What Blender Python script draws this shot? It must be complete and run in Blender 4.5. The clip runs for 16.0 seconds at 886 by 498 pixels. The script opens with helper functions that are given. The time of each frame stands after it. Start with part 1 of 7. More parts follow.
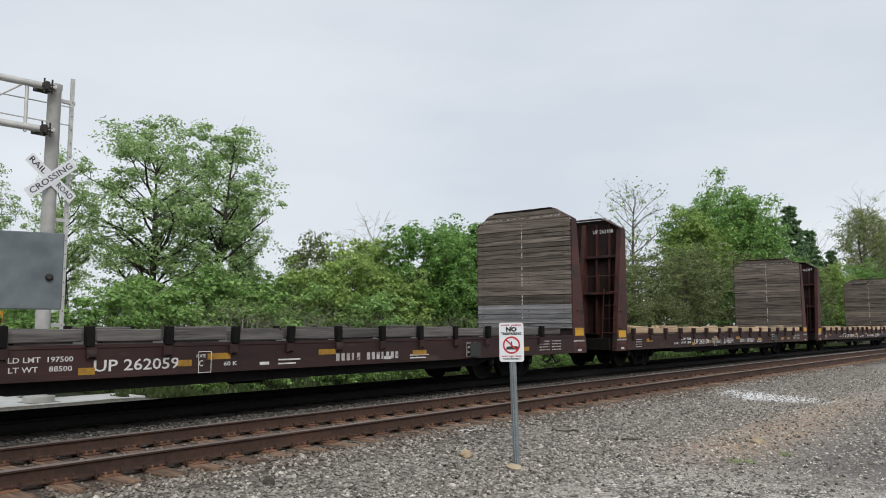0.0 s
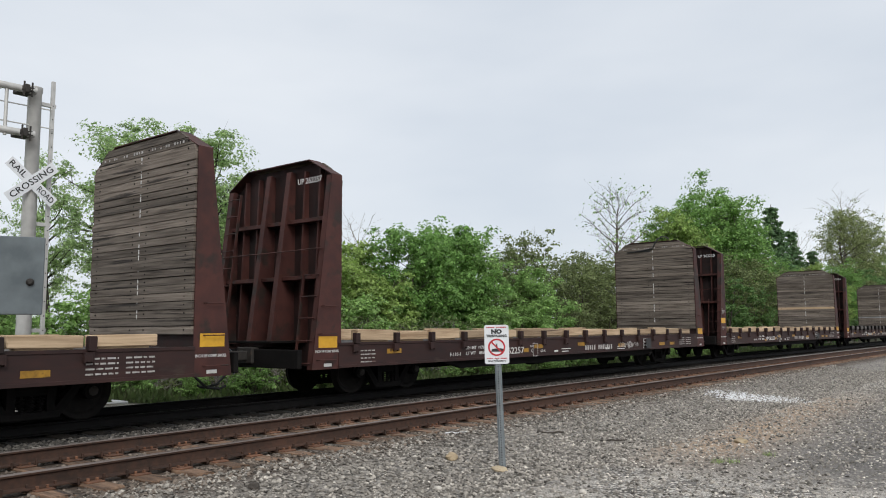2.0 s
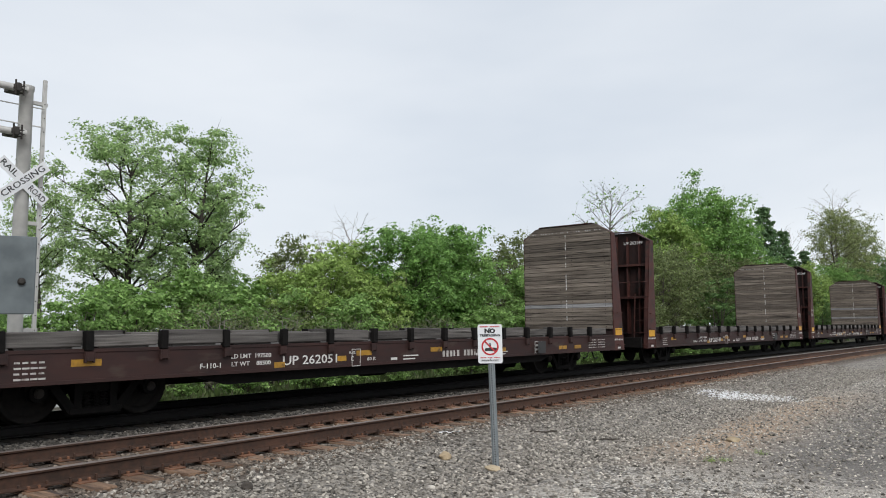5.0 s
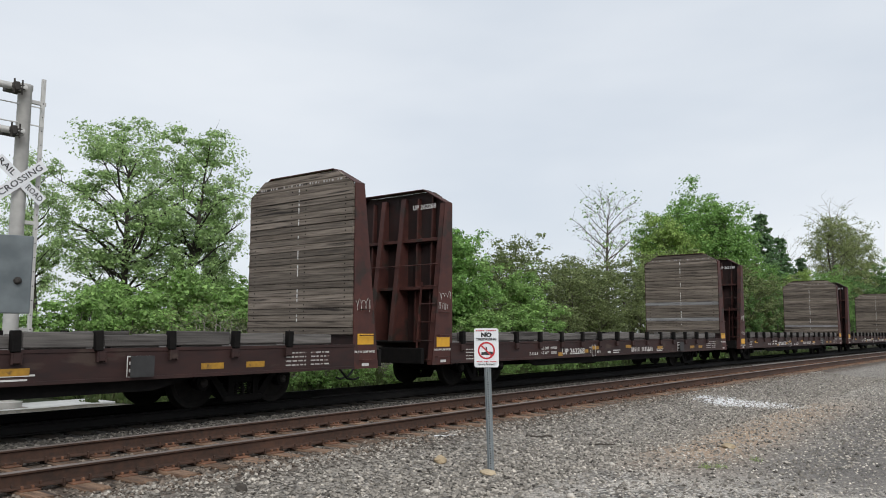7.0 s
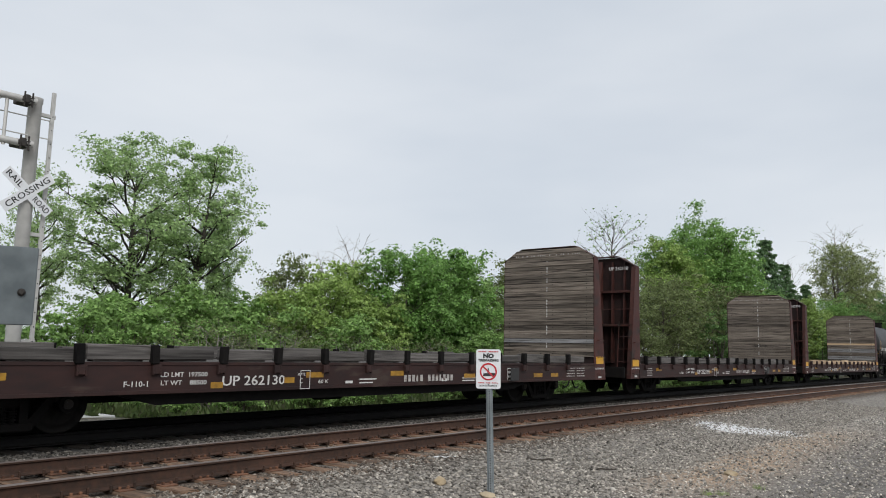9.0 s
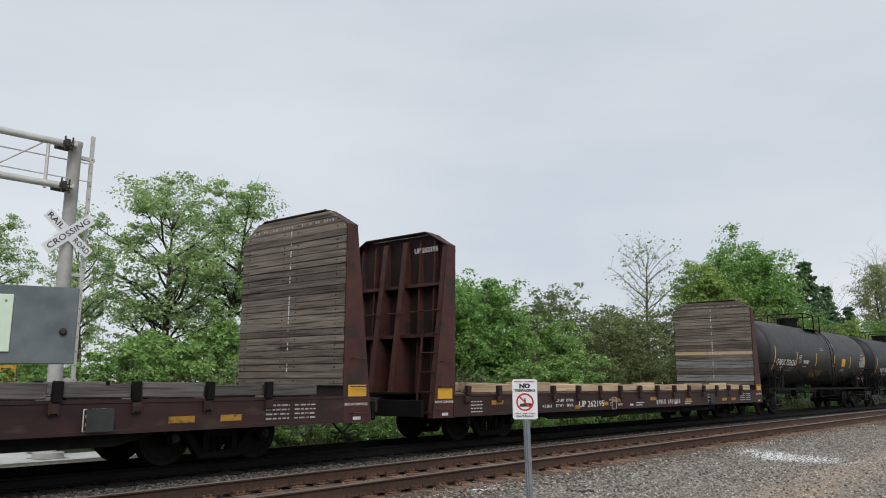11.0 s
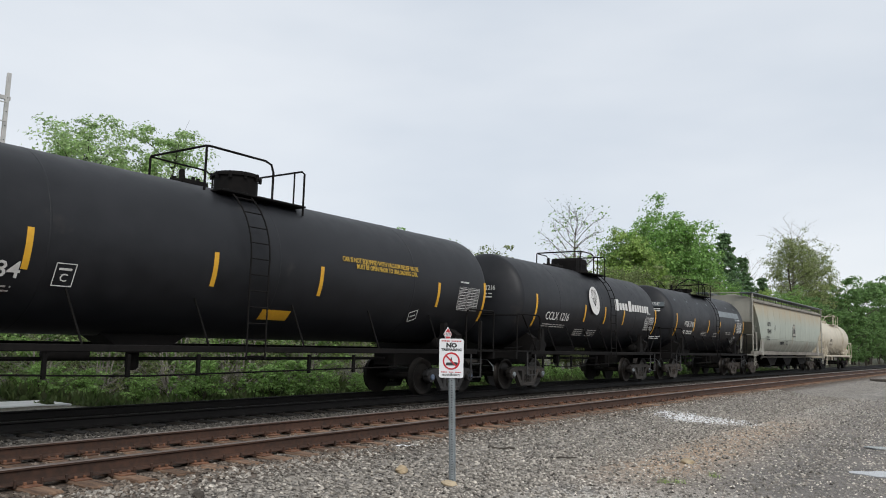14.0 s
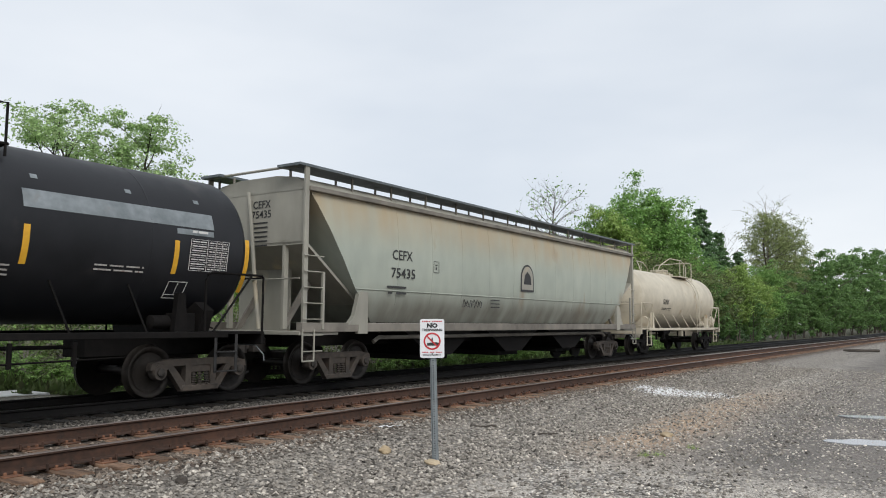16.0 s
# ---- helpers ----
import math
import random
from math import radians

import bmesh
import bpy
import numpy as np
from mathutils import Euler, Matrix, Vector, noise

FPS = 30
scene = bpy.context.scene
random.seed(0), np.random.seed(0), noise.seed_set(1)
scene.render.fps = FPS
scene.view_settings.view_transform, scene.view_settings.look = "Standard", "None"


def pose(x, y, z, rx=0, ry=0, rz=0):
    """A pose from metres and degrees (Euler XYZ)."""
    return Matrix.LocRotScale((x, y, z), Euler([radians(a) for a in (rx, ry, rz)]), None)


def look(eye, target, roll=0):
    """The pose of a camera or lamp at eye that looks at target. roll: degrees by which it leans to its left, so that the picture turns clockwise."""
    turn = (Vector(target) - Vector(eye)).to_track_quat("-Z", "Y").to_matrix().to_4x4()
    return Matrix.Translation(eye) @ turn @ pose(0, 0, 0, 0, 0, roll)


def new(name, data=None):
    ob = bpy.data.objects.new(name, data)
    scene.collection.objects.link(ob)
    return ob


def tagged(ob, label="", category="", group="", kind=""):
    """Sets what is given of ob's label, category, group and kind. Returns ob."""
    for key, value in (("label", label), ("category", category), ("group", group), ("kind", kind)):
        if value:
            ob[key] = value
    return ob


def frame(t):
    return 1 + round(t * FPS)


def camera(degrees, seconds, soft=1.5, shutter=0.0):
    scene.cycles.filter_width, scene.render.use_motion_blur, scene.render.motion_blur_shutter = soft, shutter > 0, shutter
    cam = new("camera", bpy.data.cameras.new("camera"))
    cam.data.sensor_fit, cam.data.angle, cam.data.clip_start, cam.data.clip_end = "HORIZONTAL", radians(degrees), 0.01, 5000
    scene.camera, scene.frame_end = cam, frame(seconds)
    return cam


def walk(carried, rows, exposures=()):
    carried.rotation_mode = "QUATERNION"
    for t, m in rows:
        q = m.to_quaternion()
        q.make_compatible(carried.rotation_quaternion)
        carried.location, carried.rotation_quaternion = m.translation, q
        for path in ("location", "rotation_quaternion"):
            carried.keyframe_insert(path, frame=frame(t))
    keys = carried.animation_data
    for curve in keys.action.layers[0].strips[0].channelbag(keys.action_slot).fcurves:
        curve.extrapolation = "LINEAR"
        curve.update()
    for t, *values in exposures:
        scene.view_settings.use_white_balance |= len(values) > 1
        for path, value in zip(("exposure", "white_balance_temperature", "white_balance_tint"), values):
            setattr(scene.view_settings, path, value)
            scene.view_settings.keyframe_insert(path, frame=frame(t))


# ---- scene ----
RAIL = 0.36                    # height of the rail heads over the gravel lot
EYE = (0.0, 0.0, RAIL + 1.366)
cam = camera(60.0, 16.0, soft=1.0, shutter=0.0)
walk(cam, [
    (0.0, pose(*EYE, 95.72, 0.00, -51.16)),
    (0.5, pose(*EYE, 96.30, 0.07, -51.66)),
    (1.0, pose(*EYE, 96.26, 0.18, -51.74)),
    (1.5, pose(*EYE, 96.06, 0.34, -51.96)),
    (2.0, pose(*EYE, 95.91, 0.38, -52.26)),
    (2.5, pose(*EYE, 95.56, 0.19, -52.45)),
    (3.0, pose(*EYE, 95.24, 0.14, -52.53)),
    (3.5, pose(*EYE, 95.38, 0.24, -52.57)),
    (4.0, pose(*EYE, 95.68, 0.45, -52.65)),
    (6.5, pose(*EYE, 96.09, 0.05, -52.91)),
    (7.0, pose(*EYE, 96.12, -0.15, -53.01)),
    (7.5, pose(*EYE, 96.10, -0.36, -53.15)),
    (8.0, pose(*EYE, 96.47, -0.59, -53.04)),
    (8.5, pose(*EYE, 97.08, -0.93, -52.88)),
    (9.0, pose(*EYE, 97.60, -1.29, -52.85)),
    (11.5, pose(*EYE, 100.02, -0.06, -49.98)),
    (12.0, pose(*EYE, 99.52, -1.07, -51.74)),
    (12.5, pose(*EYE, 98.83, -1.55, -53.90)),
    (13.0, pose(*EYE, 98.11, -1.62, -54.79)),
    (13.5, pose(*EYE, 97.57, -1.70, -55.10)),
    (14.0, pose(*EYE, 96.88, -1.63, -55.57)),
    (14.5, pose(*EYE, 96.24, -1.41, -56.36)),
    (15.0, pose(*EYE, 96.04, -1.19, -57.46)),
    (15.5, pose(*EYE, 95.84, -0.84, -57.68)),
    (16.0, pose(*EYE, 95.45, -0.37, -57.02)),
], exposures=[(0.0, 0.0), (1.0, 0.05), (2.0, 0.05), (3.5, 0.1), (4.2, 0.1), (7.0, 0.07), (8.5, 0.03), (9.2, -0.05), (11.5, -0.1), (12.2, -0.1), (13.2, 0.0), (14.0, 0.07), (15.5, 0.07), (16.0, 0.13)])

# ---- light: a closed grey sky, a weak wide sun behind the cloud ----
SUN_UP, SUN_ROUND = radians(40), radians(215)
world = bpy.data.worlds.new("overcast_sky")
scene.world = world
world.use_nodes = True
wn, wl = world.node_tree.nodes, world.node_tree.links
wn.clear()
w_out, w_bg = wn.new("ShaderNodeOutputWorld"), wn.new("ShaderNodeBackground")
w_sky = wn.new("ShaderNodeTexSky")
w_sky.sky_type, w_sky.sun_disc, w_sky.sun_elevation, w_sky.sun_rotation = "NISHITA", False, SUN_UP, SUN_ROUND
w_dim = wn.new("ShaderNodeMix"); w_dim.data_type, w_dim.blend_type = "RGBA", "MULTIPLY"
w_dim.inputs["Factor"].default_value = 1.0
w_dim.inputs["B"].default_value = (0.09, 0.09, 0.09, 1)
w_co = wn.new("ShaderNodeTexCoord")
w_map = wn.new("ShaderNodeMapping"); w_map.inputs["Scale"].default_value = (1.0, 1.0, 3.2)
w_noise = wn.new("ShaderNodeTexNoise")
w_noise.inputs["Scale"].default_value, w_noise.inputs["Detail"].default_value = 1.7, 4.0
w_ramp = wn.new("ShaderNodeValToRGB")
w_ramp.color_ramp.elements[0].position, w_ramp.color_ramp.elements[0].color = 0.32, (0.68, 0.735, 0.807, 1)
w_ramp.color_ramp.elements[1].position, w_ramp.color_ramp.elements[1].color = 0.72, (0.85, 0.885, 0.928, 1)
w_mix = wn.new("ShaderNodeMix"); w_mix.data_type = "RGBA"
w_mix.inputs["Factor"].default_value = 0.9
wl.new(w_sky.outputs["Color"], w_dim.inputs["A"])
wl.new(w_co.outputs["Generated"], w_map.inputs["Vector"])
wl.new(w_map.outputs["Vector"], w_noise.inputs["Vector"])
wl.new(w_noise.outputs["Fac"], w_ramp.inputs["Fac"])
wl.new(w_dim.outputs["Result"], w_mix.inputs["A"])
wl.new(w_ramp.outputs["Color"], w_mix.inputs["B"])
wl.new(w_mix.outputs["Result"], w_bg.inputs["Color"])
w_bg.inputs["Strength"].default_value = 1.0
wl.new(w_bg.outputs["Background"], w_out.inputs["Surface"])
sun = new("sun", bpy.data.lights.new("sun", "SUN"))
sun.data.energy, sun.data.angle, sun.data.color = 1.9, radians(30), (1.0, 0.985, 0.96)
sun.matrix_basis = look((math.sin(SUN_ROUND) * math.cos(SUN_UP) * 50, math.cos(SUN_ROUND) * math.cos(SUN_UP) * 50, math.sin(SUN_UP) * 50), (0, 0, 0))


# ---- materials ----
def material(name, c1, c2, rough=0.8, metal=0.0, grain=8.0, big=0.6, bump=0.0, wear=None, wear_at=0.62, rand=0.0, island=False,
             stretch=(1, 1, 1), spec=0.4, fine=60.0):
    """Two colours mixed by noise at two scales, a third for wear, variation from piece to piece, fine relief."""
    m = bpy.data.materials.new(name)
    m.use_nodes = True
    n, l = m.node_tree.nodes, m.node_tree.links
    b = n["Principled BSDF"]
    co = n.new("ShaderNodeTexCoord")
    mp = n.new("ShaderNodeMapping"); mp.inputs["Scale"].default_value = stretch
    l.new(co.outputs["Object"], mp.inputs["Vector"])
    info = n.new("ShaderNodeObjectInfo")
    geo = n.new("ShaderNodeNewGeometry")
    seed = geo.outputs["Random Per Island"] if island else info.outputs["Random"]
    off = n.new("ShaderNodeVectorMath"); off.operation = "ADD"
    mul = n.new("ShaderNodeMath"); mul.operation = "MULTIPLY"; mul.inputs[1].default_value = 37.0
    l.new(seed, mul.inputs[0])
    l.new(mp.outputs["Vector"], off.inputs[0]); l.new(mul.outputs[0], off.inputs[1])

    def tex(scale, detail):
        t = n.new("ShaderNodeTexNoise")
        t.inputs["Scale"].default_value, t.inputs["Detail"].default_value = scale, detail
        l.new(off.outputs["Vector"], t.inputs["Vector"])
        return t.outputs["Fac"]
    t1, t2, t3 = tex(grain, 6), tex(big, 4), tex(fine, 3)
    add = n.new("ShaderNodeMath"); add.operation = "ADD"
    l.new(t1, add.inputs[0]); l.new(t2, add.inputs[1])
    rng = n.new("ShaderNodeMapRange")
    rng.inputs["From Min"].default_value, rng.inputs["From Max"].default_value = 0.72, 1.28
    l.new(add.outputs[0], rng.inputs["Value"])
    mix = n.new("ShaderNodeMix"); mix.data_type = "RGBA"
    mix.inputs["A"].default_value, mix.inputs["B"].default_value = (*c1, 1), (*c2, 1)
    l.new(rng.outputs["Result"], mix.inputs["Factor"])
    col = mix.outputs["Result"]
    if wear:
        wr = n.new("ShaderNodeMapRange")
        wr.inputs["From Min"].default_value, wr.inputs["From Max"].default_value = wear_at, wear_at + 0.1
        l.new(tex(grain * 0.45, 8), wr.inputs["Value"])
        wm = n.new("ShaderNodeMix"); wm.data_type = "RGBA"
        wm.inputs["B"].default_value = (*wear, 1)
        l.new(wr.outputs["Result"], wm.inputs["Factor"]); l.new(col, wm.inputs["A"])
        col = wm.outputs["Result"]
    if rand:
        hv = n.new("ShaderNodeHueSaturation")
        rr = n.new("ShaderNodeMapRange")
        rr.inputs["To Min"].default_value, rr.inputs["To Max"].default_value = 1 - rand, 1 + rand
        l.new(seed, rr.inputs["Value"]); l.new(rr.outputs["Result"], hv.inputs["Value"]); l.new(col, hv.inputs["Color"])
        col = hv.outputs["Color"]
    l.new(col, b.inputs["Base Color"])
    b.inputs["Metallic"].default_value = metal
    b.inputs["Specular IOR Level"].default_value = spec
    ro = n.new("ShaderNodeMapRange")
    ro.inputs["To Min"].default_value, ro.inputs["To Max"].default_value = max(0.05, rough - 0.12), min(1, rough + 0.12)
    l.new(t1, ro.inputs["Value"]); l.new(ro.outputs["Result"], b.inputs["Roughness"])
    if bump:
        bp = n.new("ShaderNodeBump")
        bp.inputs["Strength"].default_value, bp.inputs["Distance"].default_value = 0.6, bump
        ad = n.new("ShaderNodeMath"); ad.operation = "ADD"
        l.new(t1, ad.inputs[0]); l.new(t3, ad.inputs[1]); l.new(ad.outputs[0], bp.inputs["Height"])
        l.new(bp.outputs["Normal"], b.inputs["Normal"])
    return m


M = {
    "car_red": material("oxide_red_paint", (0.036, 0.0115, 0.0095), (0.076, 0.025, 0.019), 0.65, grain=5, big=0.9, bump=0.002, wear=(0.026, 0.016, 0.0125), wear_at=0.54),
    # Sill red is darkened for grime and for the shade on the sill.
    "sill_red": material("grimy_shaded_red_sill", (0.017, 0.0074, 0.0067), (0.041, 0.0165, 0.0135), 0.7, grain=6, big=0.7, bump=0.002, wear=(0.05, 0.032, 0.025), wear_at=0.6, stretch=(0.5, 1, 1.6)),
    "stone_shoulder": material("dusty_dark_ballast_stone", (0.045, 0.039, 0.033), (0.44, 0.4, 0.345), 0.9, grain=9, big=1, rand=0.5, island=True),
    "stone_brown": material("rust_dusted_ballast", (0.045, 0.034, 0.026), (0.24, 0.195, 0.155), 0.9, grain=9, big=1, rand=0.5, island=True),
    "car_dark": material("near_black_steel", (0.0045, 0.0042, 0.0042), (0.012, 0.0105, 0.0098), 0.8, grain=9, bump=0.002, spec=0.12),
    "wheel": material("worn_wheel_steel", (0.012, 0.0105, 0.0098), (0.032, 0.027, 0.023), 0.5, metal=0.6, grain=12),
    "wheel_dark": material("near_black_wheel_steel", (0.007, 0.0065, 0.006), (0.02, 0.017, 0.015), 0.7, grain=12, spec=0.12),
    "stone_mid": material("greasy_grey_ballast", (0.016, 0.0135, 0.011), (0.095, 0.085, 0.072), 0.9, grain=9, big=1, rand=0.5, island=True),
    "truck_black": material("black_cast_steel", (0.012, 0.0118, 0.012), (0.032, 0.03, 0.029), 0.55, grain=10, big=1.5, bump=0.003, wear=(0.055, 0.045, 0.04), wear_at=0.64),
    "cap_blue": material("blue_grey_bearing_cap", (0.05, 0.075, 0.12), (0.12, 0.15, 0.2), 0.5, grain=14),
    "truck": material("dusty_cast_steel", (0.018, 0.016, 0.0145), (0.048, 0.041, 0.035), 0.75, grain=10, big=1.5, bump=0.003, wear=(0.1, 0.06, 0.035), wear_at=0.66),
    "truck_light": material("dusty_grey_cast_steel", (0.026, 0.022, 0.019), (0.075, 0.06, 0.048), 0.75, grain=10, big=1.5, bump=0.003, wear=(0.06, 0.04, 0.03), wear_at=0.62),
    "rubber": material("black_rubber", (0.012, 0.012, 0.012), (0.025, 0.025, 0.025), 0.6),
    "plank": material("weathered_plank", (0.064, 0.05, 0.039), (0.238, 0.2, 0.165), 0.92, grain=4, big=0.9, bump=0.008, wear=(0.03, 0.024, 0.02), wear_at=0.57, rand=0.36, stretch=(0.5, 0.33, 8)),
    "plank_new": material("fresh_plank", (0.42, 0.29, 0.17), (0.55, 0.4, 0.26), 0.85, grain=5, big=1.2, bump=0.004, rand=0.1, stretch=(0.5, 0.35, 6)),
    "plank_grey": material("silvered_plank", (0.13, 0.127, 0.128), (0.31, 0.305, 0.305), 0.9, grain=4, big=1.0, bump=0.006, wear=(0.07, 0.064, 0.06), wear_at=0.6, rand=0.15, stretch=(0.5, 0.35, 8)),
    "riser_new": material("fresh_timber_riser", (0.27, 0.18, 0.105), (0.55, 0.41, 0.27), 0.85, grain=4, big=0.9, bump=0.006, wear=(0.15, 0.1, 0.065), wear_at=0.62, rand=0.28, stretch=(0.35, 5, 7)),
    "riser_old": material("weathered_timber_riser", (0.036, 0.032, 0.03), (0.155, 0.143, 0.133), 0.9, grain=4, big=0.9, bump=0.008, wear=(0.03, 0.026, 0.023), wear_at=0.58, rand=0.3, stretch=(0.35, 5, 7)),
    "yellow": material("reflective_amber_tape", (0.55, 0.28, 0.02), (0.66, 0.36, 0.03), 0.45, grain=14, wear=(0.25, 0.14, 0.04), wear_at=0.68),
    "yellow_worn": material("grimy_amber_tape", (0.2, 0.105, 0.015), (0.42, 0.225, 0.025), 0.5, grain=14, big=2, wear=(0.09, 0.05, 0.02), wear_at=0.6),
    "amber_faded": material("faded_amber_stencil_paint", (0.12, 0.08, 0.02), (0.22, 0.15, 0.035), 0.65, grain=20, big=3, wear=(0.03, 0.025, 0.02), wear_at=0.55),
    "white_faint": material("faint_white_stencil_paint", (0.09, 0.088, 0.085), (0.2, 0.195, 0.19), 0.65, grain=24, big=3, wear=(0.03, 0.03, 0.03), wear_at=0.52),
    "yellow_line": material("amber_stencil_paint", (0.5, 0.32, 0.04), (0.58, 0.38, 0.06), 0.6),
    "white": material("white_stencil_paint", (0.5, 0.49, 0.47), (0.66, 0.65, 0.63), 0.6, grain=20, big=3, wear=(0.3, 0.25, 0.22), wear_at=0.64),
    "white_worn": material("worn_white_stencil_paint", (0.3, 0.28, 0.26), (0.5, 0.48, 0.46), 0.65, grain=20, big=3, wear=(0.12, 0.07, 0.06), wear_at=0.56),
    "stencil_black": material("black_stencil_paint", (0.02, 0.02, 0.02), (0.04, 0.04, 0.04), 0.6),
    "tank": material("black_tank_paint", (0.0074, 0.008, 0.0097), (0.015, 0.0157, 0.0185), 0.5, grain=3, big=0.5, bump=0.001, wear=(0.026, 0.024, 0.024), wear_at=0.66, spec=0.3),
    # First tank's black is lifted for light that shifts with the view.
    "tank_lifted": material("lifted_black_tank_paint", (0.0125, 0.0116, 0.0115), (0.0265, 0.0243, 0.0238), 0.5, grain=3, big=0.5, bump=0.001, wear=(0.028, 0.025, 0.024), wear_at=0.63, spec=0.36),
    "tank_white": material("grimy_cream_tank_paint", (0.4, 0.355, 0.27), (0.56, 0.505, 0.4), 0.5, grain=2.5, big=0.6, wear=(0.36, 0.27, 0.17), wear_at=0.62),
    "hopper": material("faded_grey_green_paint", (0.23, 0.222, 0.188), (0.33, 0.315, 0.265), 0.6, grain=2.2, big=0.35, bump=0.001, wear=(0.44, 0.37, 0.26), wear_at=0.6, stretch=(1, 1, 0.5)),
    "hopper_dark": material("grimy_hopper_steel", (0.11, 0.1, 0.085), (0.22, 0.2, 0.17), 0.75, grain=3, big=0.8),
    "galv": material("galvanised_steel", (0.15, 0.17, 0.178), (0.25, 0.275, 0.285), 0.55, metal=0.3, grain=7, big=2, wear=(0.2, 0.21, 0.21), wear_at=0.62),
    "galv_dull": material("dull_galvanised_sheet", (0.085, 0.1, 0.107), (0.15, 0.17, 0.178), 0.5, metal=0.3, grain=9, big=2.5, wear=(0.19, 0.2, 0.2), wear_at=0.64),
    # Car red darkened for the shade between the bulkhead's braces; some stakes share it.
    "car_shade": material("shaded_oxide_red_sheet", (0.014, 0.0068, 0.006), (0.032, 0.0125, 0.0105), 0.75, grain=5, big=0.9, bump=0.002, wear=(0.014, 0.009, 0.008), wear_at=0.58),
    "alum": material("dull_aluminium_mast", (0.42, 0.41, 0.39), (0.55, 0.54, 0.51), 0.5, metal=0.25, grain=6, big=1),
    "rail_side": material("rusty_rail", (0.03, 0.017, 0.0115), (0.075, 0.037, 0.0235), 0.85, grain=16, big=1.2, bump=0.002, wear=(0.03, 0.02, 0.016), wear_at=0.62),
    "rail_head": material("worn_rail_head", (0.12, 0.092, 0.078), (0.23, 0.19, 0.17), 0.45, metal=0.5, grain=4, big=0.5, stretch=(0.1, 1, 1)),
    # Far rails: near black puts the train's shade into their colour.
    "rail_black": material("shaded_black_rail", (0.004, 0.0038, 0.0038), (0.009, 0.0082, 0.0078), 0.6, grain=12, spec=0.12),
    "plate": material("rusted_tie_plate", (0.075, 0.036, 0.022), (0.19, 0.09, 0.05), 0.9, grain=14, big=2, bump=0.002, rand=0.3),
    "tie": material("creosoted_rust_stained_tie", (0.07, 0.042, 0.028), (0.25, 0.155, 0.098), 0.95, grain=6, big=2, bump=0.008, wear=(0.04, 0.03, 0.025), wear_at=0.6, rand=0.35, stretch=(6, 0.7, 3)),
    "stone": material("ballast_stone", (0.075, 0.067, 0.057), (0.66, 0.605, 0.53), 0.9, grain=9, big=1, rand=0.5, island=True),
    # Far ties: oiled, with the shade under the train in the colour too.
    "tie_dark": material("shaded_oiled_tie", (0.01, 0.009, 0.008), (0.028, 0.024, 0.02), 0.9, grain=6, big=2, bump=0.006, rand=0.3, stretch=(6, 0.7, 3), spec=0.12),
    # Oiled stones, coloured near black for the train's shade as well.
    "stone_dark": material("shaded_oiled_stone", (0.005, 0.0046, 0.0042), (0.018, 0.0165, 0.015), 0.85, grain=9, big=1, rand=0.5, island=True, spec=0.12),
    "stone_tan": material("tan_field_stone", (0.33, 0.25, 0.15), (0.46, 0.37, 0.25), 0.9, grain=8, big=3, bump=0.004),
    "slab": material("pale_concrete", (0.42, 0.42, 0.41), (0.56, 0.56, 0.54), 0.9, grain=6, big=0.8, bump=0.003),
    "sign_white": material("reflective_white_sheeting", (0.66, 0.67, 0.68), (0.74, 0.75, 0.76), 0.45, grain=9),
    "sign_red": material("sign_red_ink", (0.42, 0.02, 0.03), (0.5, 0.035, 0.045), 0.5),
    "bark": material("grey_brown_bark", (0.05, 0.04, 0.03), (0.13, 0.11, 0.09), 0.95, grain=10, big=1, bump=0.01, stretch=(1, 1, 0.3)),
    "bark_dark": material("wet_dark_bark", (0.025, 0.021, 0.018), (0.07, 0.06, 0.05), 0.95, grain=10, big=1, bump=0.01, stretch=(1, 1, 0.3)),
    "bark_pale": material("pale_bare_bark", (0.2, 0.18, 0.16), (0.33, 0.3, 0.27), 0.95, grain=10, bump=0.005),
    "placard_red": material("placard_red", (0.45, 0.03, 0.03), (0.52, 0.05, 0.05), 0.5),
    "litter": material("crumpled_white_litter", (0.6, 0.6, 0.6), (0.72, 0.72, 0.72), 0.7),
    "debris": material("dark_driftwood", (0.035, 0.03, 0.026), (0.09, 0.075, 0.06), 0.95, grain=8, bump=0.004),
    "pale_green": material("pale_green_plate", (0.5, 0.6, 0.47), (0.56, 0.66, 0.53), 0.5),
}


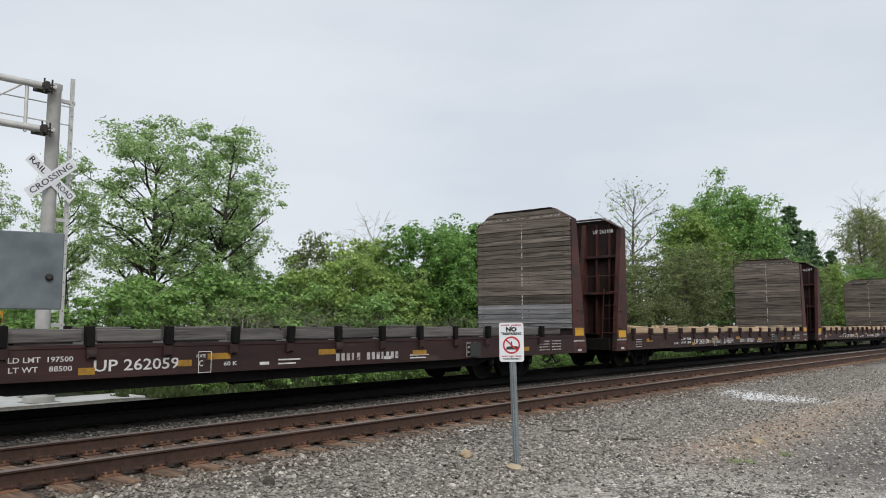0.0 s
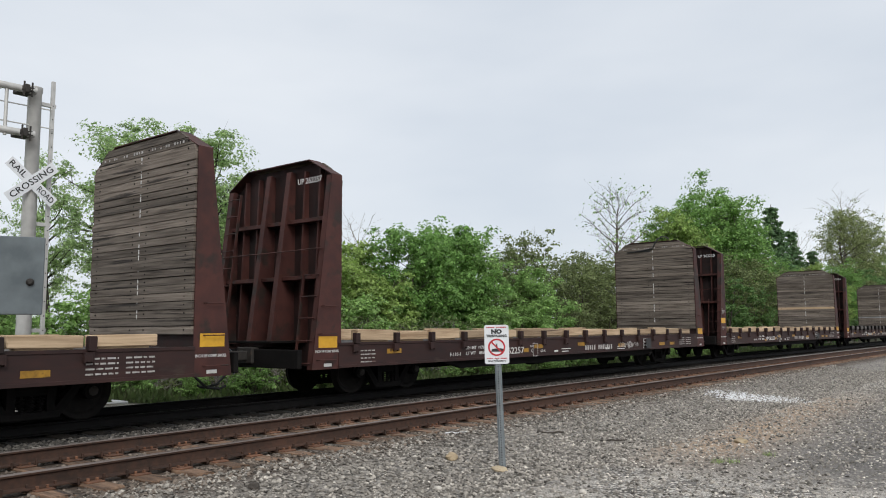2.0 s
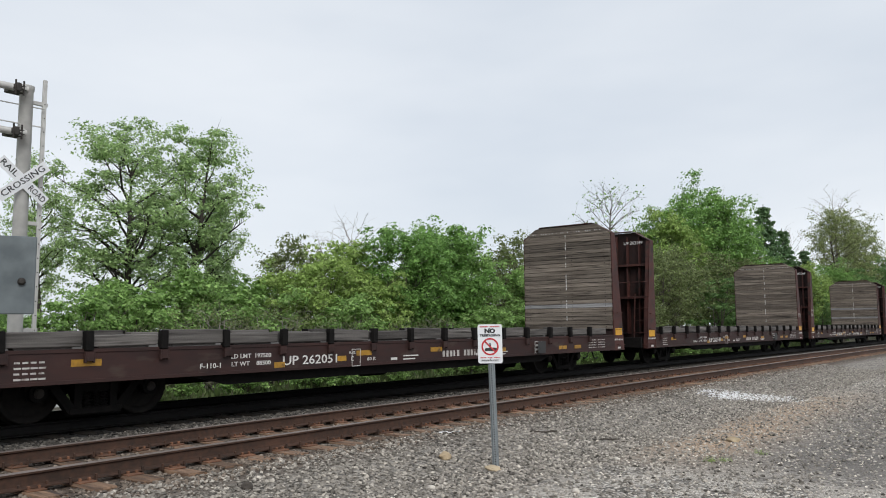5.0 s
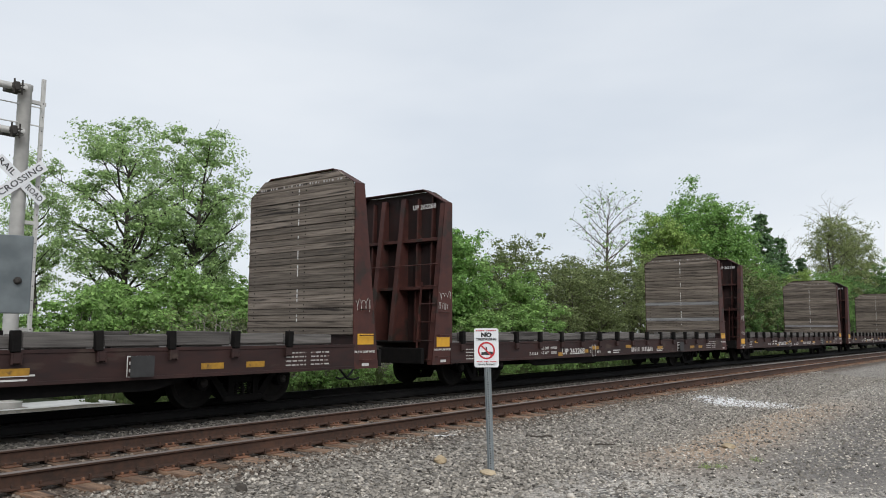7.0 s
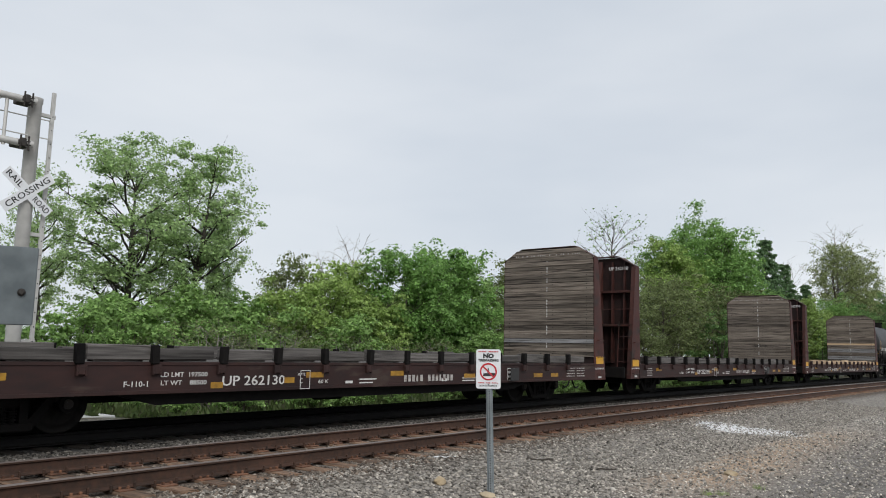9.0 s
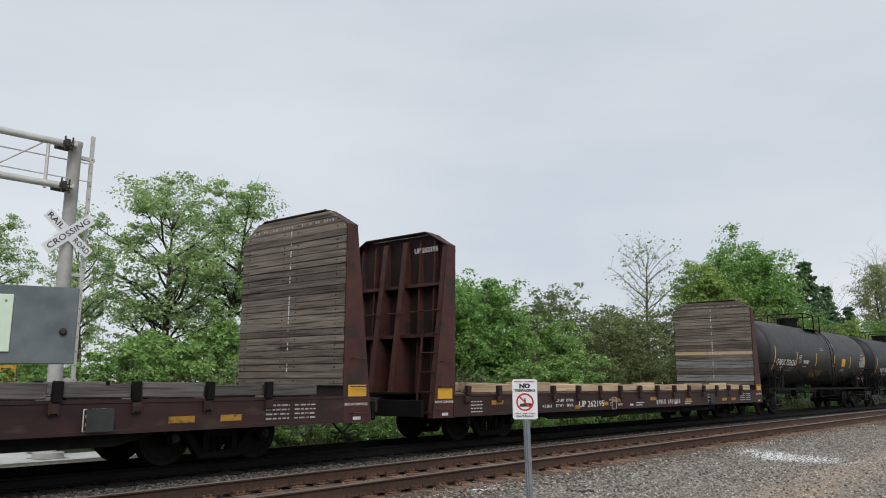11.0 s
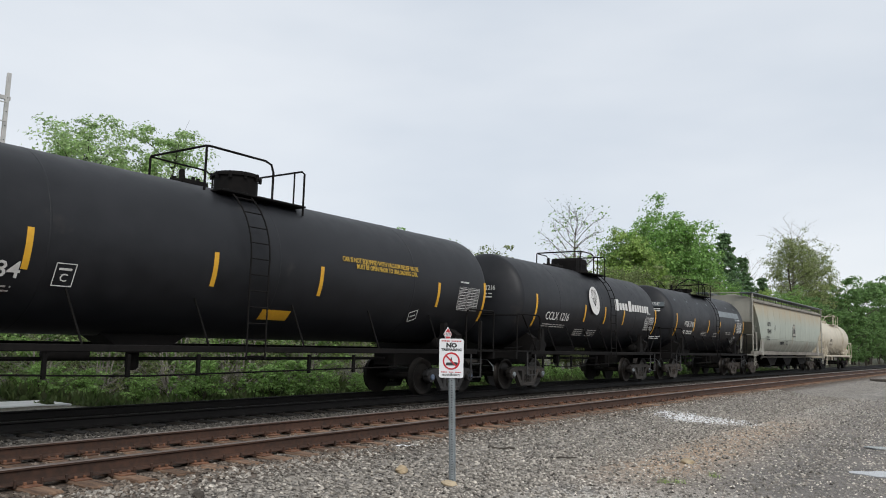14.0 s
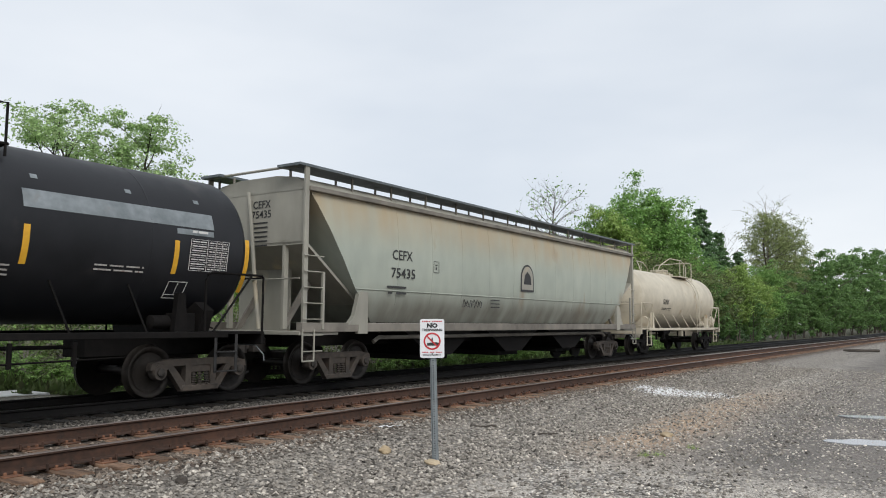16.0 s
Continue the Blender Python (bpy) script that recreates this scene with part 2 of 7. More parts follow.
def stained_hopper():
    """Tan dust below the roof edge, grime low on the flanks, over the faded paint."""
    m = material("faded_grey_green_paint_stained", (0.29, 0.318, 0.272), (0.375, 0.4, 0.34), 0.6, grain=2.2, big=0.35, bump=0.001, wear=(0.28, 0.245, 0.18), wear_at=0.62, stretch=(1, 1, 0.5))
    n, l = m.node_tree.nodes, m.node_tree.links
    b = n["Principled BSDF"]
    src = b.inputs["Base Color"].links[0].from_socket
    co = n.new("ShaderNodeTexCoord")
    sep = n.new("ShaderNodeSeparateXYZ"); l.new(co.outputs["Object"], sep.inputs[0])
    nz = n.new("ShaderNodeTexNoise"); nz.inputs["Scale"].default_value, nz.inputs["Detail"].default_value = 1.3, 6
    mp = n.new("ShaderNodeMapping"); mp.inputs["Scale"].default_value = (1.6, 1, 0.35)
    l.new(co.outputs["Object"], mp.inputs["Vector"]); l.new(mp.outputs["Vector"], nz.inputs["Vector"])
    for lo, hi, col, amount in ((2.9, 4.0, (0.37, 0.285, 0.175), 1.35), (2.35, 1.6, (0.12, 0.105, 0.085), 1.3)):
        r = n.new("ShaderNodeMapRange"); r.interpolation_type = "SMOOTHSTEP"
        r.inputs["From Min"].default_value, r.inputs["From Max"].default_value = lo, hi
        l.new(sep.outputs["Z"], r.inputs["Value"])
        k = n.new("ShaderNodeMath"); k.operation = "MULTIPLY"
        l.new(r.outputs["Result"], k.inputs[0]); l.new(nz.outputs["Fac"], k.inputs[1])
        k2 = n.new("ShaderNodeMath"); k2.operation = "MULTIPLY"; k2.inputs[1].default_value = amount
        l.new(k.outputs[0], k2.inputs[0])
        mx = n.new("ShaderNodeMix"); mx.data_type = "RGBA"; mx.inputs["B"].default_value = (*col, 1)
        l.new(k2.outputs[0], mx.inputs["Factor"]); l.new(src, mx.inputs["A"])
        src = mx.outputs["Result"]
    l.new(src, b.inputs["Base Color"])
    return m


M["hopper_body"] = stained_hopper()


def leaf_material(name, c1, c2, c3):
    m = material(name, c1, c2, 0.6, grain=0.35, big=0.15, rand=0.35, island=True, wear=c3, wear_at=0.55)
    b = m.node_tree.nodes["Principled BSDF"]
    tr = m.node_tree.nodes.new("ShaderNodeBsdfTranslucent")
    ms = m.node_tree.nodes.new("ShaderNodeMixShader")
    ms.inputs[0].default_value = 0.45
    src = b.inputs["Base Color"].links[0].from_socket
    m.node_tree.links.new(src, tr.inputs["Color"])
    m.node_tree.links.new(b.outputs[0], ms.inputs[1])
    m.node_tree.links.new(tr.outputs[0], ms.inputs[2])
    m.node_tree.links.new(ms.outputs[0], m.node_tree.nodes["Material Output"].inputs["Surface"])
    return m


# Crown greens are set lighter to stand in for light lost inside the crowns.
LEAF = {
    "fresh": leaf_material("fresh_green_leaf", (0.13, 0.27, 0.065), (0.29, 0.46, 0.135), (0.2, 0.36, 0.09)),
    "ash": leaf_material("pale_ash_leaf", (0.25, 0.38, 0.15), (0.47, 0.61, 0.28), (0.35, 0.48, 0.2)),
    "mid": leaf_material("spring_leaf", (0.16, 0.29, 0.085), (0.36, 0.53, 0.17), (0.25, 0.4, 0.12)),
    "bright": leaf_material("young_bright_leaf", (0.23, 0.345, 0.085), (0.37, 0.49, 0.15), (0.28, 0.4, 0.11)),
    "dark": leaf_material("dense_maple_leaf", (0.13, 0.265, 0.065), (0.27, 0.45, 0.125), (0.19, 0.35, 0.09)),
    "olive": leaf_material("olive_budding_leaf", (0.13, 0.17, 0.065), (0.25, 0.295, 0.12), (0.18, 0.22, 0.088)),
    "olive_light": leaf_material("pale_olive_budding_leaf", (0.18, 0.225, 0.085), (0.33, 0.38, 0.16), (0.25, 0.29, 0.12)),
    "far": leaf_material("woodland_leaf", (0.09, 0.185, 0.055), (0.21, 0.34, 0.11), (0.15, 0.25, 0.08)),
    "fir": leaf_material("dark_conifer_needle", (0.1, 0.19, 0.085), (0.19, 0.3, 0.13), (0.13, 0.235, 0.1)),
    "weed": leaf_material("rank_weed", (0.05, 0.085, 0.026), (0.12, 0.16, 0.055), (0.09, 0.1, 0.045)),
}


# ---- mesh code ----
class Shape:
    """Gathers corners and faces of one mesh."""

    def __init__(self):
        self.v, self.f, self.smooth = [], [], []

    def add(self, verts, faces, smooth=False):
        o = len(self.v)
        self.v += [tuple(p) for p in verts]
        self.f += [tuple(o + i for i in q) for q in faces]
        self.smooth += [smooth] * len(faces)
        return self

    def box(self, x0, x1, y0, y1, z0, z1, c=0.0):
        lo, hi = (x0, y0, z0), (x1, y1, z1)
        if c <= 0:
            vs = [(x, y, z) for x in (x0, x1) for y in (y0, y1) for z in (z0, z1)]
            return self.add(vs, [(0, 1, 3, 2), (4, 6, 7, 5), (0, 4, 5, 1), (2, 3, 7, 6), (0, 2, 6, 4), (1, 5, 7, 3)])
        at, vs = {}, []
        for sx in (0, 1):
            for sy in (0, 1):
                for sz in (0, 1):
                    for a in range(3):
                        s = (sx, sy, sz)
                        at[s, a] = len(vs)
                        vs.append(tuple((hi[k] if s[k] else lo[k]) if k == a else (hi[k] - c if s[k] else lo[k] + c) for k in range(3)))
        fs = []
        for a in range(3):
            b, d = (a + 1) % 3, (a + 2) % 3
            for sa in (0, 1):
                loop = []
                for sb, sd in ((0, 0), (1, 0), (1, 1), (0, 1)):
                    s = [0, 0, 0]; s[a], s[b], s[d] = sa, sb, sd
                    loop.append(at[tuple(s), a])
                fs.append(tuple(loop if sa else loop[::-1]))
            for sa in (0, 1):
                for sb in (0, 1):
                    e = []
                    for sd, ax in ((0, a), (1, a), (1, b), (0, b)):
                        s = [0, 0, 0]; s[a], s[b], s[d] = sa, sb, sd
                        e.append(at[tuple(s), ax])
                    fs.append(tuple(e[::-1] if sa == sb else e))
        for sx in (0, 1):
            for sy in (0, 1):
                for sz in (0, 1):
                    q = [at[(sx, sy, sz), k] for k in range(3)]
                    fs.append(tuple(q if (sx + sy + sz) % 2 else q[::-1]))
        return self.add(vs, fs)

    def prism(self, outline, axis, a, b):
        """A flat outline of (u, v) pushed along an axis from a to b. u, v are the other two axes in order."""
        def put(u, v, w):
            return {"x": (w, u, v), "y": (u, w, v), "z": (u, v, w)}[axis]
        n = len(outline)
        vs = [put(u, v, a) for u, v in outline] + [put(u, v, b) for u, v in outline]
        fs = [tuple(range(n))[::-1], tuple(range(n, 2 * n))] + [(i, (i + 1) % n, n + (i + 1) % n, n + i) for i in range(n)]
        return self.add(vs, fs)

    def tube(self, path, r, n=8, closed=False):
        """A round bar along a path; r is one radius or one for each point."""
        pts = [Vector(p) for p in path]
        rs = r if isinstance(r, (list, tuple)) else [r] * len(pts)
        vs, fs = [], []
        for i, p in enumerate(pts):
            d = (pts[min(i + 1, len(pts) - 1)] - pts[max(i - 1, 0)]).normalized()
            side = d.cross(Vector((0, 0, 1)) if abs(d.z) < 0.9 else Vector((1, 0, 0))).normalized()
            up = side.cross(d)
            for k in range(n):
                a = 2 * math.pi * k / n
                vs.append(p + (side * math.cos(a) + up * math.sin(a)) * rs[i])
        for i in range(len(pts) - 1):
            for k in range(n):
                fs.append((i * n + k, i * n + (k + 1) % n, (i + 1) * n + (k + 1) % n, (i + 1) * n + k))
        fs += [tuple(range(n))[::-1], tuple((len(pts) - 1) * n + k for k in range(n))]
        return self.add(vs, fs, n > 6)

    def lathe(self, profile, axis, centre, n=24, smooth=True):
        """(distance along the axis, radius) turned round an axis through centre."""
        vs, fs = [], []
        c = Vector(centre)
        for d, r in profile:
            for k in range(n):
                a = 2 * math.pi * k / n
                p, q = r * math.cos(a), r * math.sin(a)
                vs.append(c + Vector({"x": (d, p, q), "y": (q, d, p), "z": (p, q, d)}[axis]))
        m = len(profile)
        for i in range(m - 1):
            for k in range(n):
                fs.append((i * n + k, i * n + (k + 1) % n, (i + 1) * n + (k + 1) % n, (i + 1) * n + k))
        fs += [tuple(range(n))[::-1], tuple((m - 1) * n + k for k in range(n))]
        return self.add(vs, fs, smooth)

    def mesh(self, name, *mats):
        me = bpy.data.meshes.new(name)
        me.from_pydata(self.v, [], self.f)
        for m in mats:
            me.materials.append(m)
        bm = bmesh.new()
        bm.from_mesh(me)
        bmesh.ops.recalc_face_normals(bm, faces=bm.faces)
        bm.to_mesh(me)
        bm.free()
        me.polygons.foreach_set("use_smooth", self.smooth)
        if any(self.smooth):
            me.set_sharp_from_angle(angle=radians(40))
        return me


def part(name, shape, mat, parent=None, label="", at=None):
    """One mesh object, from a Shape or a finished mesh, under a thing or a part."""
    me = shape.mesh(name, M[mat] if isinstance(mat, str) else mat) if isinstance(shape, Shape) else shape
    ob = new(name, me)
    if parent is not None:
        ob.parent = parent
    if at is not None:
        ob.matrix_basis = at
    if label:
        tagged(ob, label)
    return ob


def base(name, label, category, group="", m=None, kind=""):
    ob = new(name)
    ob.empty_display_size = 0.3
    if m is not None:
        ob.matrix_basis = m
    return tagged(ob, label, category, group, kind)


GLYPHS = {}


def words(text, size, width=None, thin=0.004, bold=0.012):
    """A mesh of raised letters in the built-in font: x along the line, y up, centred; squeezed to a width."""
    key = (text, size, width, bold)
    if key not in GLYPHS:
        cu = bpy.data.curves.new("lettering", "FONT")
        cu.body, cu.size, cu.extrude, cu.align_x, cu.align_y, cu.resolution_u = text, size * 1.38, thin / 2, "CENTER", "CENTER", 2
        cu.offset = size * bold
        ob = new("lettering", cu)
        me = bpy.data.meshes.new_from_object(ob.evaluated_get(bpy.context.evaluated_depsgraph_get()))
        bpy.data.objects.remove(ob)
        xs = [v.co.x for v in me.vertices]
        if width and xs:
            me.transform(Matrix.Diagonal((width / (max(xs) - min(xs)), 1, 1, 1)))
        GLYPHS[key] = me
    return GLYPHS[key]


LETTERED = {}


def lettering(text, size, mat, parent, m, width=None, name="lettering", label="", bold=0.012):
    key = (text, size, mat, width, bold)
    if key not in LETTERED:
        me = words(text, size, width, bold=bold).copy()
        me.materials.clear()
        me.materials.append(M[mat])
        LETTERED[key] = me
    return part(name, LETTERED[key], mat, parent, label, m)


def bars(rows, mat, parent, m, name="lettering", label="", thin=0.004):
    """Writing too small to read: bars of (x0, x1, y, height)."""
    s = Shape()
    for x0, x1, y, h in rows:
        s.box(x0, x1, y - h / 2, y + h / 2, -thin / 2, thin / 2)
    return part(name, s, mat, parent, label, m)


def side_face(x, y, z):
    """Pose for lettering on a face that looks towards -y."""
    return pose(x, y, z, 90, 0, 0)


# ---- plan of the line: x along the rails, y away from the camera ----
FOOT, BEND, EASE = 7.91, 0.001047, 1.33e-5
NEAR, FAR = 0.7525, 4.715      # centre lines, from the near rail of the near track
GAUGE = 0.7525


def rail_y(x):
    """y of the near rail of the near track."""
    if x <= 0:
        return FOOT
    e = min(x, BEND / EASE)
    return FOOT - (BEND * e * e / 2 - EASE * e ** 3 / 6) - (x - e) * (BEND * e - EASE * e * e / 2)


def rail_turn(x):
    e = min(max(x, 0), BEND / EASE)
    return math.degrees(math.atan(-(BEND * e - EASE * e * e / 2)))


def on_line(x, offset, z=0.0):
    """Pose on a line that runs beside the near rail."""
    return pose(x, rail_y(x) + offset, z, 0, 0, rail_turn(x))


# ---- ground: one sheet to the horizon ----
def smooth(a, b, v):
    u = min(1, max(0, (v - a) / (b - a)))
    return u * u * (3 - 2 * u)


def ground_z(x, n):
    """Height of the ground n metres beyond the near rail."""
    z = 0.15 * smooth(-2.3, -0.7, n) + 0.09 * smooth(1.9, 2.4, n) * (1 - smooth(2.8, 3.4, n))
    z -= 0.32 * smooth(6.4, 9.0, n) * smooth(8.5, 12.0, x)
    z += 0.028 * (noise.noise((x * 0.35, n * 0.35, 0)) + 0.5 * noise.noise((x * 1.1, n * 1.1, 4))) * (1 - 0.6 * smooth(-1.4, -0.6, n) * (1 - smooth(6, 8, n)))
    if n > 9:
        z += 0.25 * noise.noise((x * 0.12, n * 0.12, 7)) * smooth(9, 14, n)
    return z


def line(*steps):
    out = []
    for a, b, d in steps:
        k = max(1, round((b - a) / d))
        out += [a + (b - a) * i / k for i in range(k)]
    return out + [steps[-1][1]]


GX = line((-1500, -300, 300), (-300, -40, 20), (-40, -4, 1.5), (-4, 30, 0.2), (30, 70, 0.7), (70, 200, 4), (200, 600, 50), (600, 2400, 450))
GN = line((-1500, -200, 260), (-200, -30, 17), (-30, -10, 1.0), (-10, 8, 0.16), (8, 20, 0.8), (20, 60, 5), (60, 300, 40), (300, 1800, 375))


def ground_material():
    m = bpy.data.materials.new("gravel_and_dirt")
    m.use_nodes = True
    n, l = m.node_tree.nodes, m.node_tree.links
    b = n["Principled BSDF"]
    geo = n.new("ShaderNodeNewGeometry")
    sep = n.new("ShaderNodeSeparateXYZ"); l.new(geo.outputs["Position"], sep.inputs[0])
    at = n.new("ShaderNodeAttribute"); at.attribute_name = "beyond"

    def node(kind, **ins):
        q = n.new(kind)
        for k, v in ins.items():
            q.inputs[k].default_value = v
        return q

    def ntex(scale, detail=5.0):
        q = node("ShaderNodeTexNoise", Scale=scale, Detail=detail)
        l.new(geo.outputs["Position"], q.inputs["Vector"])
        return q.outputs["Fac"]

    def span(src, a, c):
        q = n.new("ShaderNodeMapRange"); q.interpolation_type = "SMOOTHSTEP"
        q.inputs["From Min"].default_value, q.inputs["From Max"].default_value = a, c
        l.new(src, q.inputs["Value"])
        return q.outputs["Result"]

    def calc(op, a, c):
        q = n.new("ShaderNodeMath"); q.operation = op
        for i, v in enumerate((a, c)):
            if isinstance(v, (int, float)):
                q.inputs[i].default_value = v
            else:
                l.new(v, q.inputs[i])
        return q.outputs[0]

    def blend(f, a, c):
        q = n.new("ShaderNodeMix"); q.data_type = "RGBA"
        l.new(f, q.inputs["Factor"])
        for k, v in (("A", a), ("B", c)):
            if isinstance(v, tuple):
                q.inputs[k].default_value = (*v, 1)
            else:
                l.new(v, q.inputs[k])
        return q.outputs["Result"]
    # crushed stone: cells of differing grey
    vor = node("ShaderNodeTexVoronoi", Scale=24.0); l.new(geo.outputs["Position"], vor.inputs["Vector"])
    cell = n.new("ShaderNodeSeparateColor"); l.new(vor.outputs["Color"], cell.inputs["Color"])
    stone = blend(cell.outputs["Red"], (0.06, 0.054, 0.046), (0.8, 0.745, 0.67))
    stone = blend(span(vor.outputs["Distance"], 0.38, 0.62), stone, (0.1, 0.09, 0.079))
    small = node("ShaderNodeTexVoronoi", Scale=70.0); l.new(geo.outputs["Position"], small.inputs["Vector"])
    sc = n.new("ShaderNodeSeparateColor"); l.new(small.outputs["Color"], sc.inputs["Color"])
    grit = blend(sc.outputs["Green"], (0.11, 0.1, 0.086), (0.78, 0.715, 0.63))
    wide, mid = ntex(0.35, 3), ntex(1.6, 5)
    # worn tan dirt strip in the lot, dark driven surface nearest the road
    lot = blend(span(mid, 0.38, 0.62), stone, grit)
    tan = calc("MULTIPLY", span(sep.outputs["X"], 8.6, 11.5), calc("MULTIPLY", span(at.outputs["Fac"], -5.6, -4.4), calc("SUBTRACT", 1, span(at.outputs["Fac"], -3.6, -2.4))))
    tan = calc("MULTIPLY", tan, calc("SUBTRACT", 1, span(sep.outputs["X"], 18.0, 24.0)))
    lot = blend(calc("MULTIPLY", tan, span(wide, 0.16, 0.36)), lot, blend(sc.outputs["Blue"], (0.2, 0.13, 0.08), (0.6, 0.44, 0.3)))
    drive = calc("MULTIPLY", span(calc("ADD", calc("MULTIPLY", sep.outputs["Y"], -1.0), calc("MULTIPLY", wide, 2.0)), -3.4, -1.4), span(sep.outputs["X"], 8.0, 11.0))
    asph = blend(sc.outputs["Red"], (0.07, 0.062, 0.055), (0.31, 0.28, 0.25))
    asph = blend(span(ntex(0.8, 6), 0.34, 0.78), asph, blend(sc.outputs["Red"], (0.045, 0.041, 0.037), (0.17, 0.156, 0.142)))
    asph = blend(span(ntex(2.6, 5), 0.42, 0.8), asph, blend(cell.outputs["Red"], (0.08, 0.072, 0.064), (0.34, 0.31, 0.275)))
    lot = blend(drive, lot, asph)
    # darker, coarser ballast towards the rails
    band = calc("MULTIPLY", span(calc("ADD", at.outputs["Fac"], calc("MULTIPLY", mid, 1.4)), -3.6, -2.0), 0.85)
    lot = blend(band, lot, blend(cell.outputs["Red"], (0.04, 0.035, 0.03), (0.36, 0.325, 0.28)))
    # white lime spill
    dx = calc("SUBTRACT", sep.outputs["X"], 19.4)
    dy = calc("SUBTRACT", sep.outputs["Y"], 5.55)
    far = calc("ADD", calc("POWER", calc("DIVIDE", dx, 1.0), 2.0), calc("POWER", calc("DIVIDE", dy, 1.4), 2.0))
    spill = calc("MULTIPLY", calc("SUBTRACT", 1, span(calc("ADD", far, calc("MULTIPLY", ntex(5, 4), 0.9)), 0.6, 1.5)), span(ntex(14, 4), 0.22, 0.42))
    lot = blend(spill, lot, (0.72, 0.73, 0.75))
    # rust-stained strip by the rails; oiled far-track strip, train shade painted in
    rust = calc("MULTIPLY", span(at.outputs["Fac"], -1.5, -0.8), calc("SUBTRACT", 1, span(at.outputs["Fac"], 1.4, 2.1)))
    lot = blend(calc("MULTIPLY", rust, span(mid, 0.15, 0.5)), lot, blend(cell.outputs["Green"], (0.035, 0.024, 0.017), (0.12, 0.084, 0.06)))
    oil_shade = calc("MULTIPLY", span(at.outputs["Fac"], 2.35, 2.85), calc("SUBTRACT", 1, span(at.outputs["Fac"], 6.3, 7.2)))
    lot = blend(calc("MULTIPLY", oil_shade, 0.96), lot, (0.005, 0.0046, 0.0043))
    # rank grass and leaf litter beyond the line
    grass = blend(span(mid, 0.35, 0.65), (0.03, 0.045, 0.016), (0.085, 0.07, 0.042))
    lot = blend(span(calc("ADD", at.outputs["Fac"], calc("MULTIPLY", mid, 1.6)), 8.2, 9.2), lot, grass)
    l.new(lot, b.inputs["Base Color"])
    b.inputs["Roughness"].default_value = 0.9
    bp = node("ShaderNodeBump", Strength=0.8, Distance=0.025)
    hh = calc("ADD", calc("MULTIPLY", vor.outputs["Distance"], -1.0), calc("MULTIPLY", small.outputs["Distance"], -0.5))
    l.new(hh, bp.inputs["Height"]); l.new(bp.outputs["Normal"], b.inputs["Normal"])
    return m


def build_ground():
    xs, ns = np.array(GX), np.array(GN)
    verts = [(x, rail_y(max(min(x, 120), -50)) + n, ground_z(x, n)) for x in xs for n in ns]
    w = len(ns)
    faces = [(i * w + j, (i + 1) * w + j, (i + 1) * w + j + 1, i * w + j + 1) for i in range(len(xs) - 1) for j in range(w - 1)]
    me = bpy.data.meshes.new("ground")
    me.from_pydata(verts, [], faces)
    me.materials.append(ground_material())
    a = me.attributes.new("beyond", "FLOAT", "POINT")
    a.data.foreach_set("value", np.tile(ns, len(xs)).astype(np.float32))
    me.polygons.foreach_set("use_smooth", [True] * len(me.polygons))
    tagged(new("ground", me), "grey crushed-stone lot with tan dirt, rough grass beyond the line", "ground", kind="structure")


build_ground()


def pebbles(name, count, where, size, mat, label):
    """Loose stones in one mesh: five-to-six-sided lumps, each turned its own way."""
    rng = np.random.default_rng(len(name) + count)
    unit = np.array([(1, 0, 0), (-1, 0, 0), (0, 1, 0), (0, -1, 0), (0, 0, 1), (0, 0, -1), (0.6, 0.6, 0.45), (-0.6, 0.55, -0.4)])
    tri = [(0, 6, 4), (6, 2, 4), (2, 1, 4), (1, 3, 4), (3, 0, 4), (6, 0, 5), (2, 6, 5), (2, 7, 5), (1, 2, 7), (1, 7, 5), (3, 1, 5), (0, 3, 5)]
    V, F = [], []
    for i in range(count):
        x, n = where(rng)
        s = size * rng.uniform(0.55, 1.35)
        q = unit * rng.uniform(0.65, 1.15, (8, 1)) * s * np.array([1, rng.uniform(0.6, 1), rng.uniform(0.45, 0.8)])
        a, b = rng.uniform(0, 6.28), rng.uniform(-0.5, 0.5)
        ca, sa, cb, sb = math.cos(a), math.sin(a), math.cos(b), math.sin(b)
        R = np.array([[ca, -sa, 0], [sa, ca, 0], [0, 0, 1]]) @ np.array([[1, 0, 0], [0, cb, -sb], [0, sb, cb]])
        q = q @ R.T + np.array([x, rail_y(x) + n, ground_z(x, n) + s * 0.22])
        o = len(V)
        V.extend(map(tuple, q))
        F.extend((o + a, o + b, o + c) for a, b, c in tri)
    me = bpy.data.meshes.new(name)
    me.from_pydata(V, [], F)
    me.materials.append(M[mat])
    tagged(new(name, me), label, "gravel", kind="stuff")


def shoulder(r):
    x = 1.8 + 32 * r.random() ** 1.75
    return x, r.uniform(-3.4, -0.62) if r.random() < 0.78 else r.uniform(-6.0, -3)


def lot_stones(r):
    return 2 + 30 * r.random() ** 1.25, r.uniform(-7.8, -2.2)


def between(r):
    return 2 + 34 * r.random() ** 1.3, r.uniform(1.75, 2.75)


def in_track(r):
    return 2 + 30 * r.random() ** 1.4, r.choice((r.uniform(-0.95, -0.12), r.uniform(-0.95, -0.3), r.uniform(0.15, 1.35), r.uniform(1.6, 2.1)))


def oily(r):
    return 1 + 34 * r.random() ** 1.3, r.uniform(2.55, 6.6)


def spilt(r):
    return 19.4 + 0.42 * r.normal(), 5.55 - rail_y(19.4) + 0.55 * r.normal()


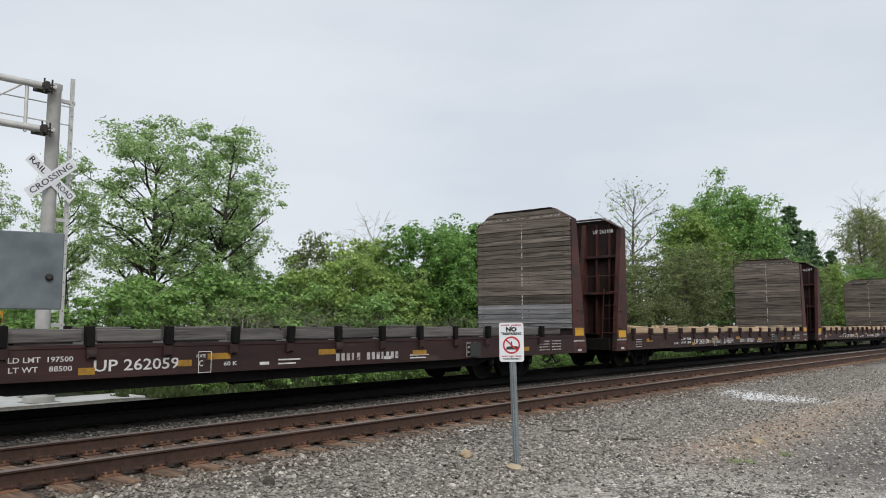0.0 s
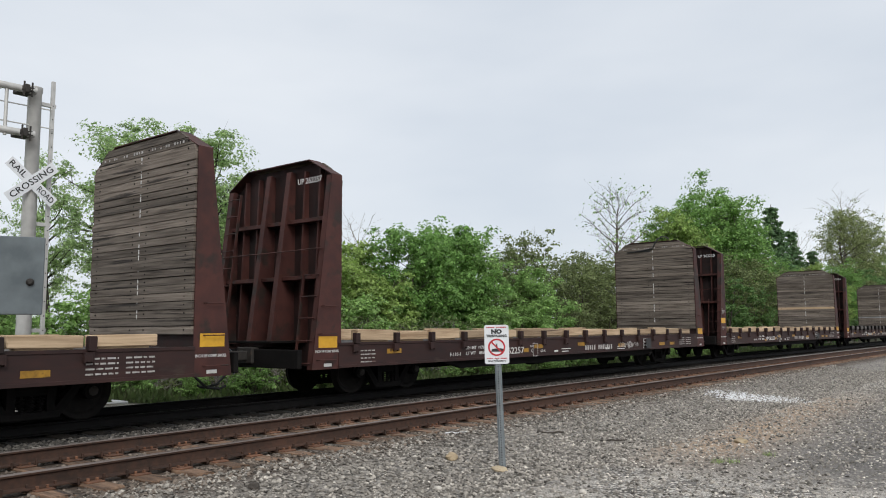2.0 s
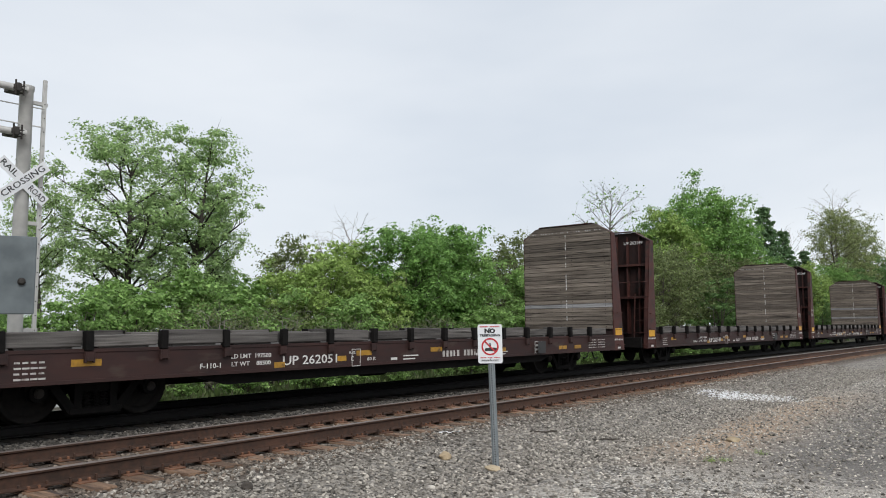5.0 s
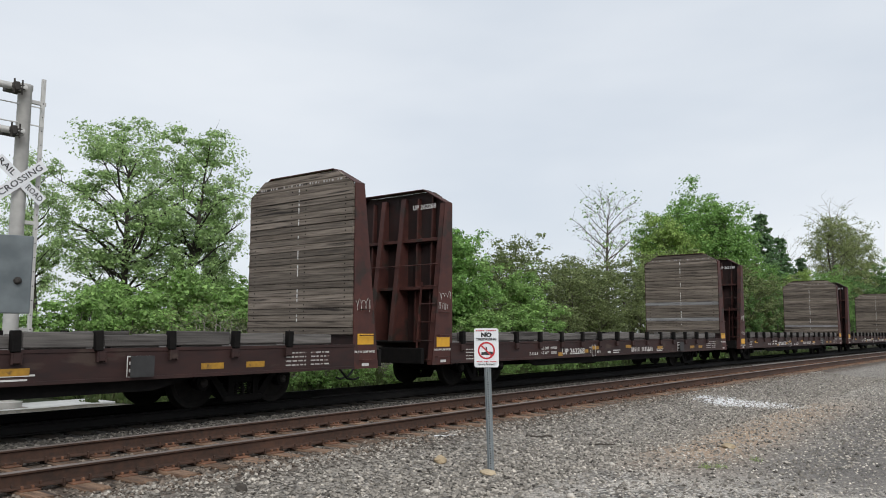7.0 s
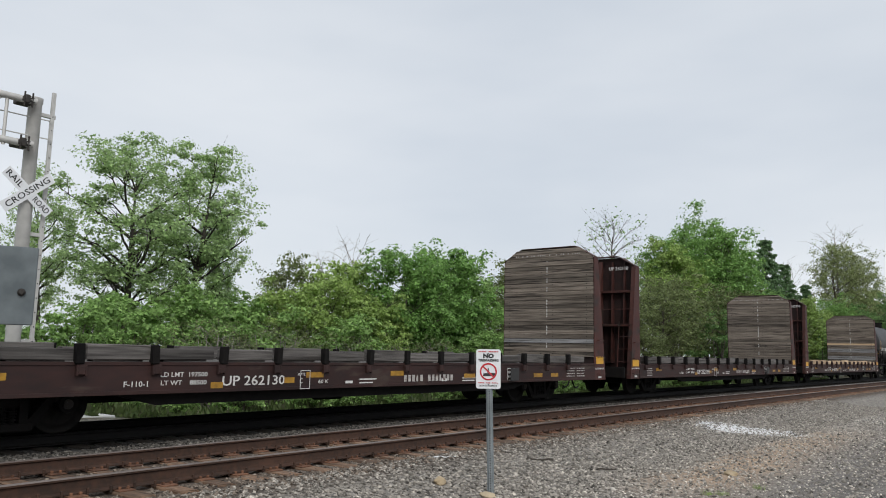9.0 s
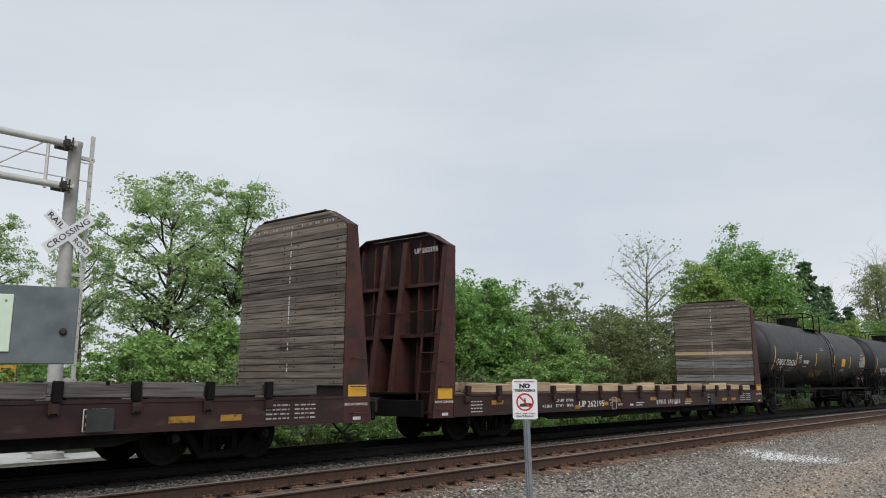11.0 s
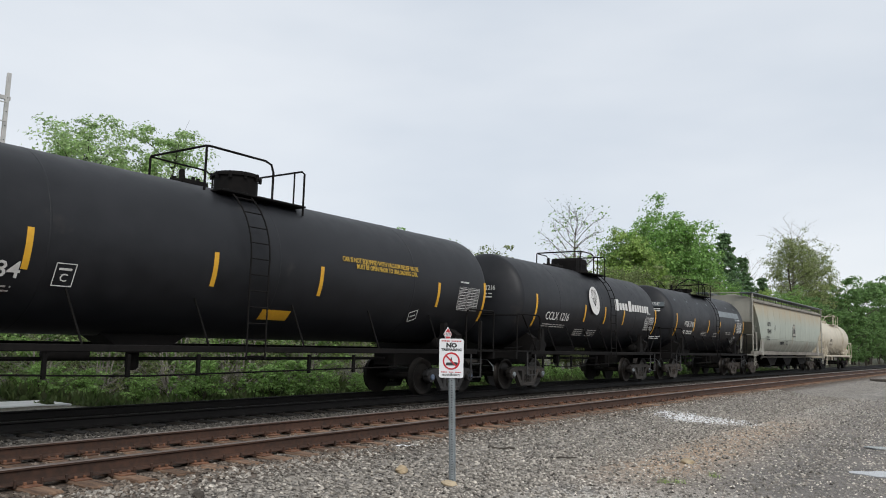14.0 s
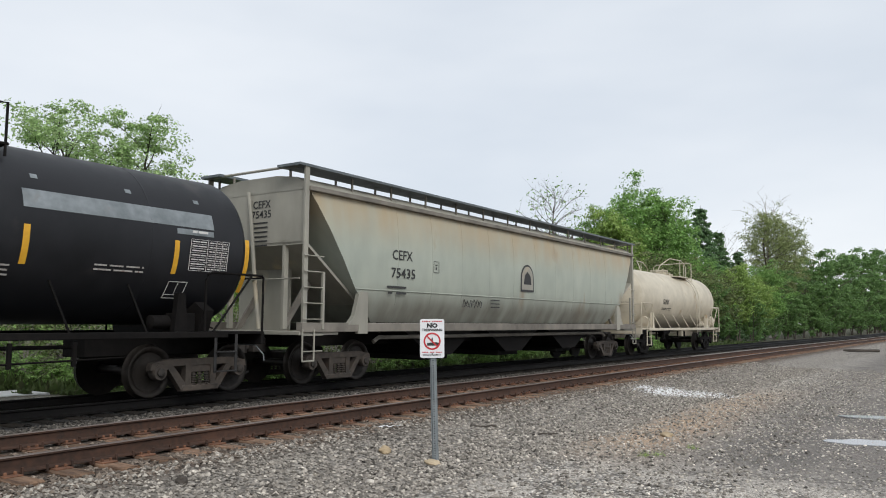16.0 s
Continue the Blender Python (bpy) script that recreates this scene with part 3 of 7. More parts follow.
pebbles("lime_spill", 2000, spilt, 0.022, "litter", "white lime spill scattered on the gravel")
pebbles("ballast_shoulder", 34000, shoulder, 0.03, "stone_shoulder", "grey angular ballast on the shoulder of the line")
pebbles("lot_gravel", 24000, lot_stones, 0.02, "stone", "small grey stones strewn over the lot")
pebbles("ballast_between_tracks", 8000, between, 0.034, "stone_mid", "grey ballast heaped between the two tracks")
pebbles("ballast_in_track", 13000, in_track, 0.03, "stone_brown", "brown-grey ballast between rust-stained ties")
pebbles("oily_ballast", 3500, oily, 0.034, "stone_dark", "oiled ballast under the far track, darkened for train shade")


# ---- the two tracks ----
RAIL_OUTLINE = [(-0.07, 0), (0.07, 0), (0.07, 0.012), (0.012, 0.03), (0.0085, 0.06), (0.0085, 0.125), (0.034, 0.14), (0.036, 0.158), (0.03, 0.166),
                (-0.03, 0.166), (-0.036, 0.158), (-0.034, 0.14), (-0.0085, 0.125), (-0.0085, 0.06), (-0.012, 0.03), (-0.07, 0.012)]


def rail(parent, offset, side_mat, head_mat):
    xs = line((-300, -20, 20), (-20, 130, 2), (130, 420, 20))
    k = len(RAIL_OUTLINE)
    V, F, mi = [], [], []
    for x in xs:
        y = rail_y(x) + offset
        V += [(x, y + u, RAIL - 0.166 + v) for u, v in RAIL_OUTLINE]
    for i in range(len(xs) - 1):
        for j in range(k):
            F.append((i * k + j, i * k + (j + 1) % k, (i + 1) * k + (j + 1) % k, (i + 1) * k + j))
            mi.append(1 if j in (7, 8, 9) else 0)
    me = bpy.data.meshes.new("rail")
    me.from_pydata(V, [], F)
    me.materials.append(M[side_mat]); me.materials.append(M[head_mat])
    me.polygons.foreach_set("material_index", mi)
    return part("rail", me, None, parent)


def tie_shape(seed):
    r = random.Random(seed)
    s = Shape().box(-0.115, 0.115, -1.3, 1.3, -0.16, 0.0, 0.012)
    s.v = [(x + r.uniform(-0.01, 0.01), y + r.uniform(-0.012, 0.012), z + r.uniform(-0.006, 0.004)) for x, y, z in s.v]
    return s


TIE_MESH = [tie_shape(i).mesh("tie", M["tie"]) for i in range(5)]
TIE_DARK = [tie_shape(i + 5).mesh("tie", M["tie_dark"]) for i in range(3)]
s = Shape().box(-0.095, 0.095, -0.19, 0.19, 0.0, 0.016, 0.004)
PLATE_MESH = s.mesh("tie_plate", M["plate"])
s = Shape()
for sx, sy in ((-0.05, -0.11), (0.05, 0.11), (0.05, -0.11), (-0.05, 0.11)):
    s.box(sx - 0.013, sx + 0.013, sy - 0.016, sy + 0.016, 0.01, 0.046, 0.004)
SPIKE_MESH = s.mesh("spike", M["plate"])
s = Shape()
for sx in (-0.135, 0.135):
    s.box(sx - 0.012, sx + 0.012, -0.1, 0.1, -0.025, 0.012, 0.004).box(sx - 0.012, sx + 0.012, -0.1, -0.072, 0.0, 0.05, 0.004).box(sx - 0.012, sx + 0.012, 0.072, 0.1, 0.0, 0.05, 0.004)
ANCHOR_MESH = s.mesh("rail_anchor", M["rail_side"])


def track(offset, near):
    name = "track_near" if near else "track_far"
    label = "rusty railway track on stained wooden ties, unused just now" if near else "oiled railway track, darkened for the shade of the passing train"
    t = base(name, label, "railway track", kind="structure")
    for d in (-GAUGE, GAUGE):
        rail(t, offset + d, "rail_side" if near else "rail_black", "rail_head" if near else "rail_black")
    rest = Shape()
    r = random.Random(5 if near else 6)
    count, x = 0, -40.0
    while x < 125:
        x += 0.508
        m = on_line(x, offset, RAIL - 0.166 - 0.016) @ pose(r.uniform(-0.02, 0.02), r.uniform(-0.05, 0.05), r.uniform(-0.008, 0.0), 0, 0, r.uniform(-0.6, 0.6))
        if 1.0 < x < 46 and near or 3.0 < x < 26:
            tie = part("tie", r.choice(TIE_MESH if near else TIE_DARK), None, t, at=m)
            if near:
                for d in (-GAUGE, GAUGE):
                    part("tie_plate", PLATE_MESH, None, tie, at=pose(0, d, 0))
                    if x < 26:
                        part("spike", SPIKE_MESH, None, tie, at=pose(0, d, 0))
                        part("rail_anchor", ANCHOR_MESH, None, tie, at=pose(0, d, 0.02))
        else:
            o = m.translation
            rest.box(o.x - 0.11, o.x + 0.11, o.y - 1.3, o.y + 1.3, o.z - 0.15, o.z)
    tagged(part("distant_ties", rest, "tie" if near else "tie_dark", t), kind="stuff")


track(NEAR, True)
track(FAR, False)


# ---- the train ----
SPEED = 17.03
PITCH = 22.28
MOVERS = []                    # (thing, x at the clip's start)


def wheelset_meshes():
    s = Shape()
    for d in (-1, 1):
        pr = [(d * 0.685, 0.49), (d * 0.715, 0.475), (d * 0.74, 0.457), (d * 0.815, 0.452), (d * 0.822, 0.43), (d * 0.8, 0.375),
              (d * 0.765, 0.34), (d * 0.755, 0.2), (d * 0.79, 0.13), (d * 0.79, 0.08)]
        s.lathe([(d * 0.685, 0.1)] + pr, "y", (0, 0, 0.457), 28)
    s.lathe([(-1.1, 0.07), (-0.7, 0.085), (0, 0.08), (0.7, 0.085), (1.1, 0.07)], "y", (0, 0, 0.457), 12)
    return s


WHEELSET = wheelset_meshes().mesh("wheelset", M["wheel"])
WHEELS_DARK = wheelset_meshes().mesh("wheelset", M["wheel_dark"])


def side_frame(mat):
    """A cast truck side frame with two windows, seen from the side; pushed to a thickness."""
    s = Shape()
    for d in (-1, 1):
        y0, y1 = (-1.07, -0.93) if d < 0 else (0.93, 1.07)
        top = [(-1.08, 0.5), (-1.05, 0.62), (-0.72, 0.68), (0.72, 0.68), (1.05, 0.62), (1.08, 0.5), (0.72, 0.5), (0.62, 0.56), (-0.62, 0.56), (-0.72, 0.5)]
        s.prism(top, "y", y0, y1)
        for e in (-1, 1):
            s.prism([(e * 0.72, 0.52), (e * 0.6, 0.56), (e * 0.3, 0.2), (e * 0.3, 0.1), (e * 0.42, 0.12)], "y", y0 + 0.004, y1 - 0.004)
            s.prism([(e * 0.34, 0.6), (e * 0.22, 0.6), (e * 0.22, 0.16), (e * 0.34, 0.16)], "y", y0 - 0.002, y1 + 0.002)
            s.lathe([(0, 0.13), (0.03, 0.14), (0.17, 0.14), (0.2, 0.12)], "y", (e * 0.889, y0 - 0.03, 0.457), 16)
        s.box(-0.42, 0.42, y0 - 0.01, y1 + 0.01, 0.09, 0.21, 0.02)
        s.box(-0.24, 0.24, y0 + 0.02, y1 - 0.02, 0.42, 0.57, 0.02)
    s.box(-0.2, 0.2, -0.95, 0.95, 0.4, 0.66, 0.03)
    return s.mesh("side_frame", M[mat])


def spring_mesh(mat):
    s = Shape()
    for d in (-1.03,):
        for e in (-0.14, 0.0, 0.14):
            for k in range(5):
                z = 0.215 + k * 0.043
                s.lathe([(-0.012, 0.05), (-0.006, 0.06), (0.006, 0.06), (0.012, 0.05)], "z", (e, d, z), 10)
            s.lathe([(0.2, 0.03), (0.43, 0.03)], "z", (e, d, 0), 6)
    return s.mesh("spring_nest", M[mat])


def cap_mesh(mat):
    s = Shape()
    s.lathe([(0, 0.075), (-0.03, 0.075), (-0.045, 0.05), (-0.05, 0.02)], "y", (0, -1.1, 0.457), 14)
    for k in range(3):
        a = 2.1 * k
        s.lathe([(0, 0.014), (-0.02, 0.014)], "y", (0.048 * math.cos(a), -1.135, 0.457 + 0.048 * math.sin(a)), 6)
    return s.mesh("bearing_cap", M[mat])


TRUCK = {k: (side_frame(k), spring_mesh(k), cap_mesh("galv" if k == "truck" else "cap_blue" if k == "truck_black" else "truck")) for k in ("truck", "truck_light", "truck_black", "car_dark")}


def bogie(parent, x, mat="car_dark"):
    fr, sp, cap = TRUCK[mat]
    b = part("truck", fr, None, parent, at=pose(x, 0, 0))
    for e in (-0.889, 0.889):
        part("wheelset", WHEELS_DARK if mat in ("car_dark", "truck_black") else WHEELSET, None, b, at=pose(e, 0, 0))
    for turn in (0, 180):
        tagged(part("spring_nest", sp, None, b, at=pose(0, 0, 0, 0, 0, turn)), kind="stuff")
    for e in (-0.889, 0.889):
        for turn in (0, 180):
            part("bearing_cap", cap, None, b, at=pose(e, 0, 0, 0, 0, turn))


def coupler_mesh():
    s = Shape()
    s.box(0.0, 0.62, -0.1, 0.1, 0.76, 0.95, 0.02)
    s.prism([(0.55, -0.13), (0.86, -0.17), (0.98, -0.11), (0.95, -0.02), (0.84, 0.0), (0.9, 0.1), (0.82, 0.19), (0.6, 0.16)], "z", 0.69, 1.0)
    s.box(-0.3, 0.05, -0.24, 0.24, 0.7, 1.02, 0.02)
    return s.mesh("coupler", M["truck"])


COUPLER = coupler_mesh()
hose = Shape().tube([(0.0, -0.42, 0.72), (0.15, -0.4, 0.5), (0.45, -0.32, 0.3), (0.8, -0.22, 0.26), (0.95, -0.2, 0.3)], 0.024, 8)
HOSE = hose.mesh("brake_hose", M["rubber"])
lever = Shape().tube([(0.3, -0.16, 1.0), (0.1, -0.3, 0.92), (0.1, -1.3, 0.9), (0.2, -1.42, 0.72), (0.22, -1.42, 0.6)], 0.013, 6)
LEVER = lever.mesh("uncoupling_lever", M["galv"])


def ends(car, x0, x1):
    """Coupler, hose and uncoupling lever at both ends of a car; x0, x1 are its end sills."""
    for x, turn in ((x0, 180), (x1, 0)):
        for nm, me in (("coupler", COUPLER), ("brake_hose", HOSE), ("uncoupling_lever", LEVER)):
            part(nm, me, None, car, at=pose(x, 0, 0, 0, 0, turn))


# -- bulkhead flat car: x runs from the inner face of the leading bulkhead --
FL = 18.85                     # between the plank faces
CACHE = {}


HALF = 0.108                   # what the flat cars are wider on each side than the sections below
LOW = 0.978                    # their bulkheads' height over the deck, as a share


def cached(key, make):
    if key not in CACHE:
        me = make()
        for v in me.vertices:
            if abs(v.co.y) > 1.02:
                v.co.y += math.copysign(HALF, v.co.y)
            if v.co.z > 1.4:
                v.co.z = 1.4 + (v.co.z - 1.4) * LOW
        CACHE[key] = me
    return CACHE[key]


def plank_mesh(k, mat):
    z0, z1 = 1.3 + k * 0.142, 1.3 + (k + 1) * 0.142 - 0.013
    r = random.Random(k)
    h = lambda z: 1.54 if z < 4.5 else 1.54 - (z - 4.5) * 1.45
    s = Shape()
    zs, ze = z0, min(z1, 4.86)
    s.prism([(-h(zs), zs), (h(zs), zs), (h(ze), ze), (-h(ze), ze)], "x", r.uniform(-0.016, 0.008), 0.075)
    s.v = [(x, y + r.uniform(-0.022, 0.01) * (1 if y > 0 else -1), z + r.uniform(-0.006, 0.006)) for x, y, z in s.v]
    return s.mesh("plank", M[mat])


def bolts_mesh():
    s = Shape()
    for k in range(24):
        z = 1.37 + k * 0.142
        for y in (-1.32, -0.22, 0.22, 1.32):
            s.lathe([(0, 0.014), (-0.012, 0.014)], "x", (0, y, z), 6)
    return s.mesh("bolts", M["car_dark"])


def bulkhead(car, x, d, planks):
    """Steel bulkhead: inner plank face at x, braced outwards along d."""
    o = pose(x, 0, 0, 0, 0, 0 if d > 0 else 180)
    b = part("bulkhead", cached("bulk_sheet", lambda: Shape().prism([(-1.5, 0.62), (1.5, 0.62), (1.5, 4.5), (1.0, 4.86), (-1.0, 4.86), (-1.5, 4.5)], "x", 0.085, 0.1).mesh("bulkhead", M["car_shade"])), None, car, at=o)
    for k in range(25):
        mat = planks.get(k, "plank")
        part("plank", cached(("plank", k, mat), lambda: plank_mesh(k, mat)), None, b)
    tagged(part("bolts", cached("bolts", bolts_mesh), None, b), kind="stuff")

    def side_plate(y):
        s = Shape().prism([(0.03, 0.6), (0.78, 0.6), (0.3, 4.5), (0.03, 4.52)], "y", y - 0.012, y + 0.012)
        s.prism([(0.68, 0.6), (0.78, 0.6), (0.3, 4.5), (0.2, 4.5)], "y", y - math.copysign(0.14, y), y)
        return s.mesh("side_plate", M["car_red"])
    for y in (-1.56, 1.56):
        part("side_plate", cached(("side_plate", y), lambda: side_plate(y)), None, b)

    def braces(y, w):
        s = Shape().prism([(0.1, 1.1), (0.7, 1.1), (0.24, 4.72), (0.1, 4.72)], "y", y - 0.012, y + 0.012)
        s.prism([(0.65, 1.1), (0.74, 1.1), (0.27, 4.72), (0.22, 4.72)], "y", y - w, y + w)
        return s.mesh("brace", M["car_red"])
    for y in (-0.33, 0.33):
        part("brace", cached(("brace", y), lambda: braces(y, 0.07)), None, b)

    def ribs(y):
        return Shape().prism([(0.1, 1.1), (0.34, 1.1), (0.2, 4.7), (0.1, 4.7)], "y", y - 0.022, y + 0.022).mesh("rib", M["car_red"])
    for y in (-1.1, -0.75, 0.75, 1.1):
        part("rib", cached(("rib", y), lambda: ribs(y)), None, b)

    def girt(z, dep):
        return Shape().box(0.1, dep, -1.5, 1.5, z - 0.04, z + 0.04, 0.006).mesh("girt", M["car_red"])
    for z, dep in ((2.42, 0.44), (3.62, 0.32)):
        part("girt", cached(("girt", z), lambda: girt(z, dep)), None, b)

    def cap():
        s = Shape()
        pts = [(-1.56, 4.5), (-1.0, 4.88), (1.0, 4.88), (1.56, 4.5)]
        for (y0, z0), (y1, z1) in zip(pts, pts[1:]):
            s.add([(0.03, y0, z0), (0.32, y0, z0), (0.32, y1, z1), (0.03, y1, z1), (0.03, y0, z0 + 0.02), (0.32, y0, z0 + 0.02), (0.32, y1, z1 + 0.02), (0.03, y1, z1 + 0.02)],
                  [(0, 1, 2, 3), (4, 5, 6, 7), (0, 1, 5, 4), (2, 3, 7, 6), (1, 2, 6, 5), (0, 3, 7, 4)])
        return s.mesh("top_plate", M["car_red"])
    part("top_plate", cached("cap", cap), None, b)

    def rungs(y0, y1, z0, z1, n, stile):
        s = Shape()
        e = lambda z: 0.8 - (z - 0.6) * 0.123
        for i in range(n):
            z = z0 + (z1 - z0) * i / max(1, n - 1)
            s.tube([(e(z), y0, z), (e(z) + 0.03, (y0 + y1) / 2, z), (e(z), y1, z)], 0.013, 6)
        if stile is not None:
            s.prism([(e(z0) - 0.05, z0 - 0.1), (e(z0) + 0.01, z0 - 0.1), (e(z1) + 0.01, z1 + 0.1), (e(z1) - 0.05, z1 + 0.1)], "y", stile - 0.008, stile + 0.008)
        return s.mesh("ladder", M["car_red"])
    # long ladder on one flank, short one on the other
    part("ladder", cached("lad_long", lambda: rungs(-1.52, -1.1, 1.15, 4.3, 9, -1.1)), None, b)
    part("ladder", cached("lad_short", lambda: rungs(1.08, 1.52, 0.72, 2.45, 5, 1.06)), None, b)
    part("grab_iron", cached("long_grab", lambda: Shape().tube([(0.49, -1.5, 2.98), (0.53, -1.4, 2.98), (0.55, 0, 2.97), (0.53, 1.4, 2.98), (0.49, 1.5, 2.98)], 0.014, 6).mesh("grab_iron", M["car_red"])), None, b)

    def side_iron(y, z):
        w = 0.76 - (z - 0.6) * 0.122
        return Shape().tube([(0.2, y * 0.978, z), (0.22, y * 1.03, z), (w - 0.08, y * 1.03, z), (w - 0.06, y * 0.978, z)], 0.011, 6).mesh("grab_iron", M["car_red"])
    for y in (-1.6, 1.6):
        for z in (0.78, 1.28, 1.82):
            part("grab_iron", cached(("iron", y, z), lambda: side_iron(y, z)), None, b)

    def platform():
        s = Shape().box(0.12, 1.0, -0.75, 0.75, 1.1, 1.14, 0.006)
        s.box(0.92, 1.02, -1.45, 1.45, 0.62, 0.98, 0.012)
        return s.mesh("brake_platform", M["car_dark"])
    part("brake_platform", cached("platform", platform), None, b)
    return b


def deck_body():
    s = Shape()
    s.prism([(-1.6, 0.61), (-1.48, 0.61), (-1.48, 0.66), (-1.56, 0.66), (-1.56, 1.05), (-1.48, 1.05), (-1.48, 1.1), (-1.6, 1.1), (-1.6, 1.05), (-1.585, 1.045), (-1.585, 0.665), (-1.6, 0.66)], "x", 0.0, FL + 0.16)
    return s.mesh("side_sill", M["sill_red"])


def underframe():
    s = Shape()
    s.prism([(-0.8, 0.62), (1.0, 0.62), (3.6, 0.4), (FL - 3.6, 0.4), (FL - 1.0, 0.62), (FL + 0.8, 0.62), (FL + 0.8, 1.0), (-0.8, 1.0)], "y", -0.35, 0.35)
    s.prism([(3.3, 0.64), (4.2, 0.42), (FL - 4.2, 0.42), (FL - 3.3, 0.64)], "y", -1.4, -1.3)
    s.prism([(3.3, 0.64), (4.2, 0.42), (FL - 4.2, 0.42), (FL - 3.3, 0.64)], "y", 1.3, 1.4)
    for i in range(16):
        x = 0.4 + i * 1.2
        s.box(x - 0.05, x + 0.05, -1.48, 1.48, 0.72, 1.0)
    for x in (2.1, FL - 2.1):
        s.box(x - 0.3, x + 0.3, -1.3, 1.3, 0.66, 0.9)
    s.lathe([(0, 0.2), (0.04, 0.23), (0.7, 0.23), (0.74, 0.2)], "x", (8.2, -0.8, 0.55), 14)
    s.box(9.6, 10.1, -0.95, -0.6, 0.4, 0.72, 0.02)
    s.tube([(1.0, -0.75, 0.66), (7.5, -0.75, 0.5), (11.5, -0.75, 0.5), (FL - 1.0, -0.75, 0.66)], 0.02, 6)
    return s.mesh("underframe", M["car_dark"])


def deck_boards():
    s = Shape()
    n = 78
    for i in range(n):
        x = 0.02 + (FL - 0.04) * i / n
        s.box(x, x + (FL - 0.04) / n - 0.012, -1.47, 1.47, 1.02, 1.09)
    return s.mesh("deck", M["riser_old"])


def pocket_mesh(top, mat):
    return Shape().box(-0.06, 0.06, -0.075, 0.05, 1.07, top, 0.012).mesh("stake", M[mat])


def socket_mesh():
    s = Shape().box(-0.075, -0.05, -0.06, 0.0, 0.9, 1.06, 0.005).box(0.05, 0.075, -0.06, 0.0, 0.9, 1.06, 0.005)
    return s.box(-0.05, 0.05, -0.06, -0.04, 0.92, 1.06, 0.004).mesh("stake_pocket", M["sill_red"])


def riser_mesh(seed, mat):
    r = random.Random(seed)
    s = Shape().box(0.07, 1.12, -0.1, 0.12, 1.13, 1.345 + r.uniform(-0.05, 0.02), 0.014)
    s.box(0.2, 1.0, -0.05, 0.12, 1.1, 1.13)
    return s.mesh("timber_riser", M[mat])


def flat_car(number, fresh, planks):
    label = ("oxide-red bulkhead flat car with pale fresh timber risers, empty" if fresh else "oxide-red bulkhead flat car with weathered grey timber risers, empty")
    car = base("bulkhead_flat_car", label, "flat car", "freight cars of the train")
    for turn in (0, 180):
        part("side_sill", cached("sill", deck_body), None, car, at=pose(FL if turn else 0, 0, 0, 0, 0, turn))
    part("underframe", cached("under", underframe), None, car)
    part("deck", cached("deck", deck_boards), None, car)
    b1 = bulkhead(car, 0.1, -1, {})
    b2 = bulkhead(car, FL + 0.12, 1, planks)
    r = random.Random(number)
    mat = "riser_new" if fresh else "riser_old"
    for side in (-1, 1):
        for i in range(15):
            x = 0.42 + i * 1.2
            turn = 0 if side < 0 else 180
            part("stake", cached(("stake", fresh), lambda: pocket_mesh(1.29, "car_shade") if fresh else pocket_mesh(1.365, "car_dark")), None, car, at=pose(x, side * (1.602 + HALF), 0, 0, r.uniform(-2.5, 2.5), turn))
            part("stake_pocket", cached("socket", socket_mesh), None, car, at=pose(x, side * (1.6 + HALF), 0, 0, 0, turn))
            part("timber_riser", cached(("riser", mat, i % 5), lambda: riser_mesh(i % 5, mat)), None, car,
                 at=pose(x + (0 if side < 0 else 1.2), side * (1.48 + HALF), r.uniform(-0.012, 0.008), r.uniform(-1.5, 1.5), r.uniform(-0.9, 0.9), turn + r.uniform(-1.4, 1.4)))
    bogie(car, 2.1)
    bogie(car, FL - 2.1)
    ends(car, -0.93, FL + 0.93)
    y = -1.589 - HALF
    # lettering along the sill
    text = str(number)
    lettering("UP " + text, 0.17, "white", car, side_face(5.96, y, 0.78), 1.36, label="white stencilled car number")
    lettering("LD LMT  197500", 0.075, "white", car, side_face(4.55, y, 0.9), 0.86)
    lettering("LT WT    88500", 0.075, "white", car, side_face(4.55, y, 0.77), 0.84)
    lettering("F-110-1", 0.085, "white", car, side_face(3.72, y, 0.76), 0.4)
    lettering("60 K", 0.07, "white", car, side_face(7.6, y, 0.74), 0.26)
    bars([(i * 0.138, i * 0.138 + 0.085 - 0.03 * (i in (3, 9)), 0, 0.14) for i in range(13) if i != 5], "white_worn", car, side_face(9.98, y, 0.77), label="row of white stencilled capitals")
    plate_c = Shape()
    for x0, x1, z0, z1 in ((6.92, 7.16, 0.62, 0.63), (6.92, 7.16, 0.95, 0.96), (6.92, 6.93, 0.63, 0.95), (7.15, 7.16, 0.63, 0.95)):
        plate_c.box(x0, x1, y - 0.002, y + 0.002, z0, z1)
    part("stencil_frame", cached("plate_c", lambda: plate_c.mesh("stencil_frame", M["white"])), None, car)
    lettering("PLATE", 0.05, "white", car, side_face(7.04, y, 0.88), 0.17)
    lettering("C", 0.1, "white", car, side_face(7.04, y, 0.76), 0.07)
    panel = Shape().box(14.05, 14.45, y - 0.002, y + 0.002, 0.66, 0.98)
    part("stencil_panel", cached("panel", lambda: panel.mesh("stencil_panel", M["stencil_black"])), None, car)
    bars([(0, 0.4, 0.15, 0.014), (0, 0.4, -0.16, 0.014), (0, 0.015, 0, 0.3), (0.385, 0.4, 0, 0.3), (0.04, 0.17, 0.05, 0.05), (0.22, 0.36, 0.05, 0.05),
          (0.04, 0.17, -0.06, 0.05), (0.22, 0.36, -0.06, 0.05)], "white", car, side_face(14.05, y - 0.004, 0.82))
    rows, pick = [], random.Random(9)
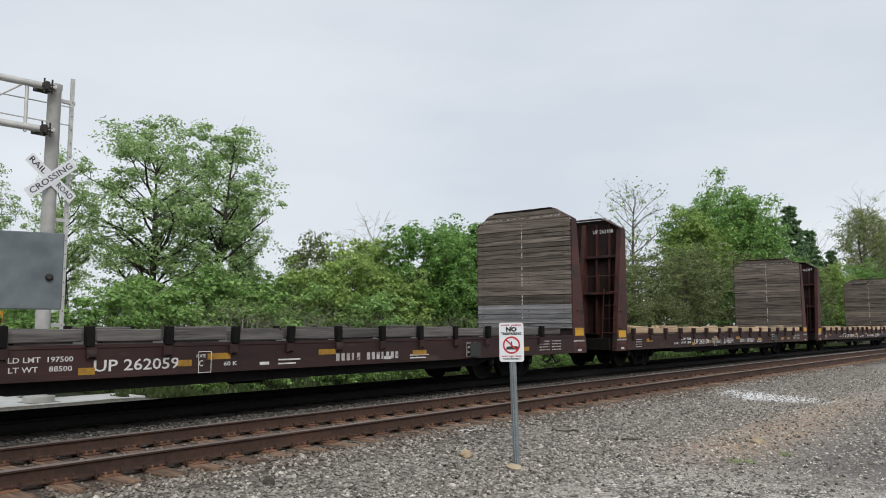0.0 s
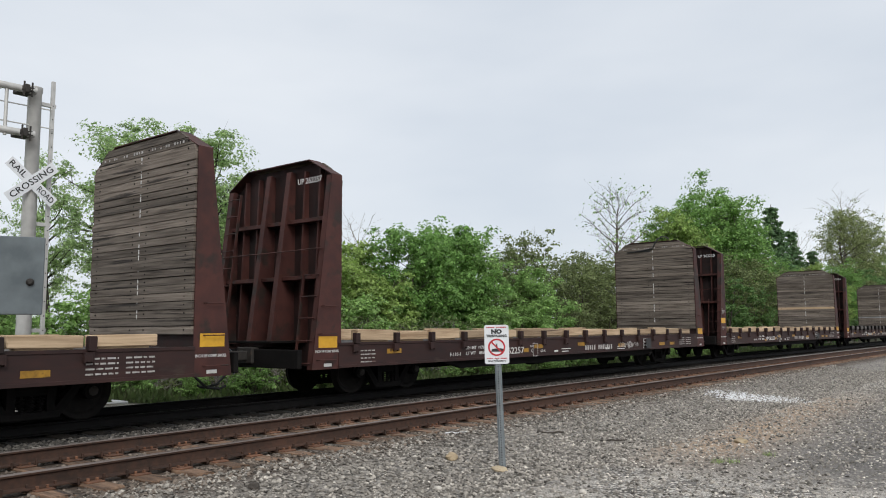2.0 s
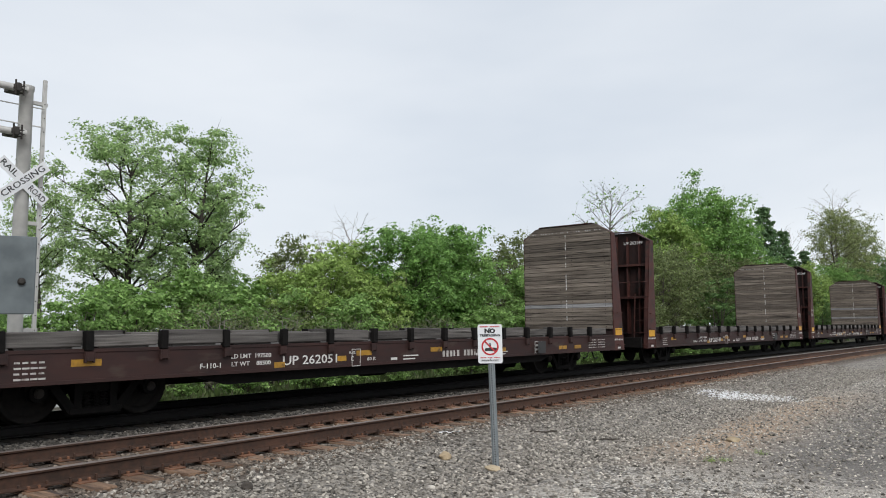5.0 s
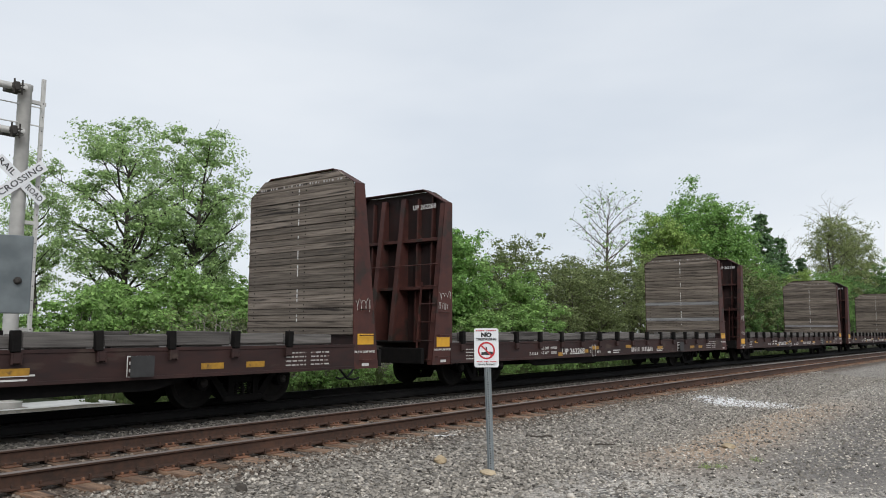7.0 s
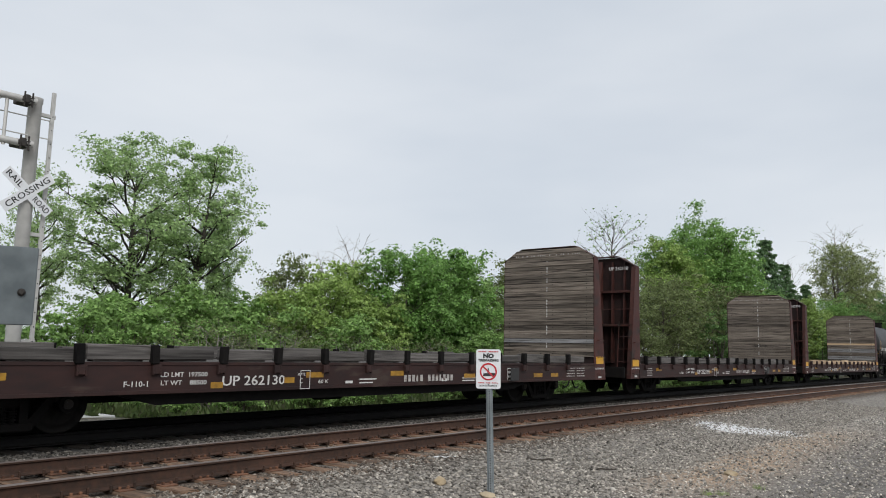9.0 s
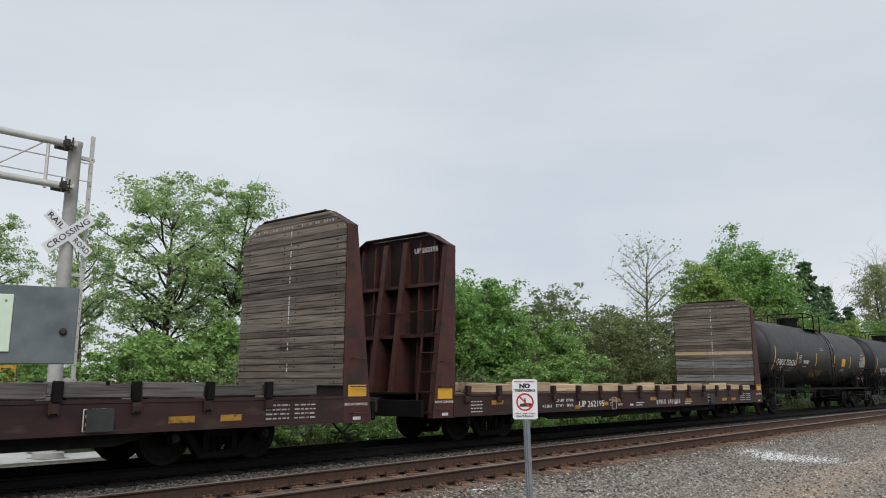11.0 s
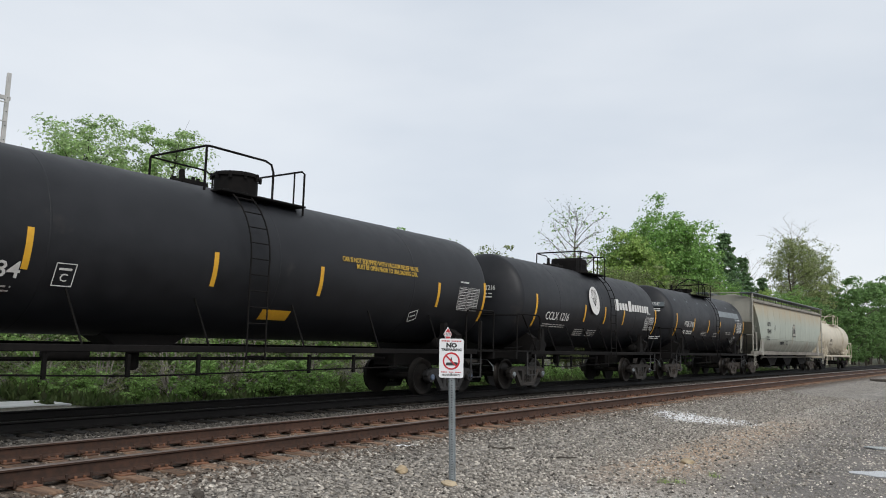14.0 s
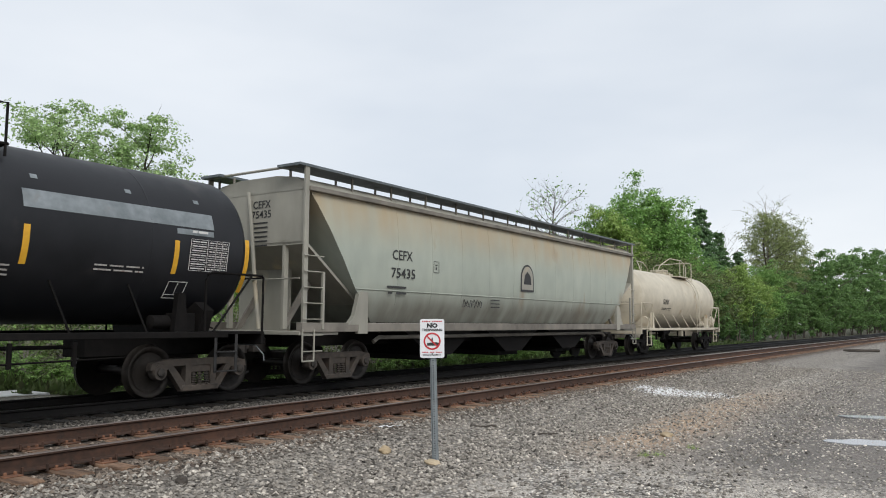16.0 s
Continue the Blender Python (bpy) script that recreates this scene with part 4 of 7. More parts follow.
    for i in range(4):
        for u, lim in ((0.0, 0.5), (0.62, 1.1)):
            while u < lim:
                k = pick.uniform(0.05, 0.14)
                rows.append((u, min(lim, u + k), -i * 0.075, 0.026))
                u += k + 0.03
    bars(rows, "white_worn", car, side_face(17.2, y, 0.96), label="block of small white stencilling")
    bars([(q * 0.11, q * 0.11 + 0.075 + 0.02 * (i % 2), -i * 0.075, 0.026) for i in range(4) for q in range(4)], "white_worn", car, side_face(0.6, y, 0.93))
    bars([(0, 0.2, 0, 0.05), (0.4, 0.9, 0.05, 0.025), (0.4, 0.8, -0.02, 0.025), (3.1, 3.3, 0, 0.06), (3.9, 4.5, 0.03, 0.025), (3.9, 4.4, -0.03, 0.025)], "white", car, side_face(8.2, y, 0.72))
    # amber reflectors
    for x, w, z in ((1.6, 0.45, 0.9), (5.18, 0.24, 0.72), (6.75, 0.24, 0.78), (7.38, 0.44, 0.87), (9.75, 0.42, 0.88), (12.4, 0.45, 0.8), (15.6, 0.45, 0.78), (16.5, 0.4, 0.78)):
        s = cached(("amber", w), lambda: Shape().box(-w / 2, w / 2, -0.003, 0.003, -0.05, 0.05).mesh("reflector", M["yellow_worn"]))
        part("reflector", s, None, car, at=pose(x, y, z))
    for x in (-0.28, FL + 0.5):
        s = cached("amber_big", lambda: Shape().box(-0.24, 0.24, -0.003, 0.003, -0.11, 0.11).mesh("reflector", M["yellow"]))
        up = 1.2 if x > 0 else 1.62 if number == 262220 else 0.95 if number == 262130 else 1.12
        part("reflector", s, None, car, at=pose(x, -1.576 - HALF, up))
        lettering("INCH HF COMP SHOES", 0.05, "white", car, side_face(x - 0.02, -1.576 - HALF, min(up, 1.12) - 0.18), 0.6)
        bars([(0, 0.2, 0, 0.06)], "white", car, side_face(x - 0.1, -1.576 - HALF, 0.68))
    # number on the outer face of the leading bulkhead, notice on the planks of the other
    lettering("UP " + text, 0.12, "white", b1, pose(0.345, 1.06, 4.37, 90, 0, 90), 0.72)
    rows = [(i * 0.085, i * 0.085 + 0.05 - 0.012 * (i % 3), 0, 0.045) for i in range(31) if i not in (3, 7, 10, 17, 18, 23) and (i * 7 + number) % 5]
    bars(rows, "white_worn", b2, pose(-0.014, 1.28, 4.56, 90, 0, -90), label="row of small white stencilled capitals")
    rr = random.Random(number + 1)
    bars([(-0.014, 0.014, 1.6 + i * 0.105, rr.uniform(0.055, 0.1)) for i in range(28) if rr.random() < 0.92], "white", b2, pose(-0.005, 0.0, 0.0, 90, 0, -90), name="centre_line", label="dashed white centre line")
    return car


def scrawl(car, x, y, z, wide, tall, seed, mat="white_worn"):
    """Looping spray-paint tag of no readable word."""
    r = random.Random(seed)
    loops = max(3, round(wide / 0.09))
    pts, u = [], 0.0
    while u < wide:
        step, amp, lift = wide / loops * r.uniform(0.5, 1.6), r.uniform(0.3, 1.0), r.uniform(-0.15, 0.15)
        for i in range(8):
            a = 2 * math.pi * i / 8
            pts.append((u + step * i / 8 + 0.05 * amp * math.sin(a), 0, tall * (0.5 * amp * math.cos(a) + lift * math.sin(a / 2))))
        u += step
    s = Shape().tube(pts, 0.006, 4)
    part("scrawl", s, mat, car, "white spray-paint scrawl", pose(x, y, z))


NUMBERS = [262059, 262108, 262257, 262220, 262051, 262149, 262268, 262130, 262118, 262195]
FRESH = {1, 2, 3, 9}
NEWER = {0: {3: "plank_grey", 4: "plank_grey", 2: "plank_grey", 1: "plank_grey", 0: "plank_grey"}, 3: {8: "plank_new"}, 4: {5: "plank_grey"},
         6: {9: "plank_grey", 4: "plank_grey"}, 7: {3: "plank_grey"}, 9: {9: "plank_new", 6: "plank_grey", 5: "plank_grey", 2: "plank_grey", 1: "plank_grey"}}
for k, number in enumerate(NUMBERS):
    car = flat_car(number, k in FRESH, NEWER.get(k, {}))
    MOVERS.append((car, 0.263 + k * PITCH, FL / 2))
    if k == 1:
        scrawl(car, 6.9, -1.592 - HALF, 0.78, 1.0, 0.26, 4)
        scrawl(car, 8.2, -1.592 - HALF, 0.8, 1.0, 0.26, 8)
    if k == 2:
        scrawl(car, 12.3, -1.592 - HALF, 0.8, 1.3, 0.22, 12)
        strap = Shape().tube([(FL + 0.09, 0.75, 4.45), (FL + 0.08, 0.3, 4.49), (FL + 0.09, 0.0, 4.53), (FL + 0.1, -0.12, 4.73), (FL + 0.16, -0.2, 4.9), (FL + 0.28, -0.36, 5.02), (FL + 0.34, -0.52, 4.98), (FL + 0.36, -0.6, 4.9)], 0.026, 7)
        part("strap", strap, "rubber", car, "torn black strap hooked over the planks")
        part("board_tail", Shape().box(FL + 0.09, FL + 0.12, 0.1, 1.1, 4.42, 4.47, 0.004), "rubber", car)
    if k in (3, 6, 7):
        scrawl(car, -0.42, -1.578 - HALF, 2.2 if k == 6 else 2.0, 0.38, 0.3, 20 + k)
        scrawl(car, -0.45, -1.578 - HALF, 1.95 if k == 6 else 1.3, 0.36, 0.2, 30 + k)
    if k == 5:
        scrawl(car, FL + 0.2, -1.578 - HALF, 1.9, 0.4, 0.36, 41)


# -- tank cars --
def tank_shell(length, r, zc, inset=0.6, head=0.6, n=64):
    """Barrel with dished heads that turn into the flank over a tight knuckle."""
    x0, x1 = inset, length - inset
    pr = [(x0 + head * u, r * v if v else 0.02) for u, v in ((0, 0), (0.012, 0.12), (0.05, 0.26), (0.12, 0.4), (0.22, 0.54), (0.34, 0.67), (0.47, 0.79), (0.6, 0.88), (0.7, 0.935), (0.8, 0.972), (0.9, 0.993), (1, 1))]
    full = pr + [(x, r) for x in line((x0 + head + 1.0, x1 - head - 1.0, 1.6))] + [(length - d, q) for d, q in pr[::-1]]
    return Shape().lathe(full, "x", (0, 0, zc), n)


def on_tank(x, ang, r, zc, up=0.006):
    """Pose on the shell's near flank: ang degrees above the middle; the face looks outwards."""
    a = radians(ang)
    return pose(x, -(r + up) * math.cos(a), zc + (r + up) * math.sin(a), 90 - ang, 0, 0)


def curved_band(x0, x1, a0, a1, r, zc, mat, parent, name, label=""):
    s = Shape()
    n = 8
    for i in range(n):
        p, q = radians(a0 + (a1 - a0) * i / n), radians(a0 + (a1 - a0) * (i + 1) / n)
        s.add([(x, -r * math.cos(a), zc + r * math.sin(a)) for x, a in ((x0, p), (x1, p), (x1, q), (x0, q))], [(0, 1, 2, 3)])
    me = s.mesh(name, M[mat] if isinstance(mat, str) else mat)
    return part(name, me, None, parent, label)


def tank_car(length, r, zc, truck_in, paint, style, label, dome=0.465, hoop=2.05, hatch=None, crown="drum", front=-0.5, back=1.13, hi=0.83, shift=0.15):
    car = base("tank_car", label, "tank car", "freight cars of the train")
    white = paint == "tank_white"
    steel = paint if white else "car_dark"
    letter = "stencil_black" if white else "white"
    shell = part("tank", tank_shell(length, r, zc), paint, car)
    # weld rings
    ring = Shape().lathe([(-0.02, r), (-0.012, r + 0.004), (0.012, r + 0.004), (0.02, r)], "x", (0, 0, zc), 48).mesh("weld_ring", M[paint])
    for f in (0.27, 0.52, 0.76):
        part("weld_ring", ring, None, shell, at=pose(length * f, 0, 0))
    mid = length * dome
    man_x = mid - 0.1 if length > 15 else mid + (0.0 if white else 0.85)
    man_x = man_x if hatch is None else mid + hatch
    fit_x = mid + 0.85 if length > 15 or white else mid - 0.5
    zt = zc + r * 0.86
    if crown == "drum":
        man = Shape().lathe([(r - 0.1, 0.45), (r + 0.34, 0.45), (r + 0.345, 0.49), (r + 0.39, 0.49), (r + 0.4, 0.47), (r + 0.43, 0.46), (r + 0.44, 0.4)], "z", (man_x, 0, zc), 28)
        for k in range(10):
            a = k * math.pi / 5
            man.box(man_x + 0.49 * math.cos(a) - 0.025, man_x + 0.49 * math.cos(a) + 0.025, 0.49 * math.sin(a) - 0.025, 0.49 * math.sin(a) + 0.025, zc + r + 0.28, zc + r + 0.42)
    elif crown == "box":
        man = Shape()
        arc = [(-0.46, r - 0.1), (0.46, r - 0.1), (0.46, r + 0.3)] + [(0.34 + 0.12 * math.cos(a), r + 0.3 + 0.12 * math.sin(a)) for a in (0.5, 1.0, 1.5)] + [(-0.34 - 0.12 * math.cos(a), r + 0.3 + 0.12 * math.sin(a)) for a in (1.5, 1.0, 0.5)] + [(-0.46, r + 0.3)]
        man.prism([(man_x + u, zc + v) for u, v in arc], "y", -0.5, 0.5)
        man.box(man_x - 0.5, man_x + 0.5, -0.54, 0.54, zc + r - 0.1, zc + r + 0.03, 0.01)
        man.tube([(man_x - 0.2, -0.51, zc + r + 0.2), (man_x - 0.2, -0.56, zc + r + 0.2), (man_x + 0.2, -0.56, zc + r + 0.2), (man_x + 0.2, -0.51, zc + r + 0.2)], 0.014, 6)
    else:
        man = Shape().lathe([(r - 0.05, 0.38), (r + 0.12, 0.38), (r + 0.13, 0.42), (r + 0.18, 0.42), (r + 0.19, 0.36)], "z", (man_x, 0, zc), 24)
        for k in range(8):
            a = k * math.pi / 4
            man.box(man_x + 0.42 * math.cos(a) - 0.03, man_x + 0.42 * math.cos(a) + 0.03, 0.42 * math.sin(a) - 0.03, 0.42 * math.sin(a) + 0.03, zc + r + 0.06, zc + r + 0.2)
    part("manway", man, steel, car)
    fit = Shape().lathe([(r - 0.05, 0.14), (r + 0.1, 0.14), (r + 0.11, 0.06), (r + 0.3, 0.05), (r + 0.32, 0.03)], "z", (fit_x, 0.1, zc), 16)
    fit.box(fit_x - 0.3, fit_x + 0.3, -0.34, 0.34, zc + r - 0.04, zc + r + 0.05, 0.01)
    for k in range(8):
        a = k * math.pi / 4
        fit.box(fit_x + 0.24 * math.cos(a) - 0.025, fit_x + 0.24 * math.cos(a) + 0.025, 0.26 * math.sin(a) - 0.025, 0.26 * math.sin(a) + 0.025, zc + r + 0.04, zc + r + 0.12)
    part("valve", fit, steel, car)
    for y0, y1 in ((-1.02, -0.5), (0.5, 1.02)):
        part("walkway", Shape().box(mid + front + 0.3 if y0 < 0 else mid + front, mid + hoop + 0.05, y0, y1, zt + 0.02, zt + 0.06, 0.006), steel, car)
    rail_ = Shape()
    if crown in ("drum", "box"):
        # a cross rail at the front, a rail with a rounded end along the walkway, a hoop beyond the ladder
        xa, xb = mid + front, mid + back
        top = zt + hi
        rail_.tube([(xa, 0.88, zt + 0.1), (xa, 0.88, top - 0.03), (xa, 0.85, top), (xa, -0.85, top), (xa + 0.05, -0.9, top), (xb - 0.22, -0.9, top), (xb - 0.06, -0.9, top - 0.05), (xb, -0.9, top - 0.2), (xb, -0.9, zt)], 0.024, 8)
        rail_.tube([(xa, -0.88, top), (xa, -0.88, zt - 0.02)], 0.024, 8)
        rail_.tube([(xa, 0.85, top - 0.02), (xb - 0.3, 0.9, top - 0.02), (xb - 0.1, 0.9, top - 0.12), (xb - 0.1, 0.9, zt)], 0.02, 8)
        rail_.tube([(mid + hoop, 0.92, zt), (mid + hoop, 0.92, top - 0.08), (mid + hoop, 0.88, top - 0.02), (mid + hoop, -0.9, top - 0.02), (mid + hoop, -0.98, top - 0.08), (mid + hoop, -0.98, zt - 0.15)], 0.022, 8)
        rail_.tube([(mid + hoop, -0.68, zt), (mid + hoop, -0.68, top - 0.02)], 0.018, 6)
    else:
        # hooped rails on both sides, and a hoop across beyond the ladder
        up = 0.86 if white else 0.72
        for y, x0 in ((-1.0, -1.15), (1.0, -0.8)):
            rail_.tube([(mid + x0 - 0.5, 0.45 * y, zc + r - 0.02), (mid + x0 - 0.35, 0.6 * y, zt + up * 0.62), (mid + x0 + 0.1, 0.9 * y, zt + up), (mid + 0.4, y, zt + up), (mid + 1.05, y, zt + up * 0.72), (mid + 1.13, y, zt + up * 0.62), (mid + 1.13, y, zt)], 0.022, 8)
            rail_.tube([(mid + 0.2, y, zt), (mid + 0.2, y, zt + up * 0.98)], 0.018, 6)
        rail_.tube([(mid + hoop, 1.0, zt), (mid + hoop, 1.0, zt + up * 0.78), (mid + hoop, 0.85, zt + up * 0.93), (mid + hoop, -0.75, zt + up), (mid + hoop, -1.0, zt + up * 0.92), (mid + hoop, -1.0, zt - 0.15)], 0.022, 8)
        rail_.tube([(mid + hoop, -0.62, zt), (mid + hoop, -0.62, zt + up * 0.9), (mid + hoop, -0.74, zt + up)], 0.018, 6)
    part("handrail", rail_, steel, car)
    # side ladder down the flank
    lad = Shape()
    for dx in (1.25, 1.7):
        pts = []
        for i in range(10):
            a = radians(60 - 66 * i / 9)
            pts.append((mid + dx, -(r + 0.12) * math.cos(a), zc + (r + 0.12) * math.sin(a)))
        pts += [(mid + dx, -(r + 0.13), 0.95)]
        lad.tube(pts, 0.016, 6)
    for i in range(11):
        z = 1.0 + i * 0.3
        w = zc + (r + 0.12) * 0.86
        if z < w:
            dz = max(0, z - zc)
            y = -math.sqrt(max(0.01, (r + 0.12) ** 2 - dz * dz))
            lad.tube([(mid + 1.25, y, z), (mid + 1.7, y, z)], 0.013, 6)
    part("ladder", lad, steel, car)
    # stub sills, cradles, end platforms
    for e, turn in ((0, 1), (length, -1)):
        sill = Shape()
        x = lambda v: e + turn * v
        a, b = sorted((x(0.75), x(3.6)))
        sill.box(a, b, -0.35, 0.35, 0.72, 1.12, 0.02)
        part("stub_sill", sill, steel, car)
        cr = Shape()
        a, b = sorted((x(truck_in - 0.12), x(truck_in + 0.12)))
        cr.prism([(-1.25, 1.1), (1.25, 1.1), (1.4, 1.55), (1.15, 1.7), (0.5, zc - r + 0.02), (-0.5, zc - r + 0.02), (-1.15, 1.7), (-1.4, 1.55)], "x", a, b)
        part("cradle", cr, steel, car)
        pl = Shape()
        a, b = sorted((x(0.62), x(1.5)))
        pl.box(a, b, -1.5, 1.5, 1.12, 1.17, 0.006)
        a, b = sorted((x(0.6), x(0.7)))
        pl.box(a, b, -1.5, 1.5, 0.92, 1.13, 0.01)
        part("end_platform", pl, steel, car)
        for y in (-1.48, 1.48):
            hr = Shape()
            hr.tube([(x(0.66), y, 1.17), (x(0.66), y, 2.2), (x(0.7), y, 2.24), (x(1.9), y, 2.24), (x(2.0), y, 2.2), (x(2.04), y, 2.1), (x(2.04), y, 1.12)], 0.022, 8)
            if length < 15:
                hr.tube([(x(0.95), y, 2.24), (x(1.85), y, 1.17)], 0.02, 6)
            else:
                hr.box(*sorted((x(1.3), x(1.37))), y - 0.03, y + 0.03, 1.0, 1.95, 0.006)
                hr.tube([(x(1.42), y, 1.2), (x(1.42), y, 1.95), (x(1.36), y, 1.98)], 0.014, 6)
            part("end_rail", hr, steel, car)
            st = Shape()
            for xx in (1.3, 1.78):
                st.box(*sorted((x(xx - 0.03), x(xx + 0.03))), y - 0.012, y + 0.012, 0.42, 1.14, 0.004)
            for z in (0.45, 0.8):
                st.box(*sorted((x(1.3), x(1.78))), y - 0.05, y + 0.05, z - 0.012, z + 0.012, 0.004)
            part("step", st, "truck_black" if not white else steel, car)
        part("end_rail", Shape().tube([(x(0.66), -1.48, 2.2), (x(0.66), 1.48, 2.2)], 0.02, 6), steel, car)
        gear_box = Shape().box(*sorted((x(2.1), x(2.5))), -1.3, -0.95, 1.16, 1.5, 0.02)
        gear_box.lathe([(-0.2, 0.05), (-0.17, 0.12), (0.17, 0.12), (0.2, 0.05)], "x", (x(2.75), -1.12, 1.34), 14)
        gear_box.tube([(x(2.1), -1.1, 1.36), (x(1.6), -1.0, 1.26), (x(1.2), -0.7, 1.22)], 0.014, 6)
        part("valve_box", gear_box, steel, car)
        part("saddle", Shape().prism([(x(truck_in + 0.4), 1.14), (x(truck_in + 0.7), 1.14), (x(truck_in + 0.63), 1.85), (x(truck_in + 0.49), 1.85)], "y", -1.36, -1.24), steel, car)
        wheel = Shape().lathe([(-0.015, 0.2), (-0.015, 0.24), (0.015, 0.24), (0.015, 0.2)], "x", (x(0.6), 0.62, 1.95), 20)
        wheel.tube([(x(0.6), 0.62, 1.72), (x(0.6), 0.62, 2.18)], 0.012, 6).tube([(x(0.6), 0.39, 1.95), (x(0.6), 0.85, 1.95)], 0.012, 6)
        wheel.box(*sorted((x(0.62), x(0.74))), 0.5, 0.74, 1.2, 2.0, 0.01)
        if turn > 0:
            part("brake_wheel", wheel, steel, car)
    run = Shape().box(1.5, length - 1.5, -1.5, -1.36, 1.06, 1.17, 0.01).box(1.5, length - 1.5, 1.36, 1.5, 1.06, 1.17, 0.01)
    for i in range(6):
        xx = 3.2 + (length - 6.4) * i / 5
        run.tube([(xx, -1.45, 1.14), (xx - 0.25, -r * 0.86, zc - r * 0.52)], 0.018, 6)
    run.tube([(3.0, 0, 0.9), (length - 3.0, 0, 0.9)], 0.04, 6)
    part("running_rail", run, steel, car)
    gear = Shape()
    gear.lathe([(-0.4, 0.06), (-0.36, 0.11), (0.36, 0.11), (0.4, 0.06)], "x", (length * 0.33, -0.2, 0.98), 14)
    gear.prism([(mid - 0.9, zc - r + 0.06), (mid + 0.9, zc - r + 0.06), (mid + 0.35, zc - r - 0.28), (mid - 0.35, zc - r - 0.28)], "y", -0.35, 0.35)
    gear.lathe([(0, 0.08), (0.05, 0.12), (0.3, 0.12), (0.35, 0.08)], "z", (mid, 0, 0.7), 14)
    for f in (0.3, 0.38, 0.46, 0.62, 0.7):
        gear.box(length * f - 0.03, length * f + 0.03, -0.62, -0.56, 0.6, 1.0)
    gear.tube([(3.0, -0.6, 0.72), (length * 0.4, -0.6, 0.62), (length - 3.0, -0.6, 0.72)], 0.018, 6)
    part("brake_gear", gear, "car_dark", car)
    bogie(car, truck_in + shift, style)
    bogie(car, length - truck_in + shift, style)
    ends(car, 0.75, length - 0.75)
    return car, letter


def safety_bands(car, xs, r, zc, tall):
    for i, x in enumerate(xs):
        lo, hi = (-34, 8) if i in tall else (-22, 2)
        curved_band(x - 0.05, x + 0.05, lo, hi, r + 0.004, zc, "yellow", car, "reflector")


def chart(car, x, ang, r, zc, w=0.62, h=0.52, mat="white"):
    rows = []
    for i in range(8):
        y = h / 2 - h * i / 7
        rows.append((-w / 2, w / 2, y, 0.006))
        if i < 7:
            for a, b in ((-0.46, -0.1), (-0.02, 0.14), (0.19, 0.3), (0.35, 0.46)):
                cut = a + (b - a) * (0.35 + 0.13 * ((i * 3 + round(a * 50)) % 4))
                rows += [(w * a, w * cut, y - h / 14, 0.02), (w * (cut + 0.02), w * max(b, cut + 0.05), y - h / 14, 0.02)]
    for x0 in (-w / 2, -0.06 * w, 0.165 * w, 0.325 * w, w / 2):
        rows.append((x0 - 0.004, x0 + 0.004, 0, h))
    rows += [(-w * 0.5, -w * 0.38, h / 2 + 0.13, 0.04), (-w * 0.35, -w * 0.1, h / 2 + 0.13, 0.04)]
    bars(rows, mat, car, on_tank(x, ang, r, zc, 0.014), name="test_chart", label="white stencilled table of test dates")


def placard(car, m, num="1170"):
    """Hazard diamond in a holder that hangs beside the end platform."""
    part("placard_holder", Shape().box(-0.03, 0.03, -0.5, 0.2, -0.03, -0.01, 0.004), "car_dark", car, at=m)
    d = Shape().prism([(0, -0.19), (0.19, 0), (0, 0.19), (-0.19, 0)], "z", -0.006, 0.006)
    p = part("placard", d, "sign_white", car, "red and white hazard diamond", m)
    part("placard_face", Shape().prism([(0, -0.165), (0.165, 0), (0, 0.165), (-0.165, 0)], "z", 0.007, 0.009), "placard_red", p)
    part("number_panel", Shape().box(-0.12, 0.12, -0.05, 0.05, 0.01, 0.012), "sign_white", p)
    lettering(num, 0.075, "stencil_black", p, pose(0, 0, 0.014), 0.19)


def small_print(car, x, ang, r, zc, w, n, mat="white_worn", gap=0.075):
    rr = random.Random(round(x * 10) + n)
    rows = []
    for i in range(n):
        u = 0.0
        while u < w:
            k = rr.uniform(0.12, 0.35)
            rows.append((u, min(w, u + k), -i * gap, 0.026))
            u += k + 0.05
    bars(rows, mat, car, on_tank(x, ang, r, zc, 0.012))


R1, ZC1 = 1.485, 2.785
L1 = 18.12
START = 8.48 + 12.5 * SPEED    # leading coupler of the first tank car
t1, ink = tank_car(L1, R1, ZC1, 2.25, "tank_lifted", "car_dark", "long black tank car with amber side bands and white car number", hoop=1.85, shift=0.03)
safety_bands(t1, (1.7, 4.65, 7.65, 10.75, 13.8, 16.85), R1, ZC1, (0, 5))
lettering("GBRX 703626", 0.28, ink, t1, on_tank(3.2, -19, R1, ZC1, 0.02), 2.55, label="white stencilled car number")
for a, text in ((-28, "LD LMT"), (-33, "LT WT")):
    lettering(text, 0.1, "white_worn", t1, on_tank(2.75, a, R1, ZC1, 0.016), 0.42)
    bars([(0, 0.42, 0, 0.075), (0.52, 0.98, 0, 0.075)], "white_faint", t1, on_tank(3.3, a, R1, ZC1, 0.016))
for a, text, w in ((-14, "THERMAL PROTECTION", 0.9), (-17.5, "SYSTEM EQUIPPED", 0.75)):
    lettering(text, 0.075, ink, t1, on_tank(6.05, a, R1, ZC1, 0.016), w)
small_print(t1, 5.6, -24, R1, ZC1, 0.6, 1)
